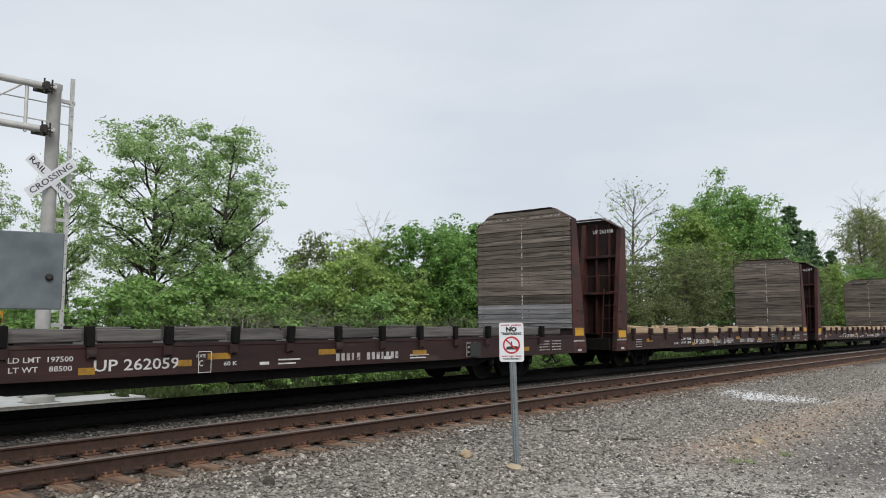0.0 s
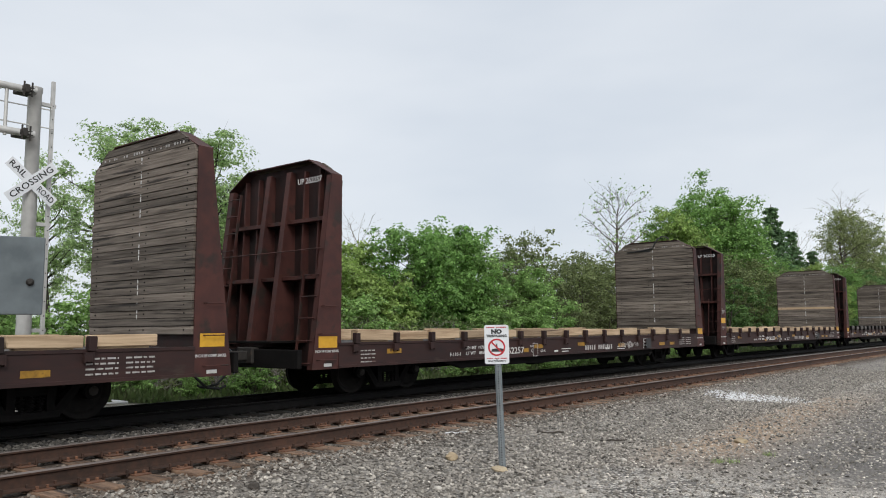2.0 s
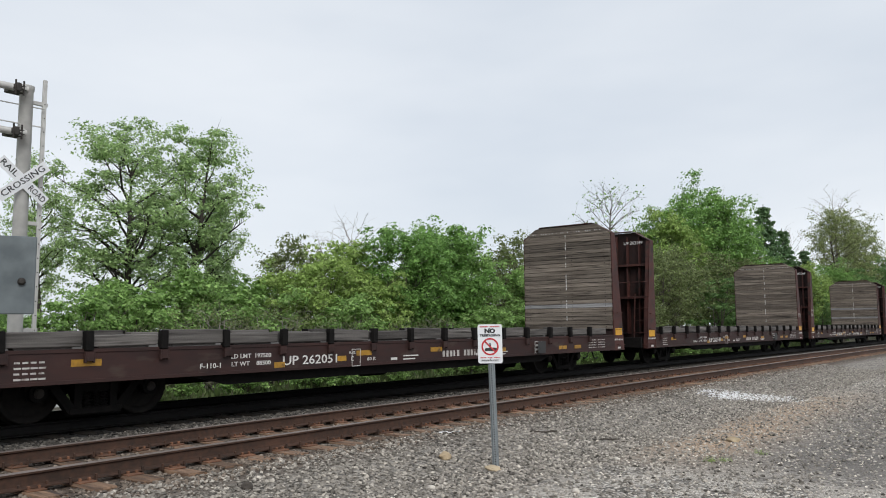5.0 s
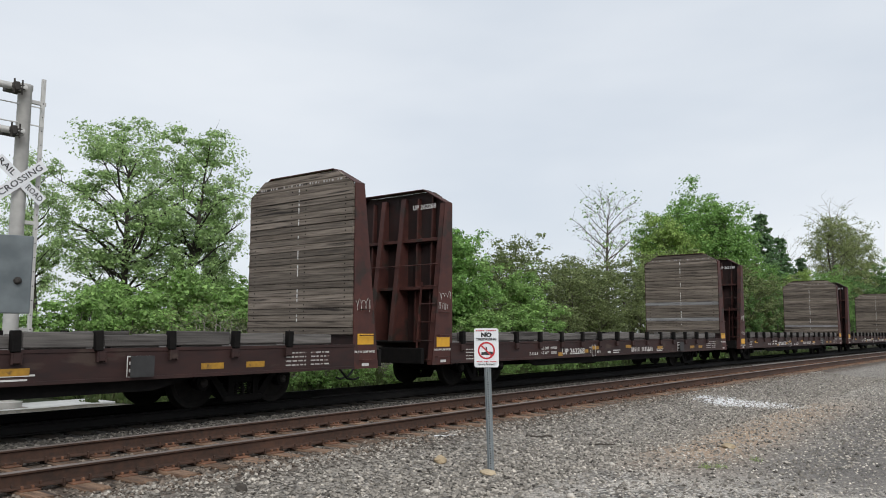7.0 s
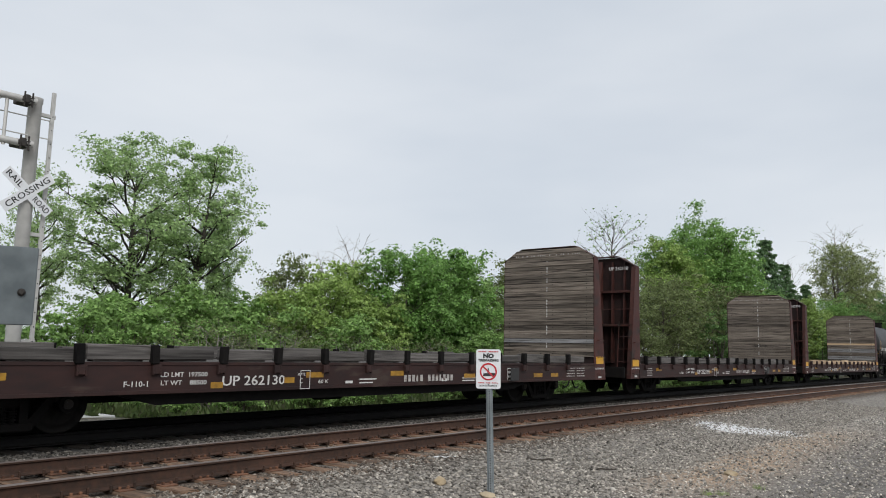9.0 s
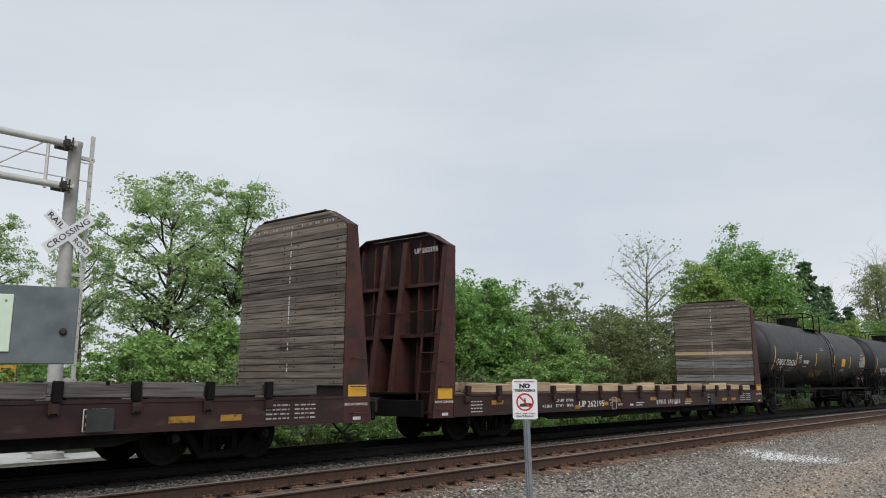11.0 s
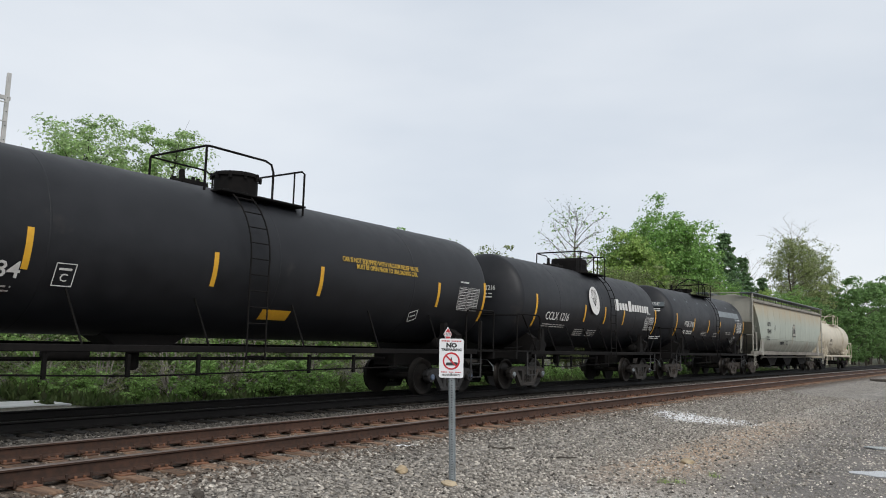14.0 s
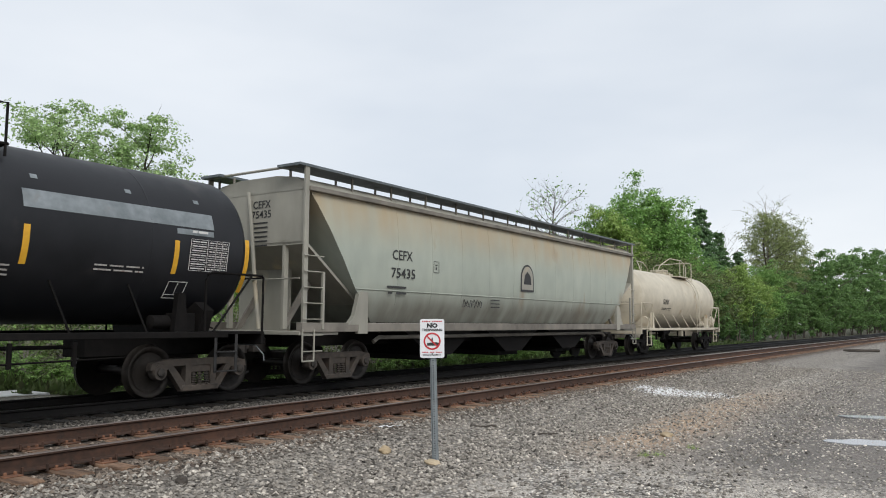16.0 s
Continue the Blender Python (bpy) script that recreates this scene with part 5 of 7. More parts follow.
for a, text, w in ((-33, "CAUTION - CAR IS NOT EQUIPPED", 1.75), (-37.5, "WITH A VACUUM RELIEF VALVE", 1.85), (-42, "AIR INLET VALVE MUST BE OPEN", 1.7), (-46.5, "PRIOR TO UNLOADING CAR", 1.35)):
    lettering(text, 0.1, "amber_faded", t1, on_tank(8.1, a, R1, ZC1, 0.02), w)
bars([(-0.16, 0.16, 0.18, 0.014), (-0.16, 0.16, -0.18, 0.014), (-0.16, -0.146, 0, 0.36), (0.146, 0.16, 0, 0.36), (-0.1, 0.1, 0.09, 0.035)], ink, t1, on_tank(5.1, -11, R1, ZC1, 0.02), name="stencil_frame")
lettering("C", 0.13, ink, t1, on_tank(5.1, -13, R1, ZC1, 0.02))
small_print(t1, 8.3, 12, R1, ZC1, 0.45, 2)
bars([(0, 0.4, 0, 0.03), (0, 0.4, -0.09, 0.03)], ink, t1, on_tank(10.45, 24, R1, ZC1, 0.014))
small_print(t1, 12.2, -26, R1, ZC1, 0.7, 3)
chart(t1, 16.2, -8, R1, ZC1, 0.98, 0.56)
lettering("GBRX 703626", 0.15, ink, t1, pose(0.61, -0.36, ZC1 + 0.46, 90, 0, -83), 1.0)
bars([(0, 0.24, 0, 0.03)] + [(-0.1 + 0.05 * (i % 2), 0.42 - 0.04 * (i % 3), -0.1 - i * 0.075, 0.026) for i in range(7)], "white_worn", t1, pose(0.6, -0.45, ZC1 - 0.35, 90, 0, -83))
bars([(0, 0.18, 0, 0.035), (0.22, 0.5, 0, 0.035), (0.04, 0.16, -0.1, 0.035), (0.2, 0.4, -0.1, 0.035)], ink, t1, pose(0.58, -0.1, ZC1 + 0.28, 90, 0, -83))
curved_band(12.15, 12.8, -20, -4, R1 + 0.006, ZC1, "yellow", t1, "warning_panel", "yellow rectangular panel")
def end_placard(car):
    d = Shape().prism([(0, -0.19), (0.19, 0), (0, 0.19), (-0.19, 0)], "z", -0.006, 0.006)
    p = part("placard", d, "sign_white", car, "red and white hazard diamond", pose(0.57, -0.5, 1.66, 90, 0, -88))
    part("placard_face", Shape().prism([(0, -0.165), (0.165, 0), (0, 0.165), (-0.165, 0)], "z", 0.007, 0.009), "placard_red", p)
    part("number_panel", Shape().box(-0.12, 0.12, -0.05, 0.05, 0.01, 0.012), "sign_white", p)
    lettering("1170", 0.075, "stencil_black", p, pose(0, 0, 0.014), 0.19)


end_placard(t1)
MOVERS.append((t1, START, L1 / 2))

t2, ink = tank_car(L1, R1, ZC1, 2.25, "tank", "truck_black", "long black tank car with amber unloading notice and hazard diamonds", 0.405, 3.1, 2.1, front=0.65, back=2.3)
safety_bands(t2, (1.7, 4.6, 7.9, 10.6, 14.8, 16.95), R1, ZC1, (0, 5))
lettering("SHQX 70584", 0.26, ink, t2, on_tank(3.5, -23, R1, ZC1, 0.02), 2.1, label="white stencilled car number")
lettering("SHQX 70584", 0.15, ink, t2, pose(0.6, -0.3, ZC1 + 0.14, 90, 0, -84), 0.9)
bars([(0, 0.16, 0, 0.032), (0.21, 0.5, 0, 0.032), (0.03, 0.17, -0.1, 0.032), (0.22, 0.45, -0.1, 0.032)], ink, t2, pose(0.585, -0.05, ZC1 - 0.02, 90, 0, -84))
small_print(t2, 2.9, -33, R1, ZC1, 1.6, 2)
lettering("CAR IS NOT EQUIPPED WITH VACUUM RELIEF VALVE", 0.11, "yellow_line", t2, on_tank(12.55, 11, R1, ZC1, 0.02), 2.7)
lettering("MUST BE OPEN PRIOR TO UNLOADING CAR.", 0.11, "yellow_line", t2, on_tank(12.75, 6, R1, ZC1, 0.02), 2.2)
curved_band(9.3, 10.05, -47, -37, R1 + 0.006, ZC1, "yellow", t2, "warning_panel", "yellow rectangular panel")
bars([(-0.16, 0.16, 0.18, 0.014), (-0.16, 0.16, -0.18, 0.014), (-0.16, -0.146, 0, 0.36), (0.146, 0.16, 0, 0.36), (-0.1, 0.1, 0.09, 0.035)], ink, t2, on_tank(5.2, -23, R1, ZC1, 0.02), name="stencil_frame")
lettering("C", 0.13, ink, t2, on_tank(5.2, -25, R1, ZC1, 0.02))
chart(t2, 16.15, -11, R1, ZC1, 0.95, 0.6)
placard(t2, pose(15.3, -1.43, 1.55, 90, 0, 0))
placard(t1, pose(16.22, -1.43, 1.62, 90, 0, 0))
bars([(-0.15, 0.15, 0.13, 0.014), (-0.15, 0.15, -0.13, 0.014), (-0.15, -0.136, 0, 0.26), (0.136, 0.15, 0, 0.26), (-0.09, 0.09, 0.0, 0.03)], "white", t2, on_tank(14.0, -33, R1, ZC1, 0.02) @ pose(0, 0, 0, 0, 0, 20), name="stencil_frame")
end_placard(t2)
MOVERS.append((t2, START + L1, L1 / 2))

R3, ZC3, L3 = 1.425, 2.71, 13.05
t3, ink = tank_car(L3, R3, ZC3, 1.9, "tank", "truck", "short black tank car with white leaf emblem and white lettering", 0.46, 1.95, 0.95, "box", front=0.05, hi=0.78)
safety_bands(t3, (1.95, 5.4, 7.05, 8.75, 12.05), R3, ZC3, (0, 4))
lettering("CCLX 1216", 0.27, ink, t3, on_tank(3.4, -18, R3, ZC3, 0.02), 1.6, label="white stencilled car number")
small_print(t3, 2.6, -29, R3, ZC3, 1.5, 2)
small_print(t3, 5.0, -34, R3, ZC3, 0.7, 4)
small_print(t3, 6.0, -34, R3, ZC3, 0.7, 4)
chart(t3, 11.35, -16, R3, ZC3, 0.9, 0.55)
em = Shape().prism([(0.4 * math.sin(a), 0.5 * math.cos(a)) for a in [k * 2 * math.pi / 24 for k in range(24)]], "z", -0.004, 0.004)
emb = part("emblem", em, "white", t3, "white oval emblem with dark veins", on_tank(6.05, 9, R3, ZC3, 0.035))
ve = Shape()
for k in (-2, -1, 0, 1, 2):
    ve.tube([(0.02, -0.2, 0.006), (k * 0.1, 0.1, 0.008), (k * 0.07, 0.38, 0.006)], 0.008, 4)
part("veins", ve, "stencil_black", emb)
bars([(0, 0.34, 0.04, 0.42)] + [(0.42 + i * 0.27, 0.42 + i * 0.27 + 0.2, 0, 0.26) for i in range(3)] + [(1.28, 1.56, 0.05, 0.4)] + [(1.64 + i * 0.25, 1.64 + i * 0.25 + 0.18, 0, 0.26) for i in range(7)],
     "white", t3, on_tank(7.85, 6, R3, ZC3, 0.02), label="row of white letter blocks")
lettering("CCLX 1216", 0.15, ink, t3, pose(0.6, -0.3, ZC3 + 0.3, 90, 0, -84), 0.8)
bars([(0, 0.16, 0, 0.032), (0.2, 0.34, 0, 0.032), (0.38, 0.5, 0, 0.032), (0, 0.18, -0.1, 0.032), (0.23, 0.5, -0.1, 0.032)], ink, t3, pose(0.585, -0.1, ZC3 + 0.13, 90, 0, -84))
MOVERS.append((t3, START + 2 * L1, L3 / 2))

L4 = 13.15
t4, ink = tank_car(L4, R3, ZC3, 1.9, "tank", "truck_light", "short black tank car with silver patched stripe along its flank", 0.43, crown="low")
safety_bands(t4, (1.6, 3.97, 6.1, 7.87, 10.5, 12.1), R3, ZC3, (0, 5))
lettering("VTGX 17147", 0.26, ink, t4, on_tank(3.15, -10, R3, ZC3, 0.02), 1.2, label="white stencilled car number")
curved_band(7.82, 11.32, 12.5, 24.5, R3 + 0.004, ZC3, "galv", t4, "patch_stripe", "silver-grey overpainted stripe")
small_print(t4, 9.0, -19, R3, ZC3, 0.9, 2)
for a, one, two in ((-23, "LD LMT", "200400 LB 90900 KG"), (-27, "LT WT", "62600 LB 28400 KG")):
    lettering(one, 0.08, ink, t4, on_tank(2.72, a, R3, ZC3, 0.016), 0.26)
    lettering(two, 0.08, ink, t4, on_tank(3.4, a, R3, ZC3, 0.016), 0.8)
chart(t4, 11.2, -7, R3, ZC3, 0.85, 0.56)
bars([(0, 0.4, 0.17, 0.014), (0, 0.4, -0.17, 0.014), (0, 0.014, 0, 0.34), (0.386, 0.4, 0, 0.34), (0.2, 0.21, 0.03, 0.26), (0, 0.4, -0.1, 0.012)], "white", t4, on_tank(10.45, -34, R3, ZC3, 0.02), name="stencil_frame")
curved_band(3.78, 3.92, -15, -5, R3 + 0.004, ZC3, "galv", t4, "patch", "grey paint patch")
for xx in (1.9, 3.5, 5.0, 6.4, 8.0, 9.6, 11.0):
    curved_band(xx, xx + 0.11, 33, 36.5, R3 + 0.004, ZC3, "galv", t4, "tack_pad")
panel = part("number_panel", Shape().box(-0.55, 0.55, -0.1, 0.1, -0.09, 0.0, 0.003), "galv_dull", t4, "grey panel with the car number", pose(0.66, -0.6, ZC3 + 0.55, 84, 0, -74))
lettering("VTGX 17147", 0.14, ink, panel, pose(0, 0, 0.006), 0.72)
bars([(0, 0.5, 0, 0.045), (0, 0.5, -0.08, 0.045), (0.02, 0.5, -1.2, 0.03), (0.0, 0.4, -1.28, 0.03)], ink, t4, pose(0.6, -0.5, ZC3 + 0.34, 88, 0, -80))
small_print(t4, 5.2, -22, R3, ZC3, 0.75, 3)
small_print(t4, 7.1, -23, R3, ZC3, 0.6, 3)
curved_band(10.5, 11.3, 7, 11, R3 + 0.004, ZC3, "galv", t4, "patch", "grey paint patch")
MOVERS.append((t4, START + 2 * L1 + L3, L4 / 2))


# -- covered hopper: rounded flanks, sloped end sheets, running boards --
def hopper_car():
    L = 19.95
    car = base("covered_hopper_car", "faded grey-green covered hopper car with rounded flanks", "hopper car", "freight cars of the train")
    prof = [(1.28, 1.35), (1.5, 1.75), (1.58, 2.1), (1.615, 2.7), (1.61, 3.3), (1.56, 3.85), (1.5, 4.15)]
    xs = line((2.1, L - 2.1, 1.45))
    s = Shape()
    lean = lambda z: 0.55 + (1 - (z - 2.1) / 2.05) * 1.45 if z > 2.1 else 2.0 + (2.1 - z) * 1.2
    V, F = [], []
    k = len(prof)
    for sd in (-1, 1):
        o = len(V)
        cols = [0.0] + [i / 11 for i in range(1, 11)] + [1.0]
        for c in cols:
            for y, z in prof:
                a = lean(z)
                V.append((a if c == 0 else L - a if c == 1 else 2.1 + (L - 4.2) * c, sd * y, z))
        for i in range(len(cols) - 1):
            for j in range(k - 1):
                F.append((o + i * k + j, o + (i + 1) * k + j, o + (i + 1) * k + j + 1, o + i * k + j + 1))
    m = len(cols) * k
    for i in (0, len(cols) - 1):
        for j in range(k - 1):
            F.append((i * k + j, i * k + j + 1, m + i * k + j + 1, m + i * k + j))
    s.add(V, F, True)
    body = part("body", s, "hopper_body", car)
    for sd in (-1, 1):
        part("weld_seam", Shape().tube([(lean(2.1) + 0.02, sd * 1.582, 2.1), (L - lean(2.1) - 0.02, sd * 1.582, 2.1)], 0.016, 6), "hopper_body", body)
    roof = Shape().prism([(-1.56, 4.13), (1.56, 4.13), (1.56, 4.2), (1.2, 4.42), (0.6, 4.5), (-0.6, 4.5), (-1.2, 4.42), (-1.56, 4.2)], "x", 0.5, L - 0.5)
    part("roof", roof, "hopper", car)
    for i in range(1, 11):
        c = i / 11
        pts = []
        for y, z in prof[1:]:
            pts.append((2.1 + (L - 4.2) * c, -y - 0.001, z))
        part("panel_seam", Shape().tube(pts, 0.0045, 5), "hopper_body", body)
    chan = Shape().box(0.5, L - 0.5, -1.62, -1.5, 4.1, 4.2, 0.01).box(0.5, L - 0.5, 1.5, 1.62, 4.1, 4.2, 0.01)
    part("top_chord", chan, "hopper_dark", car)
    sill = Shape()
    for y in (-1, 1):
        a, b = (-1.6, -1.42) if y < 0 else (1.42, 1.6)
        sill.box(0.35, L - 0.35, a, b, 1.14, 1.34, 0.01)
    part("side_sill", sill, "hopper_dark", car)
    # sloped end bays: end sheet, posts, slope sheet, ladder
    for e, turn in ((0, 1), (L, -1)):
        x = lambda v: e + turn * v
        es = Shape()
        a, b = sorted((x(0.5), x(0.56)))
        es.box(a, b, -1.5, 1.5, 3.0, 4.15)
        part("end_sheet", es, "hopper", car)
        sl = Shape()
        sl.add([(x(0.5), -1.5, 3.05), (x(0.5), 1.5, 3.05), (x(3.4), 1.2, 1.2), (x(3.4), -1.2, 1.2), (x(0.5), -1.5, 2.98), (x(0.5), 1.5, 2.98), (x(3.4), 1.2, 1.12), (x(3.4), -1.2, 1.12)],
               [(0, 1, 2, 3), (4, 5, 6, 7), (0, 1, 5, 4), (2, 3, 7, 6), (1, 2, 6, 5), (0, 3, 7, 4)])
        part("slope_sheet", sl, "hopper", car)
        part("bay_wall", Shape().box(*sorted((x(1.2), x(1.25))), -0.35, 1.3, 1.16, 2.7), "hopper", car)
        post = Shape()
        for y in (-1.56, 1.5):
            a, b = sorted((x(0.4), x(0.52)))
            post.box(a, b, y, y + 0.06, 1.2, 4.62, 0.006)
        for y in (-0.85, 0.85):
            a, b = sorted((x(0.5), x(0.62)))
            post.box(a, b, y - 0.04, y + 0.04, 1.2, 3.1, 0.006)
        part("corner_post", post, "hopper", car)
        for y in (-0.7, 0.7):
            part("stay", Shape().prism([(x(0.6), 1.2), (x(0.75), 1.2), (x(1.5), 2.2), (x(1.35), 2.25)], "y", y - 0.03, y + 0.03), "hopper_dark", car)
        for y in (-1.56, 1.56):
            part("gusset", Shape().prism([(x(1.75), 1.3), (x(1.95), 1.5), (x(2.1), 1.98), (x(2.2), 2.04), (x(2.42), 2.04), (x(2.42), 1.1), (x(2.1), 1.1), (x(2.1), 1.3)], "y", y - 0.05, y + 0.05), "hopper", car)
        lad = Shape()
        for i in range(7):
            z = 0.75 + i * 0.33
            lad.tube([(x(0.36), -1.6, z), (x(0.95), -1.6, z)], 0.014, 6)
        lad.box(*sorted((x(0.92), x(0.98))), -1.62, -1.56, 1.2, 2.4, 0.004)
        lad.tube([(x(0.36), -1.6, 0.55), (x(0.36), -1.6, 1.2)], 0.02, 6).tube([(x(0.7), -1.6, 0.55), (x(0.7), -1.6, 1.2)], 0.02, 6).tube([(x(0.36), -1.6, 0.55), (x(0.7), -1.6, 0.55)], 0.02, 6)
        part("ladder", lad, "hopper", car)
        end = Shape()
        a, b = sorted((x(0.32), x(1.5)))
        end.box(a, b, -1.55, 1.55, 1.08, 1.16, 0.01)
        end.tube([(x(0.34), -1.5, 4.62), (x(0.34), 1.5, 4.62)], 0.03, 6)
        end.tube([(x(0.34), -1.5, 2.25), (x(0.34), 1.5, 2.25)], 0.016, 6)
        part("end_platform", end, "hopper", car)
        pipe = Shape().tube([(x(0.42), 0.2, 4.2), (x(0.42), 0.1, 3.6), (x(0.4), -0.1, 2.2), (x(0.45), -0.2, 1.2)], 0.045, 8)
        part("drain_pipe", pipe, "hopper", car)
    for y in (-1.15, 1.15):
        for k in range(4):
            part("running_board", cached("hopper_board", lambda: Shape().box(0.2, L - 0.2, -0.083, 0.083, 0.0, 0.055).mesh("running_board", M["galv_dull"])), None, car, at=pose(0, y * 1.08 - 0.255 + k * 0.17, 4.6))
    leg = Shape().box(-0.02, 0.02, -0.02, 0.02, 4.2, 4.62).mesh("board_bracket", M["hopper_dark"])
    for i in range(14):
        xx = 0.6 + (L - 1.2) * i / 13
        for y in (-1.4, -0.9, 0.9, 1.4):
            part("board_bracket", leg, None, car, at=pose(xx, y, 0))
    for i in range(4):
        xx = 2.5 + (L - 5) * i / 3
        part("hatch", Shape().box(xx - 0.9, xx + 0.9, -0.3, 0.3, 4.5, 4.62, 0.03), "hopper", car)
    for i in range(3):
        c = L * (0.3 + 0.2 * i)
        low = Shape().prism([(c - 2.0, 1.35), (c + 2.0, 1.35), (c + 0.5, 0.5), (c - 0.5, 0.5)], "y", -1.2, 1.2)
        low.box(c - 0.6, c + 0.6, -1.0, 1.0, 0.38, 0.52, 0.02)
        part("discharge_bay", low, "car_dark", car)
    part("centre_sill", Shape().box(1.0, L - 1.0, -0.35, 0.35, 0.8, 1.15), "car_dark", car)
    pip = Shape().tube([(3.0, -1.3, 0.9), (3.2, -1.3, 1.0), (L - 3.2, -1.3, 1.0), (L - 3.0, -1.3, 0.9)], 0.05, 8)
    part("side_pipe", pip, "hopper_dark", car)
    bogie(car, 2.1, "truck_light")
    bogie(car, L - 2.1, "truck_light")
    ends(car, 0.35, L - 0.35)
    y = -1.625
    lettering("CEFX", 0.24, "stencil_black", car, side_face(3.68, y, 2.95), 0.8, label="black stencilled car number")
    lettering("75435", 0.24, "stencil_black", car, side_face(3.73, y, 2.52), 0.95, label="black stencilled car number")
    lettering("CEFX", 0.17, "stencil_black", car, pose(0.49, -0.15, 3.9, 90, 0, -90), 0.55)
    lettering("75435", 0.17, "stencil_black", car, pose(0.49, -0.15, 3.68, 90, 0, -90), 0.6)
    bars([(0, 0.5, -i * 0.1, 0.03) for i in range(6)], "stencil_black", car, pose(0.49, 0.15, 3.5, 90, 0, -90))
    bars([(0, 0.75, 0, 0.05), (0.05, 0.2, -0.14, 0.05), (0.35, 0.75, -0.14, 0.05)], "stencil_black", car, side_face(3.1, -1.615, 2.19))
    fr = [(0, 0.24, 0.14, 0.012), (0, 0.24, -0.14, 0.012), (0.0, 0.012, 0, 0.28), (0.228, 0.24, 0, 0.28), (0.08, 0.16, 0.05, 0.03), (0.09, 0.14, -0.04, 0.07)]
    bars(fr, "stencil_black", car, side_face(5.0, y, 2.77))
    arch = [(-0.42, -0.42), (0.42, -0.42), (0.42, 0.0)] + [(0.42 * math.cos(a), 0.42 * math.sin(a)) for a in [k * math.pi / 10 for k in range(1, 10)]] + [(-0.42, 0.0)]
    em = part("emblem", Shape().prism(arch, "z", -0.004, 0.002), "stencil_black", car, "arched black and cream emblem", side_face(10.1, -1.622, 2.74))
    part("emblem_face", Shape().prism([(u * 0.86, v * 0.86) for u, v in arch], "z", 0.003, 0.006), "hopper", em)
    part("emblem_shape", Shape().prism([(-0.25, -0.2), (0.25, -0.2), (0.2, 0.05), (0.0, 0.2), (-0.18, 0.08)], "z", 0.007, 0.009), "stencil_black", em)
    gr = Shape()
    rr = random.Random(3)
    px = 0.0
    for k in range(6):
        gr.tube([(px, 0, rr.uniform(-0.1, 0)), (px + 0.05, 0, rr.uniform(0.1, 0.2)), (px + 0.14, 0, rr.uniform(-0.02, 0.1)), (px + 0.08, 0, rr.uniform(-0.1, -0.05))], 0.012, 4)
        px += 0.17
    part("scrawl", gr, "stencil_black", car, "black spray-paint scrawl", pose(6.5, -1.55, 1.85))
    bars([(0, 0.5, -i * 0.1, 0.03) for i in range(3)], "stencil_black", car, side_face(7.9, -1.6, 2.0))
    return car


hop = hopper_car()
HOP = START + 2 * L1 + L3 + L4
MOVERS.append((hop, HOP, 19.95 / 2))

R6, ZC6, L6 = 1.36, 2.5, 13.2
t6, ink = tank_car(L6, R6, ZC6, 1.9, "tank_white", "car_dark", "short cream tank car stained with rust, last of the train", 0.55, crown="low")
lettering("GLNX", 0.24, ink, t6, on_tank(4.2, -6, R6, ZC6, 0.02), 0.8)
small_print(t6, 3.8, -18, R6, ZC6, 1.2, 2, "stencil_black")
drum = Shape().lathe([(0, 0.2), (0.06, 0.3), (0.5, 0.3), (0.56, 0.2)], "x", (L6 - 1.0, -0.9, 1.5), 18)
part("air_reservoir", drum, "tank_white", t6, "cream cylindrical reservoir on the end platform")
MOVERS.append((t6, HOP + 19.95, L6 / 2))


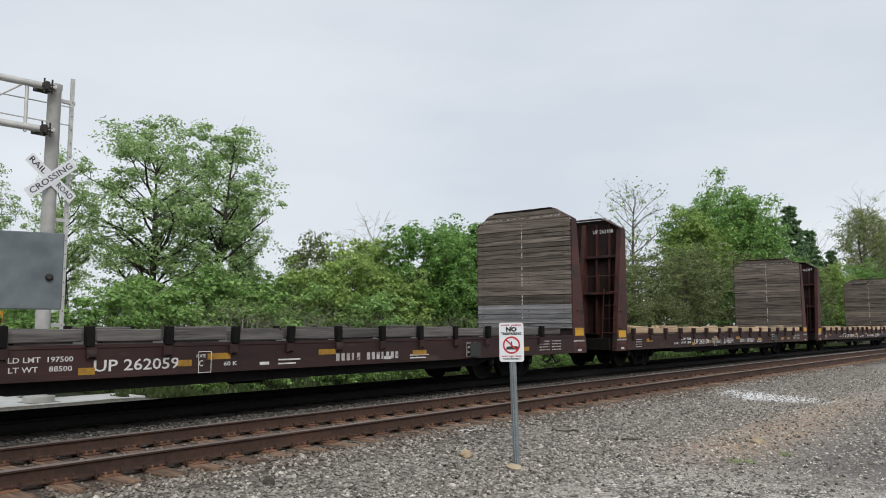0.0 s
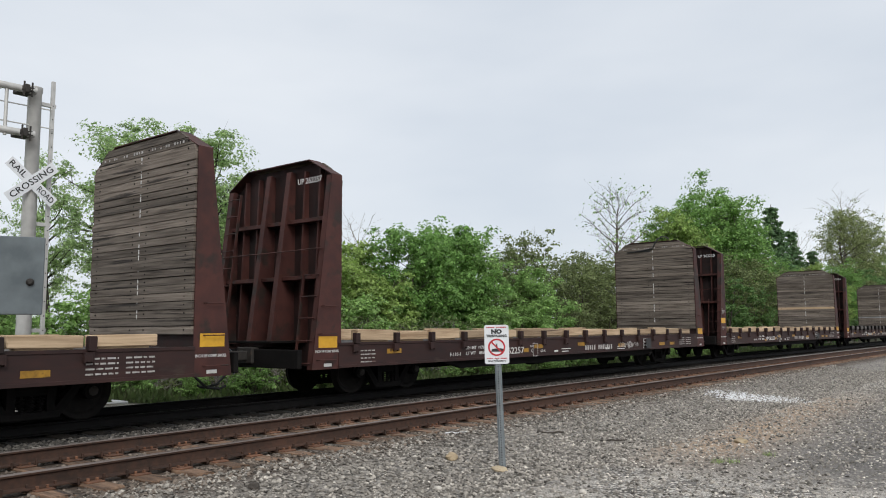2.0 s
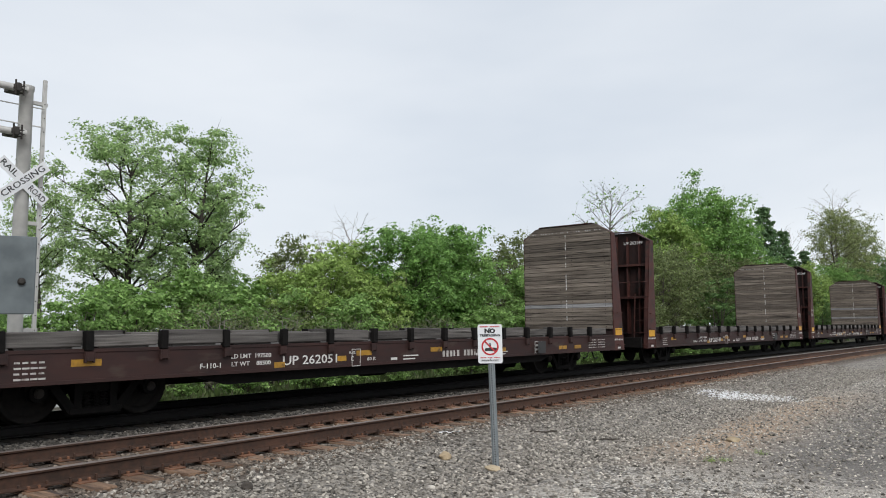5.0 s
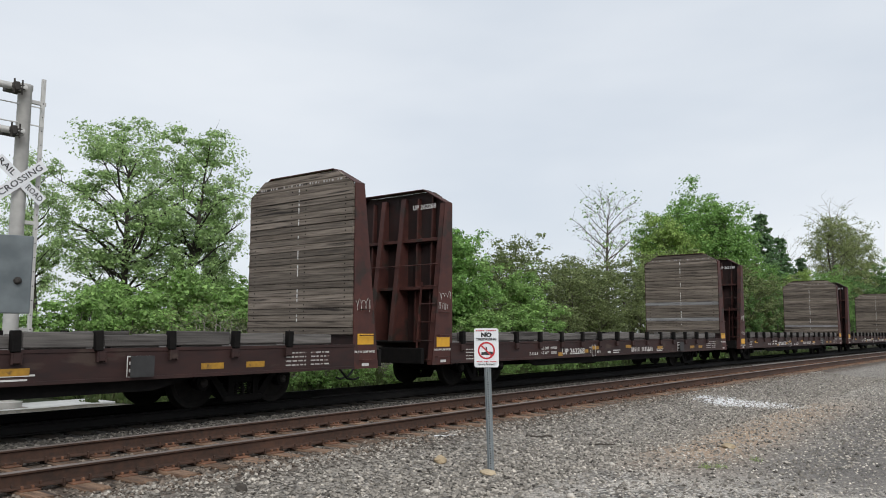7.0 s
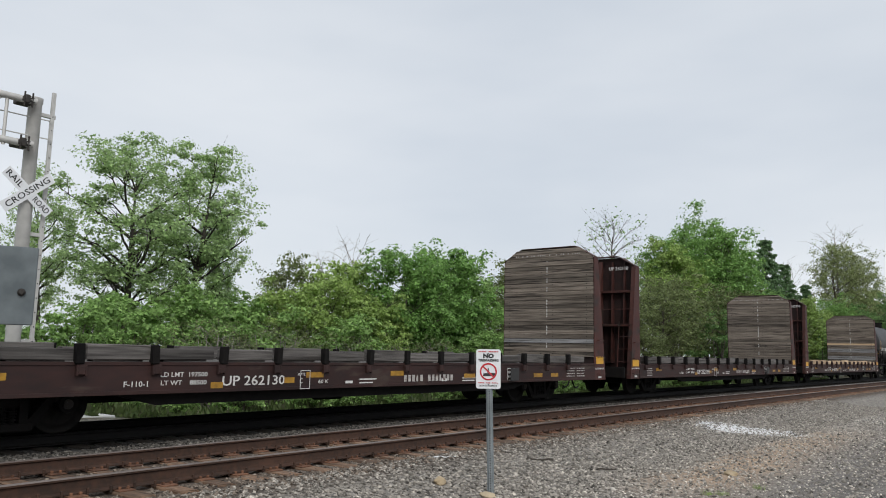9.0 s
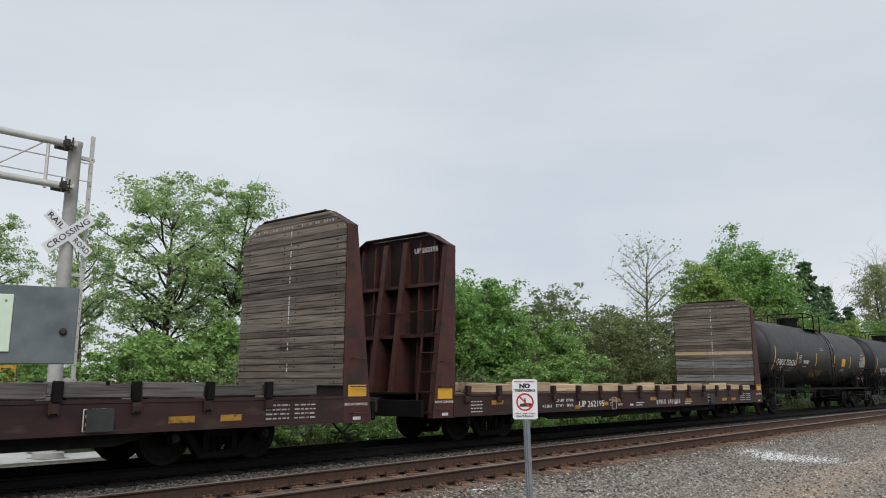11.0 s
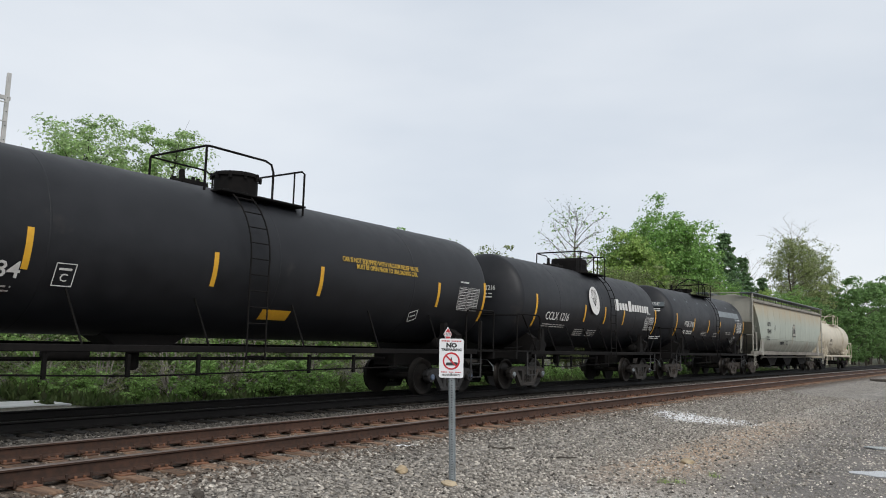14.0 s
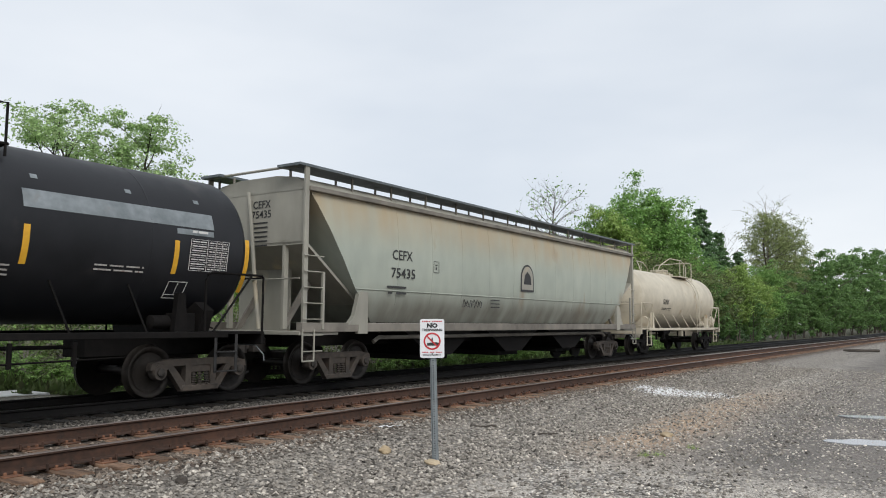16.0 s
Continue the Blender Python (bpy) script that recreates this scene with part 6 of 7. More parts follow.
# ---- trees and brush beyond the line ----
def grow(seed, height, radius, bole, limbs, stems=1, lean=0.0, twigs=5, conifer=False, open_=0.45, stout=1.0):
    """Tapered trunk, limbs that fill a lumpy rounded crown, and the points where leaves sit."""
    r = random.Random(seed)
    s, tips = Shape(), []
    spines = []
    for st in range(stems):
        a0 = r.uniform(0, 6.28) + st * 2.1
        off = 0.0 if stems == 1 else r.uniform(0.12, 0.4) * radius
        foot = 0.3 * off
        h = height * (0.97 if conifer else r.uniform(0.7, 0.82))
        bend = [r.uniform(-1, 1) for _ in range(4)]

        def spine(f, a0=a0, off=off, foot=foot, h=h, bend=bend):
            o = foot + (off - foot) * f
            return Vector((o * math.cos(a0) + lean * f + 0.04 * h * f * bend[0] * math.sin(3 * f + bend[1]), o * math.sin(a0) + 0.04 * h * f * bend[2] * math.sin(2.6 * f + bend[3]), h * f))
        rad = 0.017 * height if stems == 1 else 0.011 * height
        fs = [i / 7 for i in range(8)]
        s.tube([spine(f) for f in fs], [rad * (1 - 0.92 * f) + 0.006 for f in fs], 6)
        spines.append((spine, h, rad))
    mid, half = height * (1 + bole) / 2, height * (1 - bole) / 2
    for i in range(limbs):
        spine, h, rad = spines[i % stems]
        if conifer:
            f = bole + (0.97 - bole) * (i + r.random()) / limbs
            p = spine(f)
            az = i * 2.4
            ln = radius * (1.02 - f) * r.uniform(0.8, 1.1)
            tgt = p + Vector((math.cos(az) * ln, math.sin(az) * ln, -0.15 * ln))
        else:
            zz = 1 - 2 * (i + 0.5) / limbs
            az = i * 2.39996 + r.uniform(-0.35, 0.35)
            ring = math.sqrt(max(0.0, 1 - zz * zz))
            rho = r.uniform(open_, 1.0) ** 0.6 * (0.86 + 0.28 * noise.noise((math.cos(az) * 1.4 + seed, math.sin(az) * 1.4, zz * 1.6)))
            if zz < -0.4:
                rho *= 0.9
            tgt = Vector((lean * 0.8 + math.cos(az) * ring * radius * rho, math.sin(az) * ring * radius * rho, mid + half * zz * rho))
            out = math.hypot(tgt.x, tgt.y)
            f = min(0.95, max(bole * 0.55 + 0.04, (tgt.z - r.uniform(0.5, 0.95) * out) / h))
            p = spine(f)
        ln = (tgt - p).length
        side = Vector((r.uniform(-1, 1), r.uniform(-1, 1), r.uniform(-0.2, 0.9))) * 0.12 * ln
        pts = [p, p.lerp(tgt, 0.35) + side * 0.8 - Vector((0, 0, 0.04 * ln)), p.lerp(tgt, 0.7) + side * 0.7, tgt]
        rb = min(rad * 0.5, 0.012 * ln + 0.012) * (1.15 - 0.7 * f) * stout
        s.tube(pts, [rb, rb * 0.7, rb * 0.45, 0.005], 4)
        reach = (0.34 * ln + 0.1 * radius) if conifer else (0.2 * radius + 0.12 * half)
        for k in range(twigs * 3):
            u = r.uniform(0.35, 1.0)
            q = p.lerp(tgt, u) + side * 0.6 * math.sin(u * 3.14)
            d = Vector((r.uniform(-1, 1), r.uniform(-1, 1), r.uniform(-0.5, 0.8) if not conifer else r.uniform(-0.3, 0.2))).normalized()
            d = (d + (tgt - p).normalized() * 0.7).normalized()
            tl = reach * r.uniform(0.5, 1.15)
            e = q + d * tl
            if k % 2 == 0:
                s.tube([q, e], [0.2 * rb + 0.003, 0.002], 3)
            tips += [(q.lerp(e, 0.5), tl * 0.4), (e, tl * 0.45)]
    return s, tips


def foliage(tips, count, size, seed, pull=1.0):
    """Pointed leaves set in clumps round the twig ends, turned outwards and up, as one mesh."""
    g = np.random.default_rng(seed)
    P = np.array([tuple(p) for p, _ in tips])
    W = np.array([w for _, w in tips])
    some = g.permutation(len(P))[:max(1, int(len(P) * 0.42))]
    P, W = P[some], W[some] * g.uniform(0.8, 1.5, len(some))
    pick = g.integers(0, len(P), count)
    d = g.normal(0, 1, (count, 3))
    d[:, 2] = np.where(g.random(count) < 0.7, np.abs(d[:, 2]), d[:, 2])
    d /= np.linalg.norm(d, axis=1, keepdims=True)
    out = (g.random(count) ** 0.45)[:, None] * np.maximum(W[pick], 0.1)[:, None] * pull
    c = P[pick] + d * out * np.array([1.0, 1.0, 0.72])
    keep = c[:, 2] > 0.04
    c, d = c[keep], d[keep]
    n = len(c)
    nrm = d * 0.75 + np.array([0, 0, 0.45]) + g.normal(0, 0.42, (n, 3))
    nrm /= np.linalg.norm(nrm, axis=1, keepdims=True)
    u = np.cross(nrm, g.normal(0, 1, (n, 3))); u /= np.linalg.norm(u, axis=1, keepdims=True)
    v = np.cross(nrm, u)
    L = (size * g.uniform(0.6, 1.35, n))[:, None]
    V = np.stack([c - u * L * 0.45, c + u * L * 0.3 + v * L * 0.42, c + u * L * 0.3 - v * L * 0.42], 1).reshape(-1, 3)
    me = bpy.data.meshes.new("crown")
    me.vertices.add(3 * n)
    me.vertices.foreach_set("co", V.astype(np.float32).ravel())
    me.loops.add(3 * n); me.polygons.add(n)
    me.loops.foreach_set("vertex_index", np.arange(3 * n, dtype=np.int32))
    me.polygons.foreach_set("loop_start", np.arange(0, 3 * n, 3, dtype=np.int32))
    me.update()
    me.validate()
    return me


PROTO = {}


def tree(kind, x, beyond, height, wide=1.0, turn=0.0):
    """A tree of a kind, set on the ground; kinds are grown once and then copied."""
    label, cat, make = KINDS[kind]
    if kind not in PROTO:
        PROTO[kind] = make()
    h0, built = PROTO[kind][0], PROTO[kind][1]
    s = height / h0
    m = pose(x, rail_y(x) + beyond, ground_z(x, beyond) - 0.05, 0, 0, turn) @ Matrix.Diagonal((s * wide, s * wide, s, 1))
    t = base(cat, label, cat.replace("_", " "), "trees and brush beyond the line", m)
    for nm, me in built:
        part(nm, me, None, t)
    return t


def kind(label, cat, grow_args, count, size, leaf, bark="bark", pull=1.0):
    """A function that grows the meshes of one kind, and says how tall they came out."""
    def make():
        sh, tips = grow(**grow_args)
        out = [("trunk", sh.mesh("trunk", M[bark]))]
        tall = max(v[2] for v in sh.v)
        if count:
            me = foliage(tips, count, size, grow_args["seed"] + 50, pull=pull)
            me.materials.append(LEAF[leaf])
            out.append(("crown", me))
            zs = np.empty(len(me.vertices) * 3, dtype=np.float32)
            me.vertices.foreach_get("co", zs)
            tall = max(tall, float(np.quantile(zs[2::3], 0.998)))
        return tall, out
    return label, cat, make


KINDS = {
    "ash_a": kind("tall young tree with airy spring leaves and open gaps", "tree", dict(seed=11, height=9.0, radius=2.5, bole=0.2, limbs=30, stems=1, twigs=4, stout=2.2), 23000, 0.098, "ash", "bark_dark", 1.0),
    "ash_b": kind("tall leaning tree with airy spring leaves", "tree", dict(seed=23, height=9.0, radius=2.0, bole=0.24, limbs=24, lean=0.5, twigs=4, stout=2.2), 17000, 0.098, "ash", "bark_dark", 1.0),
    "maple": kind("dense dark-green maple in full leaf", "tree", dict(seed=31, height=6.2, radius=2.4, bole=0.05, limbs=48, stems=1, twigs=4), 26000, 0.14, "dark"),
    "maple_b": kind("dense rounded green maple in full leaf", "tree", dict(seed=37, height=6.5, radius=2.5, bole=0.04, limbs=40, stems=2, twigs=3), 16000, 0.155, "mid"),
    "sumac": kind("bright yellow-green bush of young leaves", "bush", dict(seed=41, height=4.2, radius=1.9, bole=0.02, limbs=36, stems=3, twigs=3), 12000, 0.125, "bright"),
    "brush": kind("dense green roadside bush", "bush", dict(seed=53, height=3.2, radius=1.8, bole=0.0, limbs=34, stems=4, twigs=3), 10000, 0.112, "mid"),
    "brush_b": kind("low tangled green bush", "bush", dict(seed=59, height=2.3, radius=1.6, bole=0.0, limbs=24, stems=4, twigs=3), 4200, 0.13, "mid"),
    "twiggy": kind("pale twiggy bush only just in leaf", "bush", dict(seed=61, height=3.2, radius=2.2, bole=0.0, limbs=46, stems=7, twigs=4, open_=0.7), 2600, 0.09, "olive", "bark_pale"),
    "olive": kind("olive-green budding tree with thin crown", "tree", dict(seed=67, height=7.0, radius=2.4, bole=0.06, limbs=44, stems=2, twigs=4), 9500, 0.14, "olive"),
    "far": kind("full-leaved tree in the distant green edge of the wood", "tree", dict(seed=111, height=8.0, radius=3.6, bole=0.0, limbs=22, stems=2, twigs=3, stout=1.4), 13000, 0.2, "far", "bark", 0.85),
    "far_b": kind("bushy tree in the distant edge of the wood", "tree", dict(seed=117, height=7.0, radius=3.6, bole=0.0, limbs=20, stems=3, twigs=3, stout=1.4), 12000, 0.2, "far", "bark", 0.85),
    "bare": kind("nearly bare pale tree with few leaves", "tree", dict(seed=71, height=12.0, radius=2.9, bole=0.45, limbs=26, twigs=7, open_=0.55, stout=1.3), 520, 0.17, "mid", "bark", 0.8),
    "bare_thin": kind("slender bare grey tree without leaves", "tree", dict(seed=73, height=8.0, radius=1.8, bole=0.4, limbs=22, twigs=4, open_=0.7), 0, 0.1, "mid", "bark_pale"),
    "big": kind("broad full-leaved tree in fresh green", "tree", dict(seed=84, height=15.0, radius=5.2, bole=0.1, limbs=54, stems=2, twigs=4), 30000, 0.24, "fresh", "bark", 1.0),
    "big_b": kind("broad bright-green tree in young leaf", "tree", dict(seed=89, height=14.0, radius=4.6, bole=0.1, limbs=54, stems=2, twigs=4), 18000, 0.29, "bright"),
    "tall_olive": kind("tall budding olive-brown tree", "tree", dict(seed=97, height=19.0, radius=5.6, bole=0.16, limbs=60, stems=2, twigs=5, open_=0.6), 24000, 0.24, "olive_light", "bark"),
    "fir": kind("dark narrow spruce in a mixed wood", "tree", dict(seed=101, height=14.5, radius=3.8, bole=0.05, limbs=90, twigs=3, conifer=True), 15000, 0.32, "fir", pull=1.0),
}
PLANT = [
    # the airy trees beside the mast
    ("ash_a", 14.0, 16.0, 9.0, 1.08, 230), ("ash_b", 16.3, 16.4, 9.5, 1.05, -25), ("ash_b", 11.5, 16.4, 7.2, 0.75, 165), ("ash_b", 9.2, 17.2, 6.6, 1.0, 150),
    ("ash_b", 18.0, 17.0, 7.7, 0.6, 10), ("maple_b", 14.8, 18.0, 3.6, 1.2, 100), ("maple_b", 19.8, 18.0, 4.4, 1.2, 200), ("brush", 14.6, 14.6, 3.6, 1.2, 33), ("brush", 9.8, 18.0, 2.9, 1.2, 300),
    # brush along the fence line
    ("brush", 8.6, 13.5, 2.6, 1.1, 10), ("brush", 10.6, 13.0, 3.0, 1.1, 80), ("brush", 12.6, 13.6, 3.4, 1.1, 200), ("maple_b", 15.4, 14.4, 4.2, 0.9, 300),
    ("twiggy", 14.2, 11.4, 2.9, 1.1, 30), ("twiggy", 16.8, 11.8, 3.0, 1.2, 160), ("twiggy", 12.0, 11.6, 2.2, 1.1, 250), ("brush", 16.8, 13.4, 3.7, 1.1, 120),
    ("sumac", 18.9, 13.6, 4.2, 1.0, 10), ("sumac", 20.9, 14.2, 4.9, 1.0, 170), ("brush", 20.0, 12.0, 3.2, 1.1, 60), ("olive", 22.4, 17.5, 6.2, 0.8, 90), ("sumac", 22.6, 13.2, 4.3, 1.0, 280),
    ("bare_thin", 27.0, 18.5, 7.9, 1.0, 0), ("bare_thin", 24.6, 18.0, 6.6, 1.0, 130), ("sumac", 24.0, 16.0, 5.8, 0.9, 50),
    ("maple", 24.9, 13.4, 6.3, 1.0, 20), ("maple", 27.9, 13.6, 6.8, 1.0, 140), ("maple_b", 30.4, 14.4, 6.8, 1.0, 240), ("twiggy", 24.5, 11.2, 2.6, 1.0, 310), ("brush", 27.5, 11.4, 2.8, 1.1, 20),
    ("olive", 35.0, 14.2, 7.4, 1.0, 20), ("maple_b", 33.2, 13.0, 5.3, 1.0, 60), ("olive", 37.6, 12.6, 5.9, 1.05, 200), ("brush", 31.5, 11.2, 3.4, 1.2, 90), ("olive", 35.0, 11.3, 3.4, 1.1, 220),
    ("olive", 41.0, 12.8, 6.0, 1.15, 75), ("olive", 45.0, 13.2, 6.8, 1.15, 320), ("olive", 43.0, 15.0, 6.2, 1.1, 180), ("olive", 39.5, 11.4, 3.8, 1.2, 15), ("olive", 44.0, 11.4, 4.0, 1.2, 130),
    ("bare", 49.5, 16.0, 12.5, 1.0, 35), ("olive", 50.0, 12.8, 7.4, 1.1, 130), ("olive", 54.0, 13.4, 8.2, 1.1, 20),
    # the tall group along the curve
    ("big_b", 62.5, 16.8, 11.6, 0.8, 60), ("big", 68.5, 16.2, 15.5, 0.95, 0), ("big", 64.5, 17.6, 13.0, 0.9, 90), ("big", 71.0, 17.0, 13.4, 0.85, 200), ("big", 75.0, 16.2, 13.6, 0.75, 140), ("olive", 60.0, 12.6, 7.6, 1.2, 250), ("olive", 66.5, 12.4, 8.0, 1.2, 50),
    ("fir", 87.0, 16.6, 15.2, 0.95, 0), ("fir", 94.5, 16.8, 13.2, 1.0, 70), ("fir", 91.0, 14.2, 10.4, 1.0, 200), ("big", 83.0, 15.5, 9.4, 0.7, 220), ("olive", 75.0, 12.4, 7.4, 1.3, 0), ("big_b", 84.5, 12.6, 8.2, 0.9, 290),
    ("bare_thin", 97.0, 17.0, 14.0, 1.0, 40), ("tall_olive", 116.0, 15.4, 19.0, 0.85, 0), ("tall_olive", 126.0, 16.0, 17.5, 0.85, 120), ("bare_thin", 118.0, 16.5, 21.6, 0.9, 10), ("big", 98.0, 13.0, 9.6, 1.0, 100), ("big_b", 93.0, 12.4, 7.4, 0.9, 30),
    ("far", 108.0, 12.6, 9.0, 1.0, 200), ("far", 121.0, 13.0, 11.0, 1.0, 30), ("far", 134.0, 13.0, 12.2, 1.0, 310), ("far", 146.0, 13.5, 14.8, 1.0, 170), ("far_b", 163.0, 13.5, 15.4, 1.0, 80),
    ("far", 180.0, 13.5, 17.0, 1.0, 20), ("far", 205.0, 13.0, 20.0, 1.0, 260), ("far", 232.0, 13.0, 22.0, 1.0, 140), ("far_b", 262.0, 12.0, 23.0, 1.0, 0), ("far", 300.0, 11.0, 25.0, 1.0, 200), ("far", 345.0, 9.0, 27.0, 1.0, 90),
    # deeper rows, seen between the others
    ("olive", 17.0, 22.0, 3.4, 1.3, 0), ("maple_b", 22.0, 22.0, 4.4, 1.2, 130), ("maple_b", 12.5, 22.5, 2.8, 1.4, 40), ("brush", 8.2, 22.0, 2.2, 1.4, 90), ("maple_b", 34.0, 19.5, 6.0, 1.2, 260),
    ("olive", 42.0, 20.0, 6.8, 1.2, 10), ("olive", 52.0, 20.0, 8.0, 1.2, 100), ("brush", 6.5, 17.5, 2.4, 1.3, 200), ("brush", 4.2, 15.6, 2.2, 1.2, 20),
    ("twiggy", 19.2, 11.2, 2.6, 1.1, 200), ("twiggy", 10.2, 11.0, 1.9, 1.1, 20), ("twiggy", 21.8, 11.0, 2.4, 1.0, 75),
]
# low growth at the foot of the brush, and a closed edge along the far curve
edge = random.Random(14)
for i in range(30):
    PLANT.append((edge.choice(("brush", "brush_b", "brush_b", "brush_b")), 8.0 + i * 1.55 + edge.uniform(-0.4, 0.4), edge.uniform(9.4, 10.6), edge.uniform(0.7, 1.4), edge.uniform(0.9, 1.3), edge.uniform(0, 360)))
for i in range(30):
    x = 54 + i * 5.6 + i * i * 0.1
    PLANT.append((edge.choice(("far", "far_b", "far_b")), x + edge.uniform(-2, 2), edge.uniform(10.8, 12.4), edge.uniform(2.4, 5.4) * (1 + i * 0.045), edge.uniform(0.7, 1.1), edge.uniform(0, 360)))
for spec in PLANT:
    tree(*spec)


# weeds and low growth at the foot of the brush
def weeds():
    g = np.random.default_rng(8)
    n = 20000
    x = 8.9 + 69 * g.random(n) ** 1.4
    b = 8.3 + 4.2 * g.random(n) ** 1.2
    lump = np.array([noise.noise((p * 0.8, q * 0.8, 3)) for p, q in zip(x, b)])
    keep = lump > -0.25
    x, b, lump = x[keep], b[keep], lump[keep]
    n = len(x)
    z = np.array([ground_z(p, q) for p, q in zip(x, b)])
    hgt = (0.16 + 0.4 * np.clip(lump + 0.3, 0, 1)) * g.uniform(0.4, 1.3, n) * (0.45 + 0.55 * np.clip((b - 8.3) / 1.6, 0, 1))
    y = np.array([rail_y(p) for p in x]) + b
    a = g.uniform(0, 6.28, n)
    w = g.uniform(0.025, 0.075, n)
    lean = g.normal(0, 0.35, (n, 2)) * hgt[:, None]
    c = np.stack([x, y, z], 1)
    u = np.stack([np.cos(a) * w, np.sin(a) * w, 0 * a], 1)
    top = c + np.stack([lean[:, 0], lean[:, 1], hgt], 1)
    midp = c * 0.45 + top * 0.55
    V = np.stack([c - u * 0.3, midp + u, top, midp - u], 1).reshape(-1, 3)
    me = bpy.data.meshes.new("weeds")
    me.vertices.add(4 * n); me.vertices.foreach_set("co", V.astype(np.float32).ravel())
    me.loops.add(4 * n); me.polygons.add(n)
    me.loops.foreach_set("vertex_index", np.arange(4 * n, dtype=np.int32))
    me.polygons.foreach_set("loop_start", np.arange(0, 4 * n, 4, dtype=np.int32))
    me.update(); me.validate()
    me.materials.append(LEAF["weed"])
    tagged(new("weeds", me), "rank green weeds along the far side of the line", "weeds", kind="stuff")


weeds()


# ---- the sign by the track ----
def no_trespassing():
    x, y = 8.1, 5.38
    z = ground_z(x, y - rail_y(x))
    yaw = -math.degrees(math.atan2(x, y)) - 4
    s = base("warning_sign", "white no-trespassing sign on a perforated steel post", "sign", m=pose(x, y, z - 0.02, 0, 0, yaw))
    # post: folded hat section, leaning a little
    post = Shape()
    outline = [(-0.042, 0.012), (-0.03, 0.012), (-0.02, -0.014), (0.02, -0.014), (0.03, 0.012), (0.042, 0.012), (0.042, 0.016), (0.026, 0.016), (0.016, -0.009), (-0.016, -0.009), (-0.026, 0.016), (-0.042, 0.016)]
    post.prism(outline, "z", -0.3, 1.78)
    p = part("post", post, "galv", s, at=pose(0.02, 0, 0, 0, -1.7, 0))
    for k in range(44):
        part("bolt_hole", cached("hole", lambda: Shape().lathe([(0, 0.0065), (-0.0015, 0.0065)], "y", (0, -0.0145, 0), 8).mesh("bolt_hole", M["car_dark"])), None, p, at=pose(0, 0, 0.06 + k * 0.03))
    w, h, rr = 0.153, 0.243, 0.028
    out = []
    for cx, cz, a0 in ((w - rr, h - rr, 0), (-w + rr, h - rr, 90), (-w + rr, -h + rr, 180), (w - rr, -h + rr, 270)):
        out += [(cx + rr * math.cos(radians(a0 + k * 22.5)), cz + rr * math.sin(radians(a0 + k * 22.5))) for k in range(5)]
    face = part("panel", Shape().prism(out, "y", -0.003, 0.0), "sign_white", s, at=pose(-0.03, -0.018, 1.535, 0, -0.6, 0))
    f = lambda a, b: side_face(a, -0.005, b)
    lettering("NO", 0.052, "stencil_black", face, f(0, 0.158), 0.135, bold=0.09)
    lettering("TRESPASSING", 0.03, "stencil_black", face, f(0, 0.105), 0.255, bold=0.05)
    bars([(i * 0.021, i * 0.021 + 0.015, 0, 0.014) for i in range(12) if i != 5], "sign_red", face, f(-0.125, 0.213))
    bars([(i * 0.019, i * 0.019 + 0.014, 0, 0.012) for i in range(13) if i not in (4, 8)], "sign_red", face, f(-0.123, -0.172))
    lettering("PRIVATE PROPERTY", 0.021, "stencil_black", face, f(0, -0.208), 0.22)
    ring = Shape()
    k = 36
    for i in range(k):
        a, b = 2 * math.pi * i / k, 2 * math.pi * (i + 1) / k
        ring.prism([(0.088 * math.cos(a), 0.088 * math.sin(a)), (0.108 * math.cos(a), 0.108 * math.sin(a)), (0.108 * math.cos(b), 0.108 * math.sin(b)), (0.088 * math.cos(b), 0.088 * math.sin(b))], "y", -0.0065, -0.003)
    part("prohibition_ring", ring, "sign_red", face, "red prohibition ring", pose(0, 0, -0.035))
    part("slash", Shape().prism([(-0.073, 0.06), (-0.06, 0.073), (0.073, -0.06), (0.06, -0.073)], "y", -0.0075, -0.0066), "sign_red", face, "", pose(0, 0, -0.035))
    pic = Shape().prism([(-0.07, -0.055), (0.078, -0.055), (0.085, -0.02), (0.05, -0.012), (-0.06, -0.02)], "y", -0.0062, -0.003)
    pic.prism([(-0.012, -0.012), (0.012, -0.012), (0.007, 0.045), (-0.007, 0.045)], "y", -0.0062, -0.003)
    part("pictogram", pic, "stencil_black", face, "plain dark pictogram", pose(0, 0, -0.035))
    for zz in (0.19, -0.19):
        part("bolt", Shape().lathe([(0, 0.009), (-0.006, 0.008)], "y", (0, 0, 0), 8), "galv", face, at=pose(0, -0.003, zz))


no_trespassing()


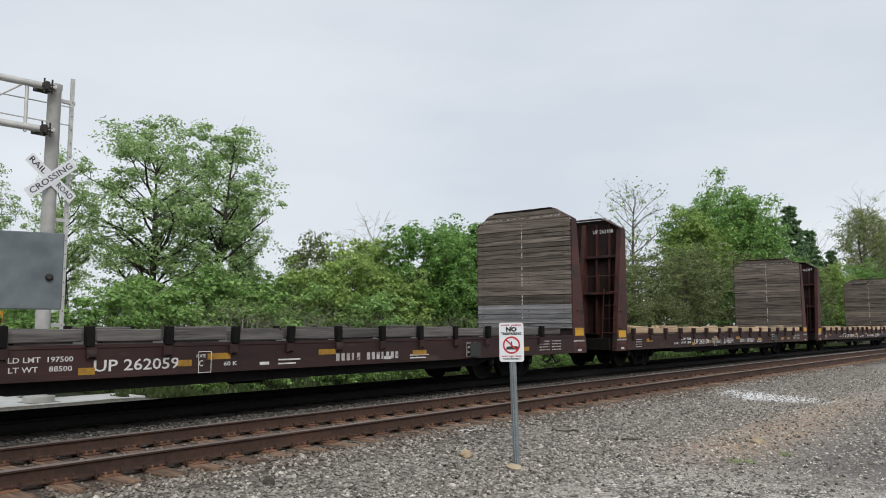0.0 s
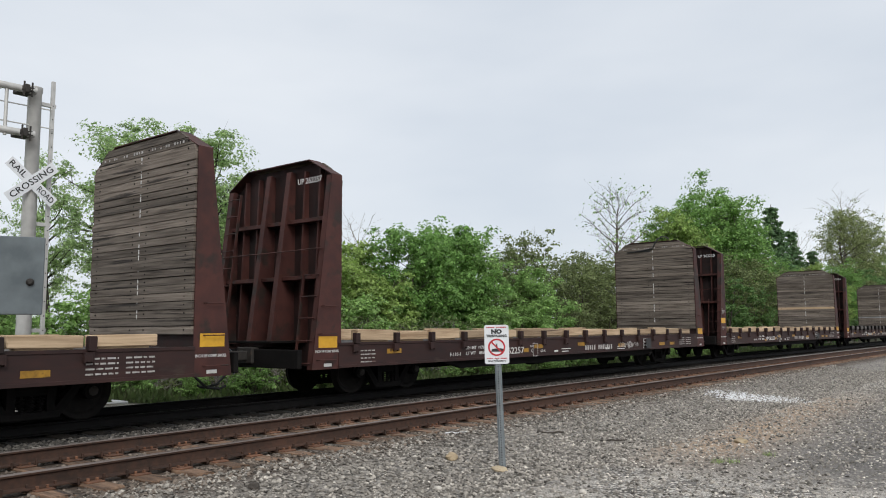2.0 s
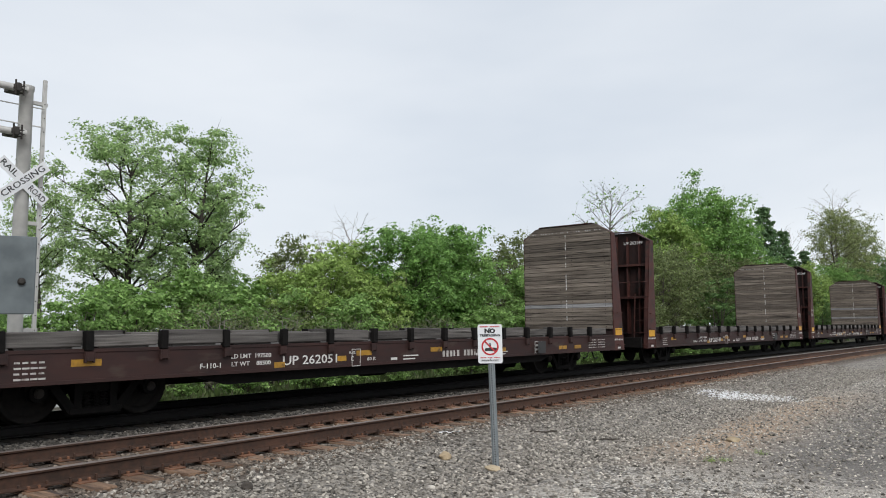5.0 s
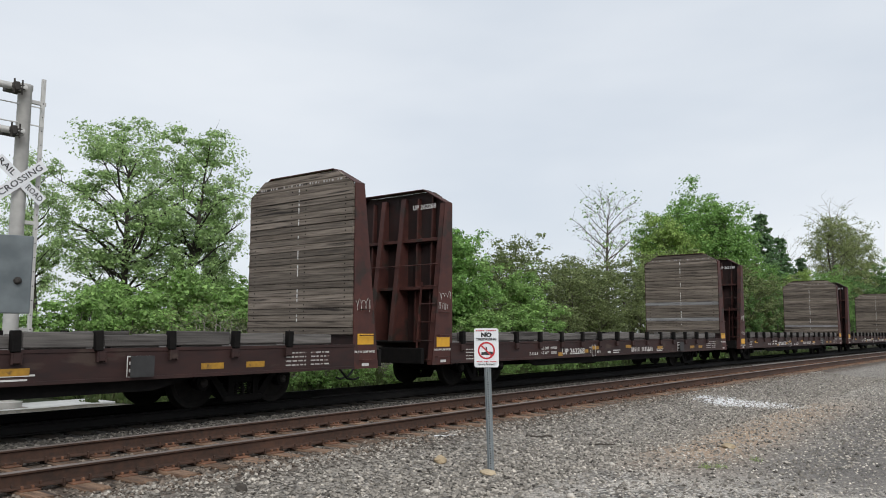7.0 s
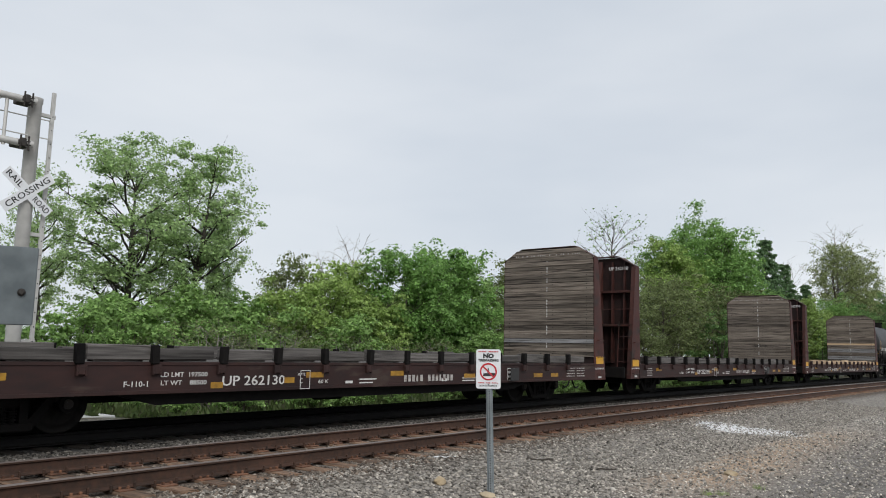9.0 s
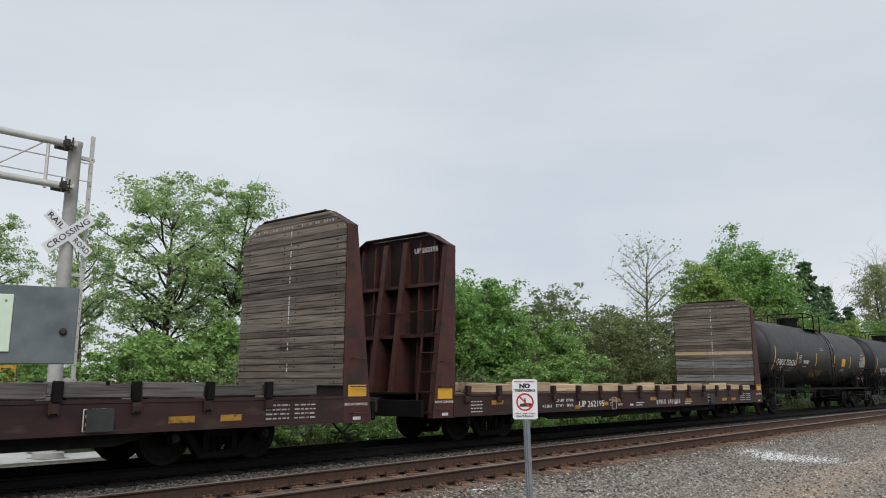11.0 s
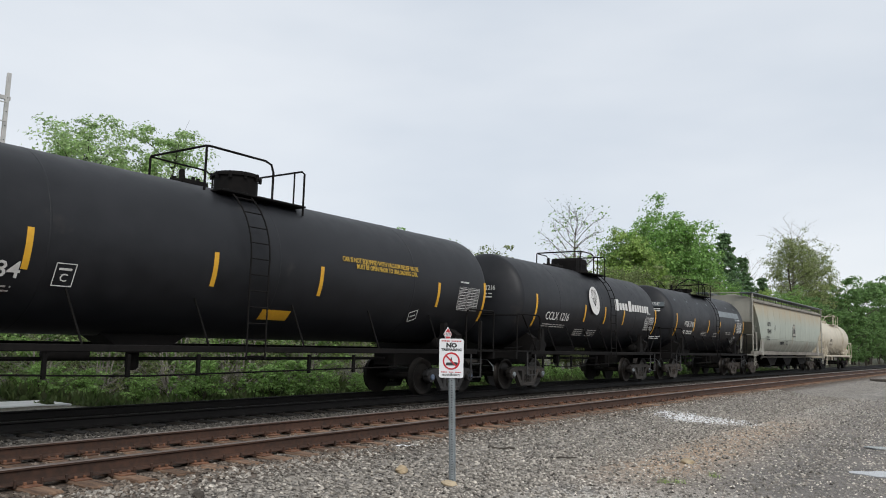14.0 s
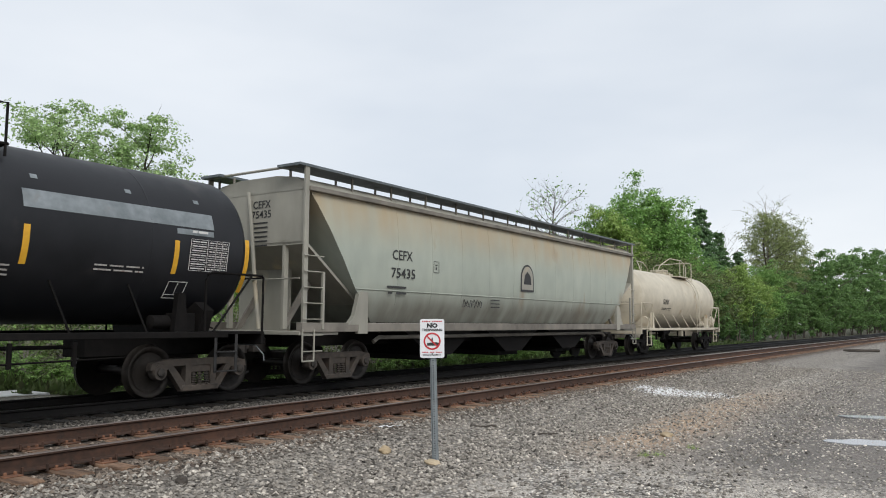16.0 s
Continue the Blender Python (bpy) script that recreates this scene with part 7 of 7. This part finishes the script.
# ---- the crossing signal's mast and truss arm, beyond the far track ----
def cantilever():
    x, y = 7.25, 16.5
    z = ground_z(x, y - rail_y(x))
    s = base("crossing_signal_mast", "grey aluminium cantilever signal mast with railroad crossbuck", "signal mast", m=pose(x, y, z))
    top = 6.5 + RAIL - z
    part("mast", Shape().lathe([(-0.2, 0.15), (top - 0.12, 0.135), (top - 0.1, 0.15), (top, 0.15), (top + 0.01, 0.12)], "z", (0, 0, 0), 24), "alum", s)
    part("base_flange", Shape().lathe([(-0.25, 0.3), (0.05, 0.3), (0.06, 0.2)], "z", (0, 0, 0.1), 20), "alum", s)
    for dz, nm in ((top - 0.16, "upper"), (top - 1.08, "lower")):
        part("truss_chord", Shape().tube([(-0.1, -0.28, dz), (-7.5, 0.5, dz + 0.05)], 0.075, 12), "alum", s)
        clamp = Shape().box(-0.4, -0.1, -0.34, 0.12, dz - 0.05, dz + 0.05, 0.012).box(-0.36, -0.26, -0.38, -0.16, dz - 0.09, dz + 0.09, 0.015)
        for k in range(2):
            clamp.lathe([(dz - 0.15, 0.02), (dz + 0.15, 0.02)], "z", (-0.36 + k * 0.16, -0.33, 0), 6)
        part("clamp", clamp, "truck", s, "dark bolted pipe clamp")
    zt, zb = top - 0.14, top - 1.06
    for k in range(7):
        x0 = -0.65 - k * 1.05
        yy = -0.22 + 0.105 * k
        part("truss_post", Shape().tube([(x0, yy, zt), (x0, yy, zb - 0.12)], 0.035, 6), "alum", s)
        if k < 6:
            part("truss_brace", Shape().tube([(x0, yy, zt), (x0 - 1.05, yy + 0.1, zb + 0.1)], 0.022, 6), "alum", s)
    for dz in (0.3, 0.7):
        part("stay_rod", Shape().tube([(0.35, -0.1, zt - dz), (-7, 0.6, zt - dz + 0.05)], 0.014, 5), "alum", s)
    # perforated ladder stile standing beside the mast
    rail_ = part("ladder_stile", Shape().box(0.33, 0.41, -0.04, 0.02, 0.4, top + 0.22, 0.006), "alum", s)
    for k in range(20):
        part("hole", cached("stile_hole", lambda: Shape().lathe([(0, 0.013), (-0.003, 0.013)], "y", (0, 0, 0), 8).mesh("hole", M["car_dark"])), None, rail_, at=pose(0.37, -0.041, 0.7 + k * 0.3))
    for zz in (top - 0.32, top - 2.9, 1.6):
        part("bracket", Shape().box(0.1, 0.44, -0.03, 0.03, zz - 0.04, zz + 0.04, 0.006), "alum", s)
    # crossbuck
    cz = 4.44 + RAIL - z
    for k, ang in enumerate((-40, 40)):
        bl = part("crossbuck_blade", Shape().box(-0.61, 0.61, -0.004, 0.0, -0.115, 0.115, 0.0015), "sign_white", s, "white crossbuck blade with black letters", pose(-0.06, -0.18 - 0.008 * k, cz, 0, -ang, 0))
        if k:
            lettering("CROSSING", 0.13, "stencil_black", bl, side_face(0, -0.006, 0), 1.06)
        else:
            lettering("RAIL", 0.13, "stencil_black", bl, side_face(-0.37, -0.006, 0), 0.4)
            lettering("ROAD", 0.13, "stencil_black", bl, side_face(0.37, -0.006, 0), 0.4)
    # signal case foot by the road
    part("foundation", Shape().box(-0.32, 0.32, -0.32, 0.32, -0.3, 0.04, 0.02), "hopper_dark", s)


cantilever()


# ---- near signal: galvanised backing plate at the lot's edge ----
def near_plate():
    s = base("signal_back_plate", "galvanised sheet-steel plate with a pale green square, on a post", "signal plate", m=pose(1.54, 5.2, ground_z(1.6, -3), 0, 0, -24.5))
    part("plate", Shape().box(-0.85, 0.78, -0.012, 0.012, 1.83, 2.31, 0.006), "galv_dull", s)
    for xx, zz in ((0.705, 2.03), (-0.7, 2.03)):
        part("bolt", Shape().lathe([(0, 0.024), (-0.018, 0.022), (-0.03, 0.012)], "y", (xx, -0.012, zz), 10), "truck", s)
    part("green_square", Shape().box(0.07, 0.42, -0.026, -0.012, 1.9, 2.25, 0.004), "pale_green", s, "pale green square plate")
    part("rivet", Shape().lathe([(0, 0.008), (-0.006, 0.006)], "y", (0.38, -0.026, 2.21), 8), "galv", s)
    part("post", Shape().lathe([(-0.1, 0.06), (2.4, 0.06)], "z", (-0.45, 0.09, 0), 16), "alum", s)


near_plate()


# ---- crossing slab, road beyond, speed sign ----
def crossing():
    s = Shape()
    y0 = rail_y(0) + 7.0
    s.box(-14, 9.4, y0 + 1.2, y0 + 2.4, -0.4, 0.17, 0.02)
    tagged(part("kerb_slab", s, "slab"), "pale concrete slab at the edge of the crossing", "kerb", kind="structure")
    r = Shape().box(-40, 7.9, y0 + 2.5, y0 + 7.2, -0.5, 0.15, 0.02)
    tagged(part("road", r, M["slab"]), "pale worn road surface beyond the line", "road", kind="structure")


crossing()


def speed_sign():
    s = base("speed_sign", "small amber diamond-topped speed sign on a thin post", "road sign", m=pose(8.2, 21.5, -0.3, 0, 0, -18))
    part("post", Shape().box(-0.03, 0.03, 0.0, 0.04, 0, 2.5, 0.004), "galv", s)
    part("panel", Shape().box(-0.24, 0.24, -0.014, -0.002, 1.95, 2.42, 0.005), "yellow", s)
    lettering("20", 0.2, "stencil_black", s, side_face(0, -0.018, 2.24), 0.26)
    bars([(-0.12, -0.08, 0, 0.05), (-0.04, 0.0, 0, 0.05), (0.04, 0.08, 0, 0.05)], "stencil_black", s, side_face(0, -0.018, 2.04))
    part("arrow_panel", Shape().prism([(-0.24, 2.46), (0.24, 2.46), (0.24, 2.62), (0.0, 2.48), (-0.24, 2.62)], "y", -0.012, -0.002), "yellow", s)


speed_sign()


# ---- what lies about on the gravel ----
def lump(name, label, x, y, size, seed, mat, cat="stone"):
    r = random.Random(seed)
    bm = bmesh.new()
    bmesh.ops.create_icosphere(bm, subdivisions=3, radius=1)
    for v in bm.verts:
        k = 1 + 0.28 * noise.noise(v.co * 1.3 + Vector((seed, 0, 0))) + 0.1 * noise.noise(v.co * 4 + Vector((0, seed, 0)))
        v.co = Vector((v.co.x * size[0], v.co.y * size[1], v.co.z * size[2])) * k
    me = bpy.data.meshes.new(name)
    bm.to_mesh(me); bm.free()
    me.materials.append(M[mat])
    ob = new(name, me)
    ob.matrix_basis = pose(x, y, ground_z(x, y - rail_y(x)) + size[2] * 0.45, 0, 0, r.uniform(0, 90))
    tagged(ob, label, cat)


lump("field_stone", "tan rounded stone on the gravel", 8.05, 6.1, (0.12, 0.075, 0.06), 3, "stone_tan")
lump("field_stone", "flat tan stone at the foot of the sign post", 7.92, 5.28, (0.13, 0.09, 0.035), 5, "stone_tan")
lump("field_stone", "flat tan stone in the dirt strip", 12.02, 3.67, (0.17, 0.1, 0.04), 7, "stone_tan")
lump("dark_stone", "dark blue-grey lump on the shoulder", 5.25, 6.55, (0.085, 0.06, 0.05), 9, "debris")
lump("field_stone", "pale broken stone on the gravel", 9.5, 4.4, (0.06, 0.04, 0.03), 11, "stone")
lump("field_stone", "grey broken stone on the gravel", 7.4, 3.9, (0.055, 0.045, 0.03), 13, "stone")
lump("field_stone", "grey broken stone by the shoulder", 6.6, 5.2, (0.06, 0.05, 0.03), 17, "stone")


def litter():
    s = Shape()
    r = random.Random(4)
    n = 8
    g = [[(i * 0.045, j * 0.02 - 0.02, 0.015 + r.uniform(0, 0.03)) for j in range(3)] for i in range(n)]
    V = [p for row in g for p in row] + [(a, b, c + 0.003) for row in g for a, b, c in row]
    F = []
    for i in range(n - 1):
        for j in range(2):
            q = (i * 3 + j, (i + 1) * 3 + j, (i + 1) * 3 + j + 1, i * 3 + j + 1)
            F += [q, tuple(k + 3 * n for k in q[::-1])]
    rim = [i * 3 for i in range(n)] + [(n - 1) * 3 + 1] + [i * 3 + 2 for i in range(n - 1, -1, -1)] + [1]
    for a, b in zip(rim, rim[1:] + rim[:1]):
        F.append((a, b, b + 3 * n, a + 3 * n))
    s.add(V, F)
    ob = part("litter", s, "litter", at=pose(9.15, 7.05, ground_z(9.2, 7.05 - rail_y(9.2)) + 0.01, 0, 0, -48))
    tagged(ob, "crumpled strip of white litter on the ballast", "litter")


litter()


def stick(x, y, length, turn, thick):
    r = random.Random(round(x * 10))
    pts = [(length * (i / 5 - 0.5), r.uniform(-0.03, 0.03), r.uniform(0, 0.02)) for i in range(6)]
    ob = part("stick", Shape().tube(pts, [thick * r.uniform(0.7, 1.1) for _ in pts], 7), "debris", at=pose(x, y, ground_z(x, y - rail_y(x)) + thick * 1.3, 0, 0, turn))
    tagged(ob, "dark weathered stick lying on the gravel", "stick")


stick(10.75, 6.2, 0.42, -48, 0.014)
stick(10.9, 5.2, 0.4, -52, 0.012)
stick(55.2, 4.4, 2.2, -60, 0.09)


def puddle(name, x, y, a, b, turn, seed):
    """A thin sheet of rainwater with an uneven edge."""
    m = bpy.data.materials.get("rainwater")
    if m is None:
        # The grey base colour stands in for part of the sky's reflection.
        m = material("rainwater", (0.2, 0.205, 0.21), (0.26, 0.265, 0.27), 0.0, spec=1.0)
    out = []
    for k in range(40):
        t = 2 * math.pi * k / 40
        w = 1 + 0.35 * noise.noise((math.cos(t) * 1.6 + seed, math.sin(t) * 1.6, seed)) + 0.12 * noise.noise((math.cos(t) * 5, math.sin(t) * 5 + seed, 0))
        out.append((a * w * math.cos(t), b * w * math.sin(t)))
    ob = part(name, Shape().prism(out, "z", -0.02, 0.0), m, at=pose(x, y, ground_z(x, y - rail_y(x)) + 0.016, 0, 0, turn))
    tagged(ob, "shallow puddle of rainwater on the dark lot", "puddle", kind="structure")


puddle("puddle", 12.95, 1.0, 0.3, 0.62, 18, 2)
puddle("puddle", 16.5, 1.1, 0.28, 0.6, 20, 4)
puddle("puddle", 14.9, 0.6, 0.2, 0.35, 10, 9)


def tuft(x, y, seed):
    """A low tuft of blades."""
    r = random.Random(seed)
    s = Shape()
    for k in range(46):
        a, d, h = r.uniform(0, 6.28), r.uniform(0, 0.1), r.uniform(0.03, 0.09)
        px, py = d * math.cos(a), d * math.sin(a)
        qx, qy = px + r.uniform(-0.05, 0.05), py + r.uniform(-0.05, 0.05)
        s.add([(px - 0.006, py, 0), (px + 0.006, py, 0), (qx, qy, h)], [(0, 1, 2)])
    tagged(part("weed_tuft", s, LEAF["bright"], at=pose(x, y, ground_z(x, y - rail_y(x)))), "small yellow-green weed tuft in the gravel", "weed")


tuft(10.03, 3.35, 1)
tuft(10.15, 3.2, 2)
tuft(11.0, 3.0, 3)


# ---- what moves ----
def motions():
    """The whole train rolls by at one speed, each car turned along the curve."""
    for thing, x0, half in MOVERS:
        rows = []
        for i in range(17):
            x = x0 - SPEED * i
            a, b = x + 2.1, x + 2 * half - 2.1
            ya, yb = rail_y(a) + FAR, rail_y(b) + FAR
            turn = math.degrees(math.atan2(yb - ya, b - a))
            rows.append((float(i), pose(x, ya - (a - x) * math.tan(radians(turn)), RAIL, 0, 0, turn)))
        walk(thing, rows)


motions()
